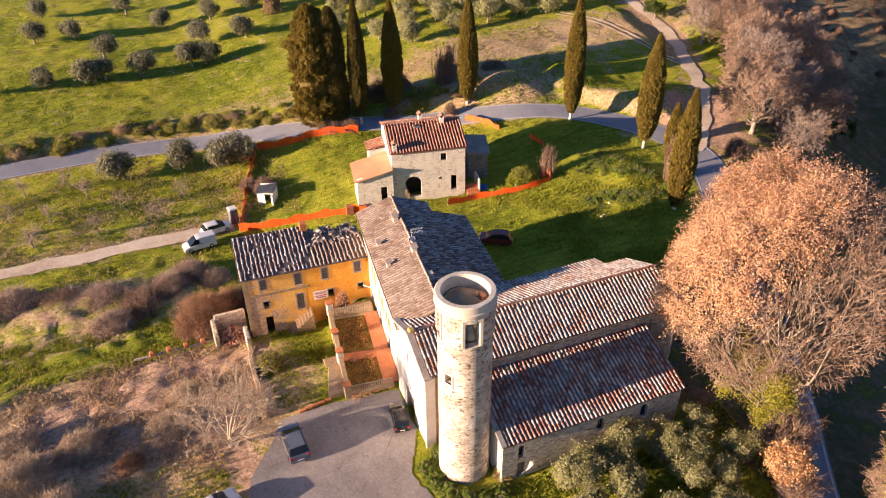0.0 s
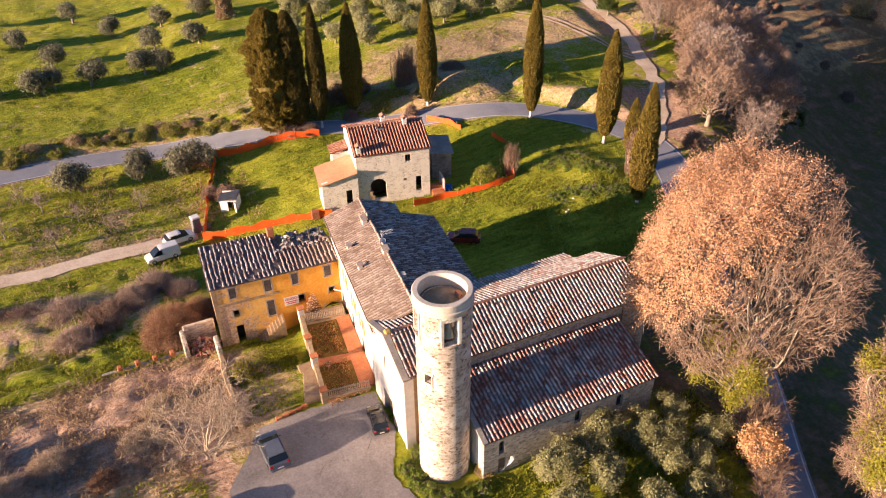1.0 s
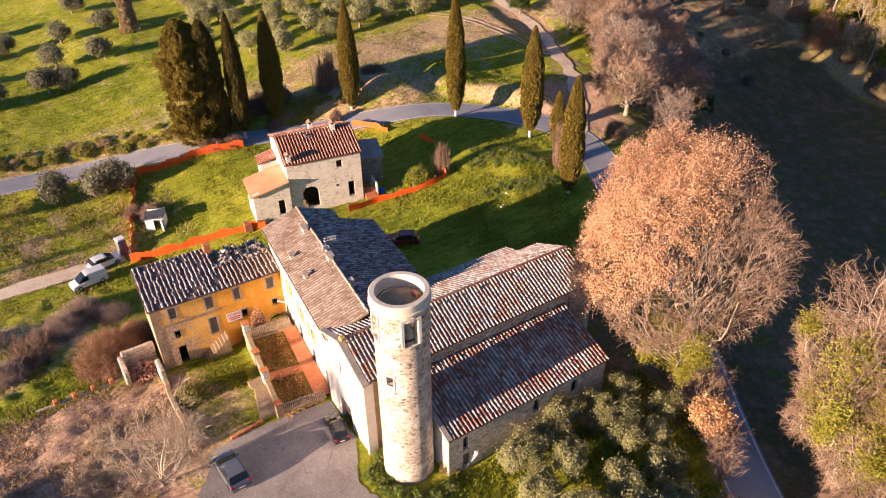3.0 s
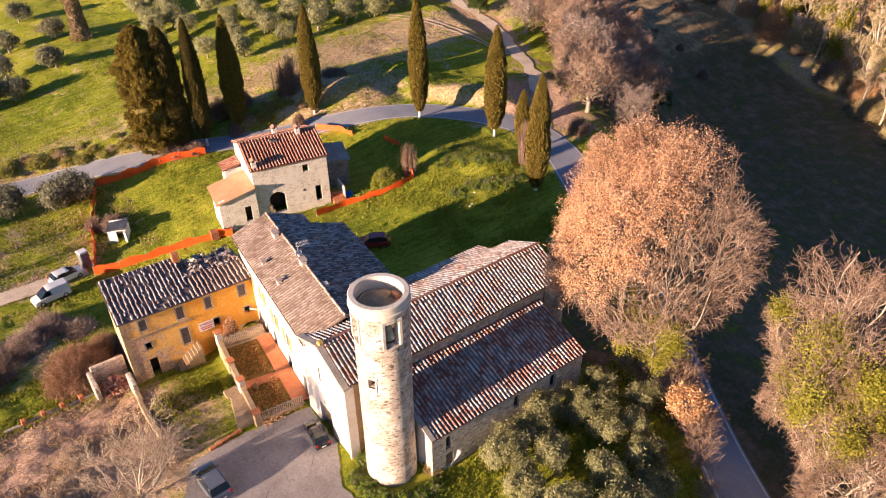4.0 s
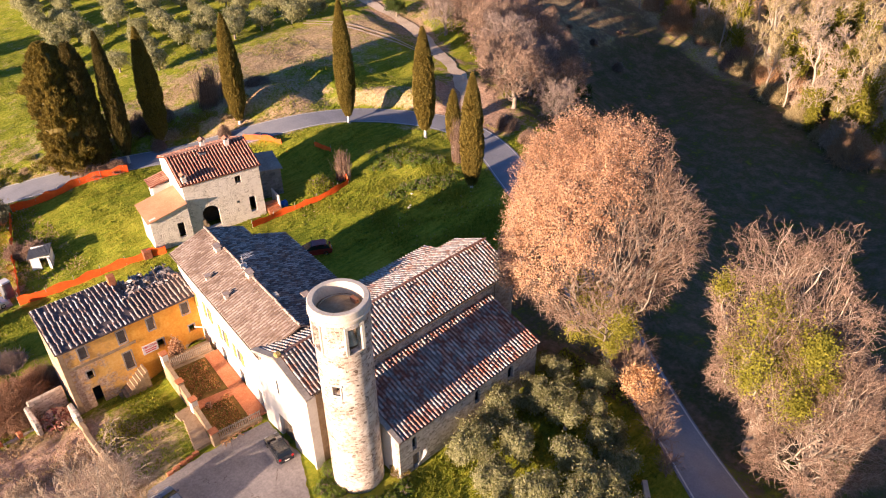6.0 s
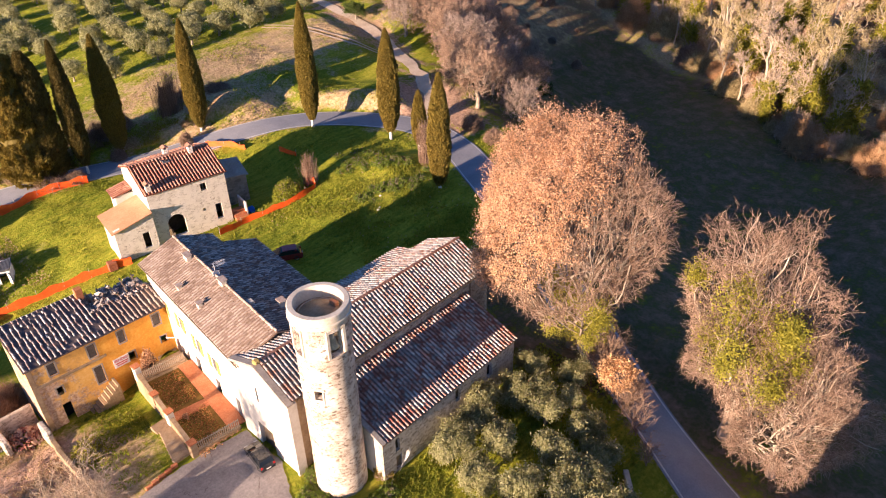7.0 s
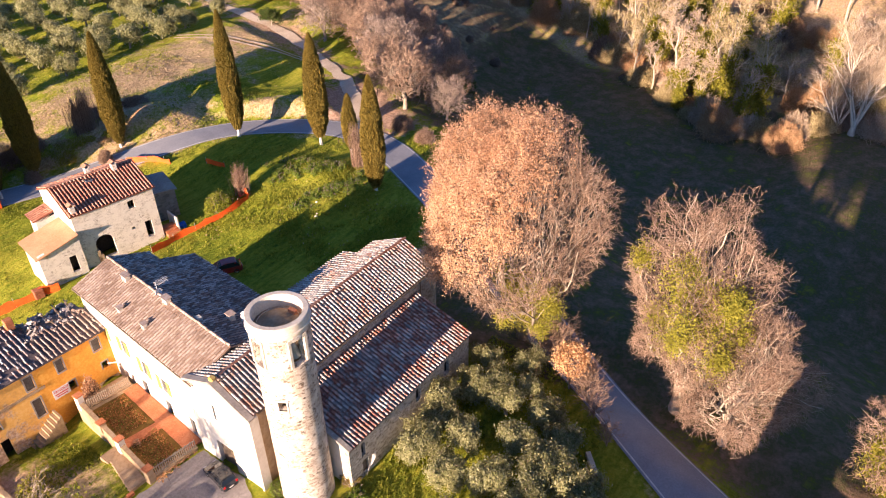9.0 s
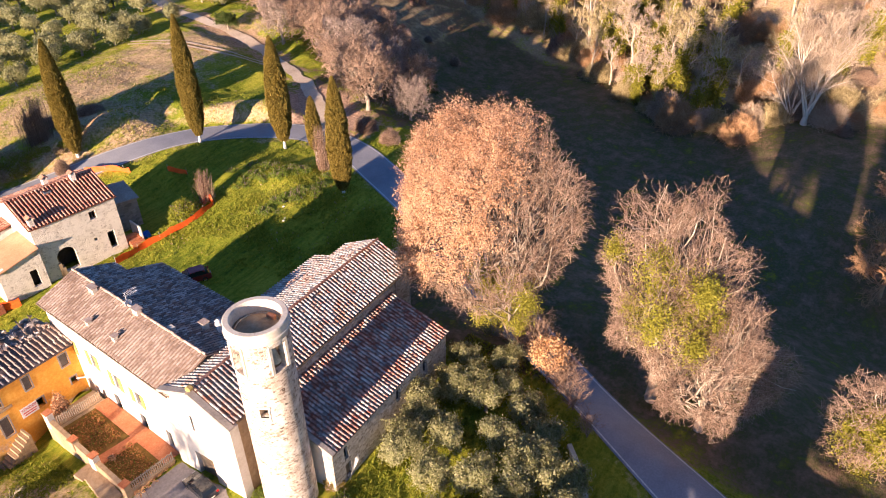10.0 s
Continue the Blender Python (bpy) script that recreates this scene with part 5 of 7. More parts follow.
# ---- walled garden, steps, ruins ----
def terrace():
    g = thing("garden_terrace", "raised walled garden bed of dull grass with brick paths", "garden", pose(0, 0, 0.22))
    edge = [(-4.55, 8.25), (-0.3, 7.75), (1.35, 20.6), (-3.05, 21.0)]
    part("retaining_bed", prism(edge, -4.0, 0.0), M_BEIGE, g, "tan plastered retaining wall")
    bm = bmesh.new()
    bm.faces.new([bm.verts.new((x, y, 0.012)) for x, y in [(-4.3, 8.5), (-0.55, 8.1), (0.75, 18.4), (-3.1, 18.9)]])
    part("turf", bm, mottled("dull_brownish_turf", (0.09, 0.058, 0.012), (0.165, 0.10, 0.02), (0.27, 0.14, 0.036), 0.6, 3.0, 0.95, 0.6, 0.05), g)
    part("path", prism([(-1.15, 8.2), (0.36, 8.02), (1.36, 18.6), (0.0, 18.7)], -0.1, 0.06), M_BRICK, g, "red brick path along the house")
    part("path", prism([(-4.05, 12.5), (-0.75, 12.0), (-0.6, 13.0), (-3.9, 13.6)], -0.1, 0.064), M_BRICK, g, "red brick cross path")
    wall = part("garden_wall", prism([(-4.75, 8.1), (-4.35, 8.1), (-2.95, 20.8), (-3.35, 20.9)], -2.6, 0.55), M_BEIGE, g, "low crumbling plastered wall")
    for k, (x, y, h) in enumerate(((-4.62, 8.2, 1.25), (-4.05, 12.9, 1.15), (-3.7, 16.2, 0.8), (-3.2, 20.2, 1.3))):
        p = part("pillar", boxed((x - 0.3, y - 0.3, -0.3), (x + 0.3, y + 0.3, h), 0.04), M_WHITE if k % 2 else M_BEIGE, g, "plastered gate pillar")
        part("capstone", boxed((x - 0.36, y - 0.36, h), (x + 0.36, y + 0.36, h + 0.12), 0.02), M_BRICK, p)
    for (x0, y0), (x1, y1) in (((-4.3, 8.12), (-0.5, 7.72)), ((-2.95, 19.35), (0.9, 18.9))):
        n = 22
        part("top_rail", roof_slab((x0, y0, 0.95), (x1, y1, 0.95), (x1, y1 + 0.06, 0.95), (x0, y0 + 0.06, 0.95), 0.06), M_RAIL, g)
        part("kerb", prism([(x0, y0 - 0.12), (x1, y1 - 0.12), (x1, y1 + 0.15), (x0, y0 + 0.15)], -0.6, 0.18), M_BEIGE, g, "plastered kerb under the railing")
        picket = None
        for k in range(n + 1):
            x, y = x0 + (x1 - x0) * k / n, y0 + (y1 - y0) * k / n
            if picket is None:
                picket = part("picket", boxed((-0.035, -0.02, 0.0), (0.035, 0.02, 0.95), 0.008), M_RAIL, g, "pale concrete picket with pointed top")
                picket.matrix_basis = pose(x, y, 0.15)
            else:
                q = new("picket", picket.data)
                q.parent = g
                q.matrix_basis = pose(x, y, 0.15 + 0.05 * math.sin(k * 2.3))
    return g


terrace()
stair = thing("garden_steps", "worn stone steps going down beside the garden wall", "steps")
for k in range(9):
    part("step", boxed((-6.3 + 0.12 * k, 8.5 + 0.5 * k, -2.2), (-4.85 + 0.1 * k, 9.0 + 0.5 * k, 0.28 - 0.06 * k), 0.02), M_BEIGE, stair)
part("landing", boxed((-5.5, 13.0, -2.5), (-4.0, 14.2, -0.3), 0.03), M_BEIGE, stair)
planter = thing("brick_planter", "low row of red brick planters at the yard edge", "planter")
for k in range(5):
    part("brick_block", boxed((-9.2 + 0.62 * k, 7.75 + 0.1 * k, -0.1), (-8.66 + 0.62 * k, 8.05 + 0.1 * k, 0.32), 0.03), M_BRICK, planter)
lowwall = thing("low_garden_wall", "low broken plastered wall between lawn and rough ground", "wall")
for k in range(9):
    y0 = 8.2 + 1.55 * k
    x0 = -12.15 + 0.05 * k + 0.1 * math.sin(k)
    part("wall_length", boxed((x0 - 0.22, y0, -3.2), (x0 + 0.22, y0 + 1.56, float(ground(x0, y0)) + 0.55 + 0.25 * math.sin(k * 1.7)), 0.05), M_BEIGE, lowwall)
ruin = thing("ruined_lean_to", "ruined brick lean-to heaped with broken red bricks", "ruin")
part("wall_stump", boxed((-15.0, 22.6, -4), (-14.5, 25.4, -0.9), 0.12), M_STONE, ruin)
part("wall_stump", boxed((-14.6, 25.0, -4), (-11.4, 25.4, -0.4), 0.12), M_STONE, ruin)
part("wall_stump", boxed((-12.0, 20.5, -4), (-11.5, 22.6, -0.6), 0.12), M_STONE, ruin)
rng = np.random.default_rng(9)
bm = bmesh.new()
for k in range(420):
    u, v = rng.normal(0, 0.85), rng.normal(0, 0.8)
    h = 1.5 * math.exp(-(u * u + v * v) * 0.6)
    s = rng.uniform(0.08, 0.22)
    box(bm, (-s, -s * 0.5, -s * 0.35), (s, s * 0.5, s * 0.35), 0, pose(-13.0 + u, 23.6 + v, -3.0 + h * rng.uniform(0.8, 1.1), *rng.uniform(0, 180, 3)))
tagged(part("debris", bm, mottled("broken_brick", (0.22, 0.08, 0.06), (0.38, 0.18, 0.13), (0.55, 0.38, 0.28), 1, 6, island=0.6), ruin), kind="stuff")
terr = thing("terrace_edging", "line of old stone terrace edging with stubs in rough ground", "wall")
for k in range(14):
    x = -23.0 + 0.7 * k
    z = float(ground(x, 24.0))
    part("edging_stone", boxed((x, 23.9, z - 0.5), (x + 0.68, 24.2, z + 0.25), 0.05), M_STONE, terr)
for k in range(4):
    x = -21.5 + 1.7 * k
    part("stub", boxed((x, 23.8, float(ground(x, 24)) - 0.3), (x + 0.45, 24.3, float(ground(x, 24)) + 0.7), 0.08), M_BRICK, terr)
grove_wall = thing("grove_retaining_wall", "curved grey stone wall holding the olive grove above the road", "wall")
arc_pts = curve_through([(9.0, -25.0), (12.5, -23.4), (15.6, -21.5), (17.8, -19.6)], 0.6)
for (xa, ya), (xb, yb) in zip(arc_pts, arc_pts[1:]):
    d = Vector((yb - ya, xa - xb)).normalized() * 0.4
    part("wall_length", prism([(xa, ya), (xb, yb), (xb - d.x, yb - d.y), (xa - d.x, ya - d.y)], -3.0, 0.45), M_CORNICE, grove_wall)


# ---- plants ----
def tubes(lines, radii, sides):
    """Tapered tubes along many equal polylines: points and faces."""
    lines, radii = np.asarray(lines, float), np.asarray(radii, float)
    n, s, _ = lines.shape
    way = np.gradient(lines, axis=1)
    way = way / np.maximum(np.linalg.norm(way, axis=2, keepdims=True), 1e-9)
    ref = np.where(np.abs(way[..., 2:3]) > 0.8, np.array([1.0, 0, 0]), np.array([0, 0, 1.0]))
    u = np.cross(way, ref)
    u = u / np.maximum(np.linalg.norm(u, axis=2, keepdims=True), 1e-9)
    v = np.cross(way, u)
    ang = np.arange(sides) * 2 * math.pi / sides
    pts = lines[:, :, None, :] + radii[:, :, None, None] * (np.cos(ang)[None, None, :, None] * u[:, :, None, :] + np.sin(ang)[None, None, :, None] * v[:, :, None, :])
    idx = np.arange(n * s * sides).reshape(n, s, sides)
    nxt = np.roll(idx, -1, axis=2)
    faces = np.stack([idx[:, :-1], nxt[:, :-1], nxt[:, 1:], idx[:, 1:]], -1).reshape(-1, 4)
    return pts.reshape(-1, 3), faces


def apse_tiles():
    lines, radii = [], []
    for k in range(34):
        a = radians(-95 + 190 * k / 33)
        ray_of = [(3.24 - 0.75 * j, 6.44 + 0.28 * j) for j in range(5)]
        lines.append([(LENGTH + 0.1 + r * math.cos(a), MID + r * math.sin(a), z) for r, z in ray_of])
        radii.append([0.11, 0.10, 0.085, 0.06, 0.03])
    tagged(fast_mesh("apse_roof_tiles", *tubes(lines, radii, 6), M_TILE_GREY, church), kind="stuff")


apse_tiles()


def joined(*sets):
    pts, fcs, base = [], [], 0
    for p, q in sets:
        pts.append(p)
        fcs.append(np.asarray(q) + base)
        base += len(p)
    return np.vstack(pts), np.vstack(fcs)


def grow(seed, trunk, r0, specs, bend=0.12):
    """Branch orders: each spec is (children, length, spread angle, first point on parent, up-pull, segments). Returns the lines of each order."""
    rng = np.random.default_rng(seed)
    n0 = 7
    line = np.zeros((1, n0, 3))
    line[0, :, 2] = np.linspace(0, trunk, n0)
    line[0, :, :2] += np.cumsum(rng.normal(0, trunk * 0.018, (n0, 2)), axis=0)
    rad = np.linspace(r0, r0 * 0.45, n0)[None]
    orders = [(line, rad)]
    for kids, length, spread, first, pull, segs in specs:
        pl, pr = orders[-1]
        n, s, _ = pl.shape
        t = (first + (1 - first) * rng.random((n, kids)) ** 0.8)
        t[:, 0] = 1.0
        pos = t * (s - 1)
        i = np.minimum(pos.astype(int), s - 2)
        f = (pos - i)[..., None]
        rows = np.arange(n)[:, None]
        start = pl[rows, i] * (1 - f) + pl[rows, i + 1] * f
        way = pl[rows, i + 1] - pl[rows, i]
        way = way / np.maximum(np.linalg.norm(way, axis=2, keepdims=True), 1e-9)
        side = rng.normal(0, 1, way.shape)
        side = side - way * np.sum(side * way, axis=2, keepdims=True)
        side = side / np.linalg.norm(side, axis=2, keepdims=True)
        a = np.radians(rng.normal(spread, spread * 0.25, (n, kids)))[..., None]
        d = way * np.cos(a) + side * np.sin(a)
        ln = (length * rng.uniform(0.6, 1.15, (n, kids)) * (1.15 - 0.45 * t))[..., None]
        start, d, ln = start.reshape(-1, 3), d.reshape(-1, 3), ln.reshape(-1, 1)
        pts = [start]
        for k in range(segs):
            d = d + rng.normal(0, bend, d.shape) + np.array([0, 0, pull])
            d = d / np.linalg.norm(d, axis=1, keepdims=True)
            pts.append(pts[-1] + d * ln / segs)
        r = (pr[rows, i] * 0.55).reshape(-1, 1)
        orders.append((np.stack(pts, 1), r * np.linspace(1, 0.4, segs + 1)[None]))
    return orders


def cards(centres, size, seed, up=0.0, long=1.6, axis=None, loose=0.7):
    """Small leaf-like quads at the given points, turned at random, or, with axis = (x, y, z) inside the crown, facing more or less outwards."""
    rng = np.random.default_rng(seed)
    c = np.asarray(centres)
    n = len(c)
    a = rng.normal(0, 1, (n, 3)) + np.array([0, 0, up])
    if axis is None:
        a = a / np.linalg.norm(a, axis=1, keepdims=True)
        b = np.cross(a, rng.normal(0, 1, (n, 3)))
    else:
        out = c - np.array(axis)
        out = out / np.maximum(np.linalg.norm(out, axis=1, keepdims=True), 1e-6) + rng.normal(0, loose, (n, 3))
        out = out / np.linalg.norm(out, axis=1, keepdims=True)
        a = a - out * np.sum(a * out, axis=1, keepdims=True)
        a = a / np.linalg.norm(a, axis=1, keepdims=True)
        b = np.cross(a, out)
    b = b / np.linalg.norm(b, axis=1, keepdims=True)
    s = (size * rng.uniform(0.6, 1.4, (n, 1)))
    pts = np.stack([c - a * s * long * 0.5, c + b * s * 0.5, c + a * s * long * 0.5, c - b * s * 0.5], 1).reshape(-1, 3)
    return pts, np.arange(n * 4).reshape(-1, 4)


def tree(name, label, x, y, orders, wood, twig_mat, thin=0.02, leaves=None, leaf_mat=None, ivy=None, sink=0.15, turn=0.0, scale=1.0, group="", category="tree"):
    """A tree from its branch orders: trunk, limbs, one crown of twigs, and leaves or ivy if it bears any."""
    t = thing(name, label, category, pose(x, y, float(ground(x, y)) - sink, 0, 0, turn) @ Matrix.Scale(scale, 4), group)
    part_ob = fast_mesh("trunk", *tubes(*orders[0], 8), wood, t)
    part_ob.data.polygons.foreach_set("use_smooth", [True] * len(part_ob.data.polygons))
    if len(orders) > 2:
        tagged(fast_mesh("limb_work", *tubes(*orders[1], 5), wood, t), kind="stuff")
    if len(orders) > 3:
        tagged(fast_mesh("branch_work", *tubes(*orders[2], 4), wood, t), kind="stuff")
    rest = [tubes(l, np.maximum(r, thin), 3) for l, r in orders[3 if len(orders) > 3 else 1:]]
    tagged(fast_mesh("crown", *joined(*rest), twig_mat, t), kind="stuff")
    if leaves is not None:
        tagged(fast_mesh("leaves", *leaves, leaf_mat, t), kind="stuff")
    if ivy is not None:
        tagged(fast_mesh("ivy", *ivy, M_IVY, t, "yellow-green ivy climbing trunk and limbs"), kind="stuff")
    return t


def ivy_on(orders, count, size, seed, low=0.0, high=99.0, off=0.35, upto=2):
    rng = np.random.default_rng(seed)
    pts = []
    for l, r in orders[:upto]:
        n, s, _ = l.shape
        m = count if upto == 1 else count // upto
        i, k, f = rng.integers(0, n, m), rng.integers(0, s - 1, m), rng.random((m, 1))
        pts.append(l[i, k] * (1 - f) + l[i, k + 1] * f + rng.normal(0, off, (m, 3)))
    p = np.vstack(pts)
    p = p[(p[:, 2] > low) & (p[:, 2] < high)]
    return cards(p, size, seed)


def ivy_clumps(orders, clumps, each, size, seed, low, high, west=99.0, spread=0.9, upto=2, shift=(0, 0, 0)):
    """Ivy in dense clumps along trunk and limbs, on the side below a given x."""
    rng = np.random.default_rng(seed)
    spine = np.vstack([l.reshape(-1, 3) for l, r in orders[:upto]])
    spine = spine[(spine[:, 2] > low) & (spine[:, 2] < high) & (spine[:, 0] < west)]
    pts = []
    for c in spine[rng.integers(0, len(spine), clumps)]:
        r = spread * rng.uniform(0.6, 1.3)
        pts.append(c + np.array(shift) + rng.normal(0, 1, (each, 3)) * np.array([r, r, r * 1.3]) * 0.6)
    return cards(np.vstack(pts), size, seed, 0.0, 1.4, (0.5, 0.5, (low + high) / 2), 0.5)


def dome(seed, centre, radii, trunk_to, r0, counts, low=-25.0, rough=0.10, crook=0.05, stray=1.0, span=0.62):
    """Branch orders that fill a rounded crown: limbs, boughs, branches and twigs reach out towards an ellipsoid."""
    rng = np.random.default_rng(seed)
    c, rad = np.array(centre, float), np.array(radii, float)
    n0 = 7
    trunk = np.zeros((1, n0, 3))
    trunk[0] = np.linspace(0, 1, n0)[:, None] * np.array([c[0] * 0.4, c[1] * 0.4, trunk_to])
    trunk[0, 1:, :2] += rng.normal(0, 0.12, (n0 - 1, 2))
    orders = [(trunk, np.linspace(r0, r0 * 0.5, n0)[None])]

    def reach(unit, f):
        lump = 1 + rough * np.sin(unit[:, 0] * 5 + seed) + rough * np.sin(unit[:, 1] * 6.5 + unit[:, 2] * 4) + rough * 0.6 * np.clip(rng.normal(0, 1, len(unit)), -2, 1.2)
        return c + unit * rad * (f * lump)[:, None]

    def bowed(a, b, segs, wave, lift):
        t = np.linspace(0, 1, segs + 1)
        line = a[:, None] * (1 - t)[None, :, None] + b[:, None] * t[None, :, None]
        span = np.linalg.norm(b - a, axis=1)[:, None, None]
        arch = (np.sin(t * math.pi))[None, :, None]
        line = line + arch * span * rng.normal(0, wave, (len(a), 1, 3)) + arch * span * np.array([0, 0, lift])
        line[:, 1:-1] += rng.normal(0, crook, (len(a), segs - 1, 3)) * span
        return line

    n1 = counts[0]
    el = np.arcsin(np.linspace(math.sin(radians(low)), 0.985, n1)) + rng.normal(0, 0.06, n1)
    az = np.arange(n1) * 2.39996 + seed
    unit = np.column_stack([np.cos(el) * np.cos(az), np.cos(el) * np.sin(az), np.sin(el)])
    f = np.clip((el - radians(low)) / 1.9, 0, 1)
    k = 0.35 + 0.65 * f
    start = trunk[0, 0] * (1 - k)[:, None] + trunk[0, -1] * k[:, None]
    line = bowed(start, reach(unit, np.full(n1, span)), 6, 0.05, -0.05)
    orders.append((line, (r0 * 0.24) * np.linspace(1, 0.4, 7)[None] * np.ones((n1, 1))))
    for level, (kids, f0, f1, spread, segs) in enumerate(((counts[1], 0.74, 0.90, 0.34, 4), (counts[2], 0.82, 0.93, 0.2, 4), (counts[3], 0.93, 1.06, 0.085, 2))):
        pl, pr = orders[-1]
        n, s, _ = pl.shape
        t = rng.uniform(0.35 if level < 2 else 0.5, 1.0, (n, kids)) * (s - 1)
        i = np.minimum(t.astype(int), s - 2)
        fr = (t - i)[..., None]
        rows = np.arange(n)[:, None]
        start = (pl[rows, i] * (1 - fr) + pl[rows, i + 1] * fr).reshape(-1, 3)
        aim = np.repeat((pl[:, -1] - c) / rad, kids, axis=0)
        aim = aim / np.linalg.norm(aim, axis=1, keepdims=True) + rng.normal(0, spread, (n * kids, 3))
        aim = aim / np.linalg.norm(aim, axis=1, keepdims=True)
        end = reach(aim, rng.uniform(f0, f1, n * kids))
        if level == 2:
            d = end - start
            ln = np.linalg.norm(d, axis=1, keepdims=True)
            d = d / ln + rng.normal(0, stray, d.shape)
            end = start + d / np.linalg.norm(d, axis=1, keepdims=True) * np.minimum(ln, rng.uniform(0.35, 1.05, ln.shape))
        orders.append((bowed(start, end, segs, 1.3 * crook, 0.02), (pr[rows, i].reshape(-1, 1) * 0.6) * np.linspace(1, 0.45, segs + 1)[None]))
    return orders


# the great russet tree by the road
big = dome(101, (-1.8, 0.4, 15.4), (8.9, 8.9, 10.2), 7.0, 0.66, (46, 7, 7, 6), -46, 0.08, 0.03, 0.4, 0.84)
tips = big[4][0][:, -1]
mids = big[4][0][:, 1]
rng = np.random.default_rng(4)
rel = (tips - np.array([-1.9, 0.5, 15.6])) / 9.0
leafy = (-0.45 * rel[:, 0] + 0.62 * rel[:, 1] + 0.62 * rel[:, 2] + rng.normal(0, 0.16, len(tips))) > 0.34
lp = np.vstack([tips[leafy] + rng.normal(0, 0.25, (leafy.sum(), 3)) for k in range(13)] + [mids[leafy] + rng.normal(0, 0.22, (leafy.sum(), 3)) for k in range(8)])
tree("russet_tree", "large domed tree with dry russet leaves and bare grey lower twigs", 28.8, -6.7, big, M_BARK, M_TWIG, 0.016, cards(lp, 0.078, 8, 0.8, 1.8, (-1.8, 0.4, 12.0), 0.5), M_RUSSET, ivy_clumps(big, 20, 700, 0.10, 7, 4.0, 11.5, 0.6, 0.85, 2, (-0.9, -1.3, 0.0)))

# bare trees with ivy over the road
two = dome(202, (-0.5, 0.1, 13.3), (5.5, 5.5, 9.3), 11.0, 0.55, (26, 7, 7, 8), -48, 0.15, 0.05, 0.6, 0.8)
tree("ivy_clad_tree", "tall leafless tree with pale branches and yellow-green ivy", 29.0, -22.9, two, M_LIMB, M_TWIG, 0.0135, None, None, ivy_clumps(two, 34, 800, 0.11, 17, 11.0, 18.0, 0.2, 0.95, 2, (-1.2, -0.9, 0.0)), category="tree")
three = dome(303, (-0.5, 0.0, 8.2), (5.8, 5.8, 6.8), 5.0, 0.46, (24, 7, 7, 8), -40, 0.16, 0.055, 0.7, 0.78)
tree("bare_oak", "broad leafless oak with twisting pale brown branches", 27.4, -27.8, three, M_LIMB, M_TWIG, 0.0135, scale=0.95)
tree("bare_oak", "leafless twisted oak standing beside the shaded road", 32.2, -26.4, three, M_LIMB, M_TWIG, 0.0135, turn=130, scale=0.85)
four = dome(404, (0, 0, 5.6), (3.8, 3.8, 5.4), 6.0, 0.3, (14, 6, 6, 5), -30, 0.15)
tree("ivy_clad_tree", "small tree smothered in yellow-green ivy below the road", 30.0, -40.4, four, M_LIMB, M_TWIG, 0.017, None, None, ivy_clumps(four, 26, 1100, 0.13, 27, 0.5, 7.0, 99.0, 0.9), scale=0.98)

# stand of bare trees outside the bend
stand = [grow(501 + k, 4.2, 0.34, [(9, 6.0, 48, 0.2, 0.08, 5), (7, 3.3, 44, 0.25, 0.05, 4), (7, 1.9, 42, 0.2, 0.03, 3), (4, 1.0, 38, 0.15, 0.02, 2)], 0.18) for k in range(3)]
oaks = [dome(551 + k, (0.3 * k, 0.2, 7.6 - 0.5 * k), (5.6, 5.2, 5.6 - 0.3 * k), 4.4, 0.42, (18, 6, 6, 5), -30, 0.18, 0.06, 0.8, 0.75) for k in range(3)]
first = {}
for k, (x, y, s) in enumerate(((92, 80, 1.15), (96, 73, 1.1), (89, 67, 1.0), (83.5, 58, 0.95), (78, 50, 0.95), (91, 54, 1.0), (88, 46, 0.9), (76, 42, 0.85), (67.5, 38.5, 1.0), (82, 39, 0.8), (101, 66, 1.0), (99, 85, 1.2), (104, 95, 1.2), (70, 31.5, 0.6), (97, 102, 1.2), (106, 118, 1.2), (86, 74, 0.9), (95, 62, 1.0), (72.5, 46.5, 0.75))):
    v = k % 3
    if v not in first:
        first[v] = tree("bare_roadside_tree", "bare greyish roadside oak with dense fine twigs", x, y, oaks[v], M_BARK, (M_TWIG, M_TWIGGREY, M_TWIG)[v], 0.028, group="bare trees outside the bend", scale=s, turn=37 * k)
    else:
        copy_thing(first[v], pose(x, y, float(ground(x, y)) - 0.15, 0, 0, 67 * k) @ Matrix.Scale(s / first[v].scale[0], 4))
ever = grow(561, 2.4, 0.3, [(8, 3.4, 46, 0.2, 0.10, 4), (7, 1.9, 44, 0.25, 0.05, 3), (6, 1.1, 44, 0.2, 0.03, 2)], 0.2)
ever_tips = np.repeat(ever[3][0].reshape(-1, 3), 12, axis=0)
ever_leaves = cards(ever_tips + np.random.default_rng(6).normal(0, 0.28, ever_tips.shape), 0.17, 9)
for x, y, s in ((98, 52, 1.0), (94, 44.5, 0.8), (84.5, 88, 0.7), (99, 63, 0.8)):
    tree("evergreen_oak", "dark green holm oak among the bare roadside trees", x, y, ever, M_BARK, M_TWIGGREY, 0.02, ever_leaves, M_CYPDEEP, None, scale=s)

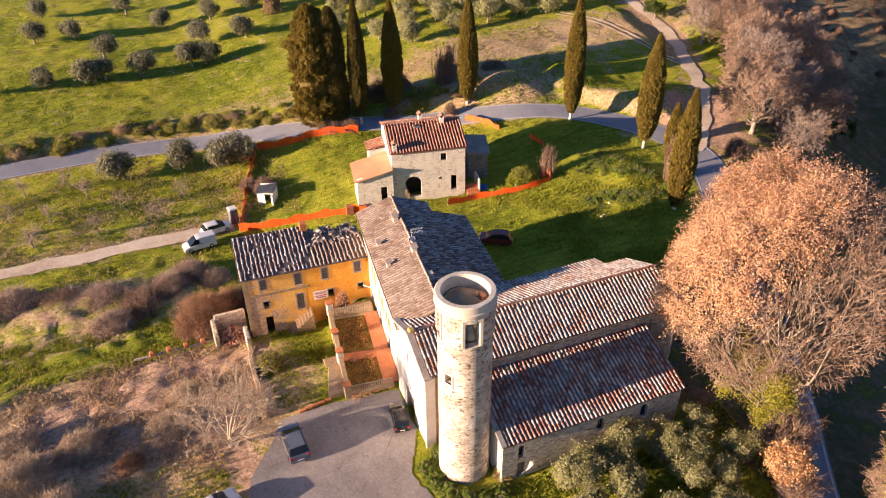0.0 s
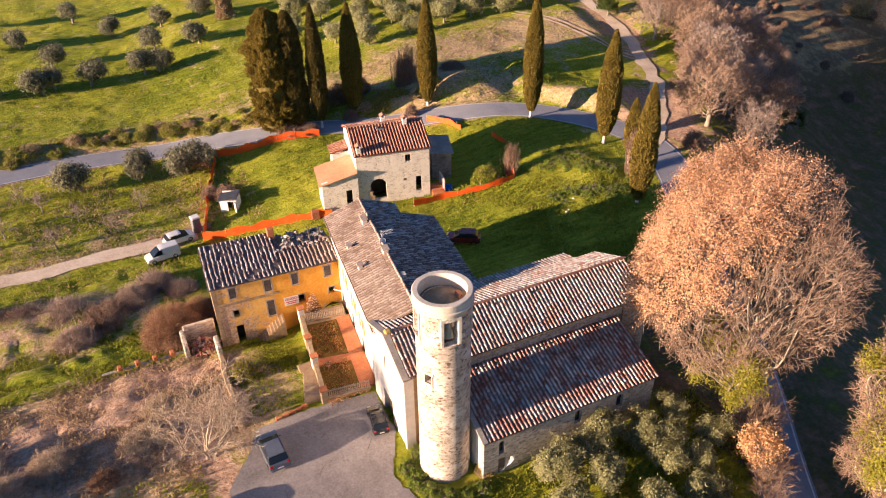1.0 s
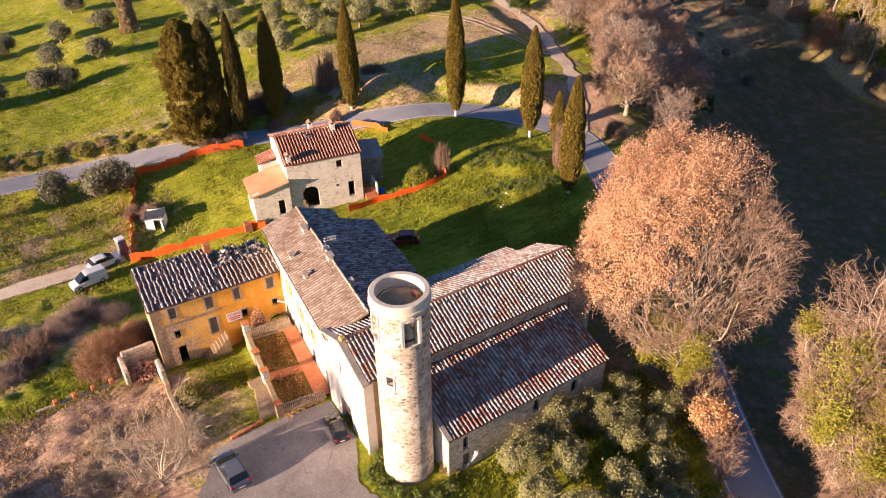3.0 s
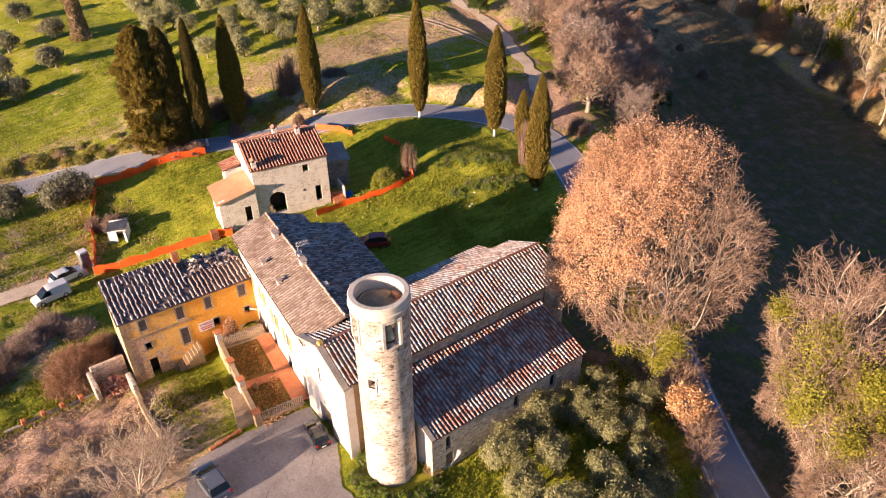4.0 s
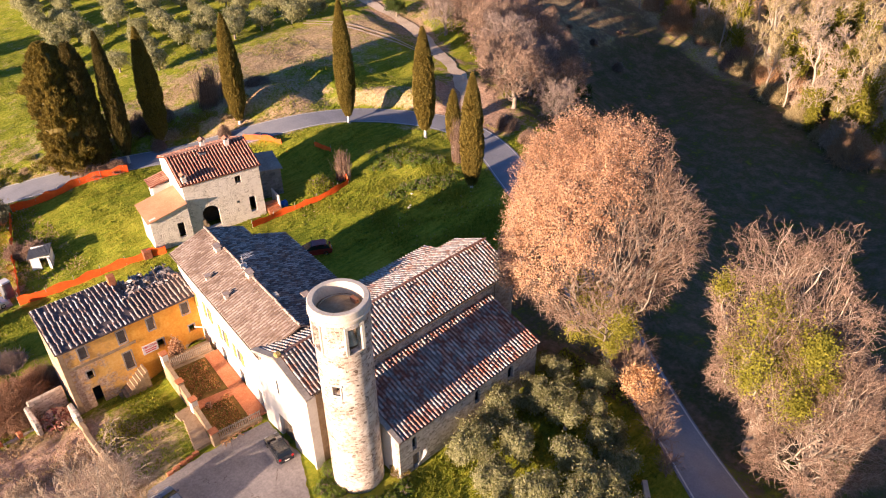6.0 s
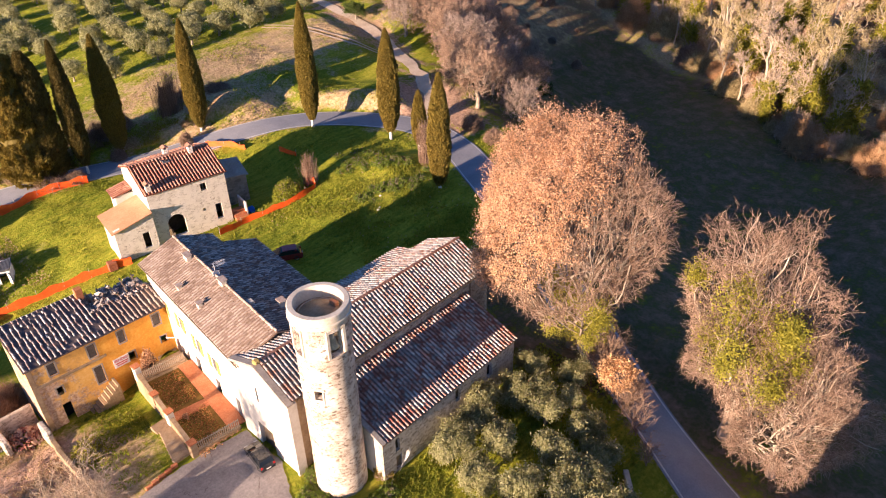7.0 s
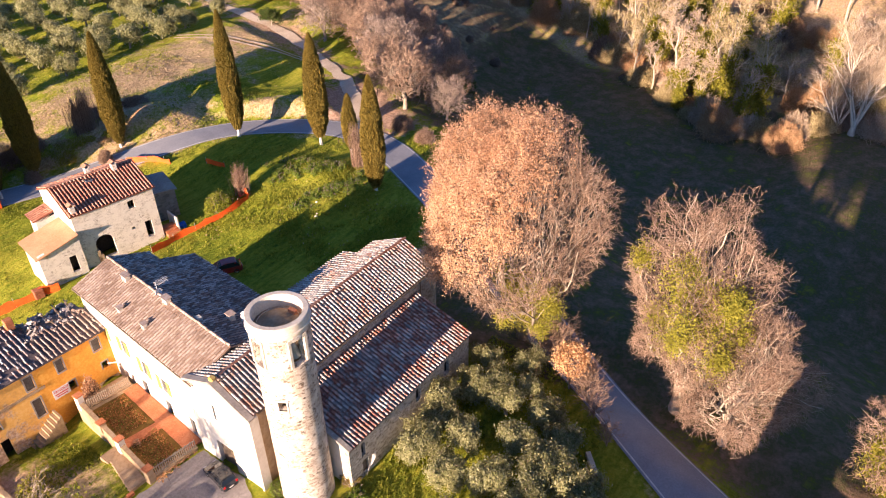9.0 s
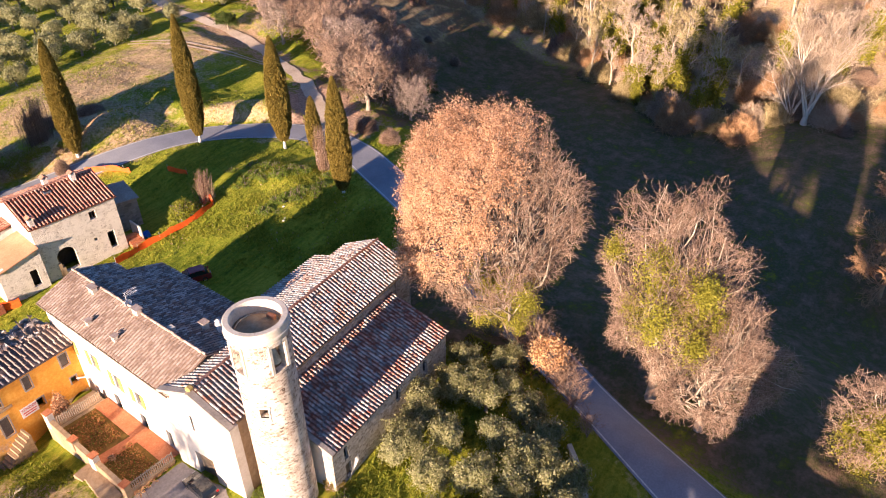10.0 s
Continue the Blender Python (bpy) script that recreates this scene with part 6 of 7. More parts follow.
# far woodland
wood_kinds = [grow(601 + k, 10.0 + 1.5 * k, 0.32, [(10, 4.6 + 0.5 * k, 40, 0.3, 0.14, 4), (6, 2.5, 42, 0.25, 0.08, 3), (6, 1.4, 40, 0.2, 0.05, 2)], 0.14) for k in range(3)]
rng = np.random.default_rng(77)
edge_line = curve_through([(176, 112), (164, 94), (156, 77.5), (160, 61), (153, 41), (136.5, 20), (127, 5), (128, -6), (129, -22.5), (137, -33.5), (144, -50), (155, -72)], 2.0)
first = {}
for row, depth in enumerate((2.5, 8, 14, 21, 29, 38, 49, 62, 76, 92)):
    for k in range(row % 2, len(edge_line) - 1, 3 if row < 3 else 4):
        ex, ey = edge_line[k] + rng.normal(0, 1.1, 2)
        x, y = ex + depth * 0.95 + rng.normal(0, 1.0), ey - depth * 0.25
        if (row >= 2 and -60 < y < 2 and rng.random() < 0.66) or (row < 3 and -36 < y < -6):
            continue
        v = int(rng.integers(0, 3))
        s = rng.uniform(0.8, 1.2) * (0.75 if row == 0 else 1.0)
        if rng.random() < 0.48:
            v += 3
        if v not in first:
            ivy = ivy_on(wood_kinds[v - 3], 4200, 0.30, 31 + v, 0.5, 11.5, 0.75, 1) if v > 2 else None
            first[v] = tree("ivy_clad_tree" if v > 2 else "bare_woodland_tree", "woodland tree wrapped in yellow-green ivy" if v > 2 else "pale leafless woodland tree with upright branches", x, y, wood_kinds[v % 3], M_LIMB, (M_TWIGMOSS, M_TWIGPALE, M_TWIGMOSS)[v % 3], 0.042, None, None, ivy, group="woodland across the valley", scale=s)
        else:
            copy_thing(first[v], pose(x, y, float(ground(x, y)) - 0.15, 0, 0, rng.uniform(0, 360)) @ Matrix.Scale(s / first[v].scale[0], 4))
white = grow(703, 2.6, 0.6, [(8, 15.0, 21, 0.35, 0.06, 7), (8, 6.5, 30, 0.25, 0.07, 4), (8, 3.0, 34, 0.2, 0.05, 3), (7, 1.5, 34, 0.15, 0.03, 2)], 0.07)
M_PALEBARK = mottled("white_bark", (0.5, 0.42, 0.34), (0.66, 0.58, 0.48), (0.76, 0.70, 0.6), 0.8, 6.0, 0.9, 0.2, 0.02)
tree("white_poplar", "big pale-barked leafless poplar at the wood's edge", 132.6, -22.2, white, M_PALEBARK, M_TWIGPALE, 0.02, scale=1.2)
tree("white_poplar", "leaning young pale poplar beside the big one", 134.0, -19.4, white, M_PALEBARK, M_TWIGPALE, 0.02, scale=0.72, turn=120)


# cypresses
SPINDLE = ([0, 0.04, 0.12, 0.25, 0.40, 0.55, 0.70, 0.82, 0.91, 0.97, 1.0], [0.30, 0.50, 0.76, 0.95, 1.0, 0.93, 0.76, 0.55, 0.34, 0.15, 0.03])
BUSHY = ([0, 0.05, 0.15, 0.30, 0.50, 0.70, 0.85, 0.94, 1.0], [0.55, 0.85, 1.0, 0.96, 0.98, 0.86, 0.70, 0.48, 0.20])


def cypress_body(seed, height, radius, fringe, count, form, ragged):
    """Upright sprays over an uneven spindle; ragged: how far lumps stand out."""
    rng = np.random.default_rng(seed)
    t = rng.random(count) ** 0.9
    ang = rng.uniform(0, 2 * math.pi, count)
    lump = np.array([noise.noise((math.cos(a) * 1.3, math.sin(a) * 1.3, h * height * 0.45 + seed)) for a, h in zip(ang, t)])
    tuft = np.array([noise.noise((math.cos(a) * 4.0, math.sin(a) * 4.0, h * height * 1.1 + 5 * seed)) for a, h in zip(ang, t)])
    r = radius * np.interp(t, *form) * (0.93 + ragged * 0.55 * lump + ragged * 0.45 * tuft + rng.normal(0, 0.05, count))
    c = np.column_stack([r * np.cos(ang), r * np.sin(ang), t * height])
    up = np.column_stack([np.cos(ang) * 0.4, np.sin(ang) * 0.4, np.ones(count)]) + rng.normal(0, 0.22, (count, 3))
    up = up / np.linalg.norm(up, axis=1, keepdims=True)
    side = np.cross(up, rng.normal(0, 1, (count, 3)))
    side = side / np.linalg.norm(side, axis=1, keepdims=True)
    ln = fringe * rng.uniform(0.6, 1.6, (count, 1))
    w = ln * 0.30
    third = np.cross(up, side)
    pts = np.stack([c - up * ln * 0.4, c + side * w, c + up * ln * 0.8, c - side * w, c + third * w, c - third * w], 1).reshape(-1, 3)
    i = np.arange(count)[:, None] * 6
    faces = np.vstack([i + np.array([0, 1, 2, 3]), i + np.array([0, 4, 2, 5])])
    return pts, faces


def cypress_core(height, radius, form):
    return lathe([(0.1, 0.25)] + [(radius * 0.80 * r, t * height) for t, r in zip(*form) if 0 < t < 0.98], 14)


def cypress(x, y, height, radius, seed, mat, white_foot=1.1, label="tall slim dark cypress with a bare foot", form=SPINDLE, ragged=0.22):
    t = thing("cypress", label, "cypress", pose(x, y, float(ground(x, y)) - 0.1), "cypresses along the road")
    part("trunk", lathe([(0.26, 0), (0.2, 1.0), (0.18, 2.5)], 10), M_WHITEWASH if white_foot else M_BARK, t, "whitewashed trunk foot" if white_foot else "")
    # The core's darker colour paints in the shade deep inside the crown.
    core = part("core", cypress_core(height - white_foot, radius, form), M_CYPSHADE, t)
    core.matrix_basis = pose(0, 0, white_foot)
    fol = tagged(fast_mesh("foliage", *cypress_body(seed, height - white_foot, radius, 0.26, int(620 * height * radius), form, ragged), mat, t), kind="stuff")
    fol.matrix_basis = pose(0, 0, white_foot)


cypress(8.5, 74.2, 19.9, 3.6, 1, M_CYPRESS, 0.3, "broad old cypress with dense ragged brownish foliage", BUSHY, 0.8)
# Next two: the broad one's shade put into their darker foliage.
cypress(11.3, 72.4, 19.4, 2.1, 2, M_CYPSHADE, 1.0, "tall dark cypress beside the broad one", BUSHY, 0.35)
cypress(14.9, 70.9, 20.4, 1.45, 3, M_CYPSHADE, 1.6, "very slim dark cypress by the road")
cypress(21.4, 73.0, 18.6, 1.75, 4, M_CYPRESS, 0.6)
cypress(32.9, 67.9, 18.0, 1.6, 5, M_CYPRESS, 0.8)
cypress(44.7, 53.8, 19.6, 1.5, 6, M_CYPRESS, 1.4, "slender tapering cypress with whitewashed foot")
cypress(49.4, 40.6, 17.2, 1.65, 7, M_CYPRESS, 1.6, "slender tapering cypress with whitewashed foot")
cypress(48.4, 33.4, 9.9, 1.05, 8, M_CYPRESS, 1.8, "short young cypress with whitewashed foot")
cypress(42.6, 24.0, 16.2, 1.5, 9, M_CYPRESS, 0.7)


def shaggy_trunk(x, y, height, radius):
    """A dead tree hidden under dry climbing growth."""
    t = thing("overgrown_trunk", "tall dead trunk wrapped in dry yellowish creeper on the meadow", "tree", pose(x, y, float(ground(x, y)) - 0.3))
    form = ([0, 0.1, 0.3, 0.6, 0.9, 1.0], [1.35, 1.05, 0.85, 0.8, 0.7, 0.35])
    part("trunk", cypress_core(height, radius, form), M_BARK, t)
    tagged(fast_mesh("creeper", *cypress_body(91, height, radius, 0.42, 5200, form, 0.3), M_STRAW, t), kind="stuff")


shaggy_trunk(13.4, 141.5, 20.0, 1.75)


# olives
def olive_mesh(seed, height, radius, count, leaf_size, spread):
    o = grow(seed, height * 0.26, 0.2, [(7, height * 0.46, 36, 0.4, 0.10, 4), (6, height * 0.27, 36, 0.25, 0.08, 3), (6, height * 0.18, 36, 0.2, 0.05, 2)], 0.2)
    rng = np.random.default_rng(seed)
    l = o[3][0]
    i = rng.integers(0, len(l), count)
    f = rng.random((count, 1))
    p = l[i, 0] * (1 - f) + l[i, -1] * f + rng.normal(0, radius * spread, (count, 3))
    return o, cards(p, leaf_size, seed + 1, 0.9, 2.6, (0, 0, height * 0.4), 0.45)


olive_kinds = [olive_mesh(801 + k, 4.0, 1.9, 15000, 0.078, 0.11) for k in range(4)]
far_kinds = [olive_mesh(801 + k, 4.0, 1.9, 6500, 0.12, 0.17) for k in range(4)]
first = {}


def olive(x, y, h, turn, group, label="grey-green olive tree with a rounded open crown", lift=0.1, kinds=olive_kinds, foliage=M_OLIVE):
    v = int(abs(x * 7 + y * 3)) % 4
    key = (v, label)
    if key not in first:
        first[key] = tree("olive_tree", label, x, y, kinds[v][0], M_BARK, M_TWIGGREY, 0.02, kinds[v][1], foliage, None, lift, turn, h / 4.4, group, "olive tree")
    else:
        copy_thing(first[key], pose(x, y, float(ground(x, y)) - lift, 0, 0, turn) @ Matrix.Scale(h / 4.4 / first[key].scale[0], 4))


# The last four olives stand out of sight, added to cast shade on the road.
for k, (x, y, h) in enumerate(((9.0, -8.0, 4.4), (10.4, -7.4, 4.2), (12.6, -7.4, 4.0), (8.9, -11.4, 4.2), (12.6, -11.0, 4.2), (14.6, -14.4, 4.2), (18.0, -15.0, 4.0), (17.6, -11.6, 4.4), (21.6, -7.4, 3.6), (22.6, -10.6, 3.8), (15.0, -7.2, 4.2), (17.9, -7.8, 4.0), (13.8, -17.6, 4.7), (9.6, -14.6, 4.6), (10.9, -17.6, 4.9), (16.4, -18.0, 4.2), (8.0, -18.0, 4.9), (5.0, -14.6, 4.6), (20.6, -12.4, 3.4), (12.4, -20.4, 4.9), (8.8, -21.6, 5.2), (5.2, -18.6, 5.0), (5.4, -22.4, 5.2), (19.6, -9.6, 4.0), (6.6, -25.2, 5.2), (2.6, -20.6, 5.2), (1.2, -27.4, 5.4), (-2.4, -25.6, 5.2), (-0.6, -30.6, 5.4), (-4.6, -28.4, 5.2))):
    olive(x, y, h * 1.12, 53 * k, "olive grove beside the church", "silvery olive tree in the grove beside the church")
for k, (x, y, h) in enumerate(((-23.2, 72.4, 4.8), (-14.8, 71.6, 4.6), (-7.6, 70.0, 4.8), (-5.6, 70.4, 4.6), (-37, 118.9, 4.0), (-27.5, 117.1, 5.0), (-25.4, 118.0, 4.6), (-18.7, 117.7, 4.9), (-8.2, 117.6, 4.8), (-5.4, 118.0, 4.6), (-40.3, 148.7, 4.9), (-31.9, 148.5, 4.6), (-25.6, 132.7, 4.7), (-11.9, 149.7, 4.2), (-4.6, 130.7, 5.0), (4.7, 127.2, 4.6), (-1.0, 146.7, 4.6), (8.0, 146, 4.6), (-48, 120, 4.6), (-20, 165, 4.6), (5, 166, 4.6), (-40, 170, 4.6))):
    olive(x, y, h * 1.4, 71 * k, "olives on the meadow", "lone grey-green olive tree on the sunny meadow", kinds=far_kinds, foliage=M_OLIVEDULL)
rng = np.random.default_rng(12)
for gy in np.arange(100, 184, 7.4):
    for gx in np.arange(20, 112, 7.6):
        x, y = gx + rng.normal(0, 1.1) + 0.18 * (gy - 103), gy + rng.normal(0, 0.9)
        if float(np.min(np.hypot(LANE[:, 0] - x, LANE[:, 1] - y))) < 5 or (x < 34 and y < 125 and rng.random() < 0.4):
            continue
        olive(x, y, rng.uniform(5.0, 6.6), rng.uniform(0, 360), "olive grove on the far slope", "grey-green olive tree of the far grove", kinds=far_kinds)


# bushes, brambles, young bare trees
def bush(name, label, x, y, r, h, n, mat, seed, leaf_count=0, leaf_mat=None, lean=0.0, thin=0.014, upright=0.0, group="", leaf_size=0.13):
    rng = np.random.default_rng(seed)
    t = thing(name, label, "bush", pose(x, y, float(ground(x, y)) - 0.1), group)
    foot = rng.normal(0, r * (0.33 + 0.2 * upright), (n, 2))
    ang = rng.uniform(0, 2 * math.pi, n)
    rad = r * np.sqrt(rng.random(n))
    end = np.column_stack([np.cos(ang) * rad, np.sin(ang) * rad, h * np.sqrt(np.maximum(0.05, 1 - (rad / r) ** 2)) * rng.uniform(0.55, 1.12, n)])
    if upright:
        end[:, :2] = foot + rng.normal(0, r * 0.35, (n, 2))
        end[:, 2] = h * rng.uniform(0.5, 1.1, n)
    start = np.column_stack([foot, np.zeros(n)])
    mid = (start + end) / 2 + rng.normal(0, r * 0.12, (n, 3)) + np.array([0, 0, h * 0.12])
    q = start * 0.3 + mid * 0.7
    lines = np.stack([start, q, mid * 0.45 + end * 0.55 + rng.normal(0, r * 0.05, (n, 3)), end], 1)
    fork = end[rng.integers(0, n, n * 2)] * rng.uniform(0.6, 0.95, (n * 2, 1))
    fork_end = fork + rng.normal(0, r * 0.16, (n * 2, 3)) + np.array([0, 0, r * 0.1])
    extra = np.stack([fork, (fork + fork_end) / 2 + rng.normal(0, 0.05, fork.shape), fork_end], 1)
    tagged(fast_mesh("stem_mass", *tubes(lines, np.tile(np.linspace(0.03, thin, 4), (n, 1)), 3), mat, t), kind="stuff")
    tagged(fast_mesh("twig_mass", *tubes(extra, np.full((n * 2, 3), thin), 3), mat, t), kind="stuff")
    if leaf_count:
        c = end[rng.integers(0, n, leaf_count)] * rng.uniform(0.7, 1.05, (leaf_count, 1)) + rng.normal(0, r * 0.08, (leaf_count, 3))
        c[:, 2] = np.maximum(c[:, 2], 0.05)
        tagged(fast_mesh("leaves", *cards(c, leaf_size, seed + 3), leaf_mat, t), kind="stuff")
    return t


# Two unseen trees added to cast shade over the road and valley.
cypress(-6.0, -34.4, 19.0, 2.9, 21, M_CYPRESS, 0.5, "unseen broad cypress added south of the grove to cast shade")
cypress(-0.5, -34.9, 17.5, 2.7, 22, M_CYPRESS, 0.5, "unseen broad cypress added south of the grove to cast shade")
M_RUSTTWIG = mottled("orange_brown_twigs", (0.34, 0.19, 0.09), (0.48, 0.29, 0.15), (0.60, 0.40, 0.24), 0.3, 2.0, 0.9, 0.0, island=0.3)
M_BRAMBLE = mottled("pale_bramble_stems", (0.25, 0.18, 0.145), (0.38, 0.285, 0.23), (0.52, 0.41, 0.34), 0.3, 2.0, 0.9, 0.0, island=0.3)
M_BROWNTWIG = mottled("rusty_brown_twigs", (0.22, 0.12, 0.07), (0.34, 0.20, 0.12), (0.44, 0.29, 0.19), 0.3, 2.0, 0.9, 0.0, island=0.3)
bush("bramble_thicket", "big rounded rust-brown thicket beside the ochre house", -15.6, 27.6, 3.4, 4.2, 2600, M_BROWNTWIG, 1)
bush("bramble_thicket", "brown bramble thicket behind the big one", -12.4, 30.2, 2.6, 3.2, 1500, M_BROWNTWIG, 2)
for k, (x, y, r, h) in enumerate(((-22.4, 36.5, 3.2, 1.7), (-26.5, 39.2, 3.4, 1.9), (-19.0, 38.6, 2.8, 2.1), (-31.4, 40.6, 3.2, 1.5), (-36.5, 42.2, 3.6, 2.2), (-16.4, 41.0, 2.8, 1.8), (-40.8, 41.0, 3.2, 2.0), (-25.4, 33.4, 2.6, 1.5), (-13.6, 38.4, 2.3, 1.3))):
    bush("bramble_patch", "low tangled greyish bramble patch on the rough bank", x, y, r, h, 1900, M_BRAMBLE if k % 3 else M_TWIG, 20 + k, group="brambles on the bank")
for k, (x, y, r, h) in enumerate(((-23.4, 7.4, 1.3, 1.4), (-31.5, 9.0, 2.8, 2.2), (-27.2, 11.0, 2.2, 1.6), (-35.5, 6.5, 2.6, 2.2), (-33.0, 13.5, 2.6, 1.8), (-20.0, 10.5, 2.2, 1.5), (-29.0, 4.5, 2.6, 2.0), (-18.4, 14.6, 1.8, 1.2))):
    bush("dry_shrub", "dry straw-coloured shrub on rough ground", x, y, r, h * 0.75, 520, M_TWIGPALE if k else M_BROWNTWIG, 40 + k, group="dry shrubs on the slope")
bush("evergreen_shrub", "yellow-green leafy shrub beside the low wall", -10.4, 15.6, 1.5, 2.0, 300, M_TWIGGREY, 51, 2600, M_IVY)
bush("russet_shrub", "small orange-brown shrub in the garden bed", -2.9, 12.4, 0.55, 0.9, 140, M_BROWNTWIG, 52, 420, M_RUSSET)
bush("dry_creeper", "orange-brown dead creeper against the ochre wall", -1.6, 21.2, 0.95, 3.2, 420, M_BROWNTWIG, 53, 900, M_RUSSET)
hedge_form = grow(961, 0.5, 0.12, [(13, 3.7, 27, 0.1, 0.0, 5), (6, 1.9, 30, 0.25, 0.0, 4), (6, 1.0, 34, 0.2, 0.0, 3)], 0.1)
keep = None
for k, (x, y, h) in enumerate(((30.2, -8.8, 1.05), (28.2, -10.4, 1.15), (29.0, -11.4, 0.9), (26.6, -12.0, 1.1), (27.0, -9.4, 0.9), (25.2, -15.6, 0.85), (23.0, -17.0, 0.85), (21.8, -18.0, 0.75), (23.6, -15.6, 0.9), (19.4, -20.3, 0.6), (31.0, -6.6, 0.8))):
    if keep is None:
        keep = tree("hedge_shrub", "leafless pinkish hedge shrub with arching stems above the road", x, y, hedge_form, M_TWIG, M_TWIG, 0.012, scale=h, category="bush", group="hedge above the road")
    else:
        copy_thing(keep, pose(x, y, float(ground(x, y)) - 0.15, 0, 0, 97 * k) @ Matrix.Scale(h / keep.scale[0], 4))
gold = dome(971, (0, 0, 3.7), (1.35, 1.35, 1.4), 3.0, 0.12, (10, 5, 4, 4), -35, 0.15)
ends = np.repeat(gold[4][0][:, -1], 5, axis=0)
tree("golden_sapling", "young oak with golden dry leaves in the hedge", 23.9, -14.5, gold, M_BARK, M_TWIG, 0.01, cards(ends + np.random.default_rng(5).normal(0, 0.22, ends.shape), 0.12, 6), M_GOLD)
bush("mown_heap", "rounded green bush beside the orange net", 29.6, 40.8, 2.1, 2.3, 300, M_TWIGGREY, 71, 9000, M_GRASS)
bush("bare_sapling", "bare pinkish sapling beside the net", 33.4, 40.6, 0.9, 4.4, 260, M_TWIG, 72, upright=1.0)
bush("ground_ivy", "dark ivy clump at the tower's foot", 4.6, -5.0, 0.9, 1.3, 120, M_TWIGGREY, 73, 3600, M_CYPRESS, leaf_size=0.07)
for k, (x, y) in enumerate(((-0.7, -2.2), (-0.5, -3.6), (0.0, -5.0), (0.9, -6.0), (0.2, -7.0), (2.2, -6.6), (1.4, -8.0), (-0.2, -8.6), (3.6, -6.6))):
    bush("weed_patch", "rank green weeds on the verge below the tower", x, y, 1.0, 0.55, 60, M_TWIGGREY, 170 + k, 4200, M_SHRUBGREEN, group="weeds below the tower", leaf_size=0.07)
meadow_rng = np.random.default_rng(33)
weed_first = None
for k in range(30):
    x, y = ((meadow_rng.normal(39.5, 3.2), meadow_rng.normal(28.5, 2.6)) if k < 14 else (meadow_rng.normal(41.5, 1.8), meadow_rng.normal(38.0, 3.2)))
    if weed_first is None:
        weed_first = bush("weed_patch", "bright green rank weeds on the sunny meadow", x, y, 1.2, 0.3, 20, M_TWIGGREY, 190, 3000, M_SHRUBGREEN, group="weeds on the meadow", leaf_size=0.07)
    else:
        copy_thing(weed_first, pose(x, y, float(ground(x, y)) - 0.1, 0, 0, 71 * k) @ Matrix.Scale(meadow_rng.uniform(0.6, 1.5), 4))
bush("ground_ivy", "green weeds at the foot of the church front", 0.6, -1.0, 0.8, 1.0, 120, M_TWIGGREY, 74, 3000, M_SHRUBGREEN, leaf_size=0.07)
for k, (x, y, r, h) in enumerate(((20.5, 77.5, 2.5, 3.4), (24.5, 78.5, 2.2, 3.0), (17.8, 77.0, 1.8, 3.2), (31.2, 75.6, 1.2, 5.6), (32.6, 75.2, 1.0, 6.6), (20.3, 71.9, 1.4, 1.8), (9.5, 71.4, 2.6, 2.0), (12.4, 70.0, 2.0, 1.6), (29.2, 66.5, 1.2, 2.2), (-3.8, 58.4, 2.0, 2.0), (-5.8, 60.6, 1.6, 1.8), (47.0, 31.0, 0.9, 6.0), (60.5, 33.5, 2.2, 2.6), (58.8, 27.8, 1.8, 2.2), (36, 78, 2.5, 1.4), (41, 75, 2.5, 1.2))):
    bush("leafless_bush", "leafless pinkish-brown roadside bush", x, y, r, h, 240 if h > 4 else 600, M_TWIG, 80 + k, upright=1.0 if h > 4 else 0.0, group="bushes along the road")
brush_first = {}
for k in range(84):
    x = -52 + 1.05 * k + rng.normal(0, 0.5)
    y = float(np.interp(x, [-60, -24, -6.5, 6.5, 30], [84.6, 85.9, 83.2, 77.4, 69.6])) + rng.uniform(0.3, 4.2)
    v = k % 4
    if v not in brush_first:
        brush_first[v] = bush("bank_brush", "rough yellow-green brush on the road bank", x, y, 1.3, 0.85, 120, M_TWIGMOSS, 110 + v, 2200, (M_STRAW, M_GRASS, M_IVY, M_GRASS)[v], group="brush on the road bank", leaf_size=0.085)
    else:
        copy_thing(brush_first[v], pose(x, y, float(ground(x, y)) - 0.1, 0, 0, 61 * k) @ Matrix.Scale(rng.uniform(0.6, 1.5), 4))
scrub_kinds = {}


def scrub(x, y, k, size):
    """One of eight forms of scrub, set on the land at that size."""
    kind = k % 8
    if kind not in scrub_kinds:
        r, h = 1.0 + 0.08 * kind, 0.85 + 0.16 * ((kind * 3) % 8)
        scrub_kinds[kind] = bush("scrub", "pinkish scrub at the foot of the woodland", x, y, 2.3 * r, 2.6 * h, 620, (M_TWIG, M_RUSTTWIG, M_TWIGPALE, M_TWIGMOSS)[kind % 4], 140 + kind, thin=0.026, group="scrub at the woodland edge")
    else:
        copy_thing(scrub_kinds[kind], pose(x, y, float(ground(x, y)) - 0.1, 0, 0, 137.5 * k) @ Matrix.Scale(size, 4))


for k in range(90):
    e = edge_line[int(10 + k * 1.37) % len(edge_line)] + np.array([rng.uniform(-1, 9) if k < 50 else rng.uniform(8, 45), 0])
    scrub(e[0] - rng.uniform(-1, 4), e[1] + rng.normal(0, 1.5), k, rng.uniform(0.6, 1.7))
for k in range(60):
    x, y = rng.normal(128, 11), rng.normal(84, 14)
    scrub(x, y, 4 * k, rng.uniform(0.25, 0.55))
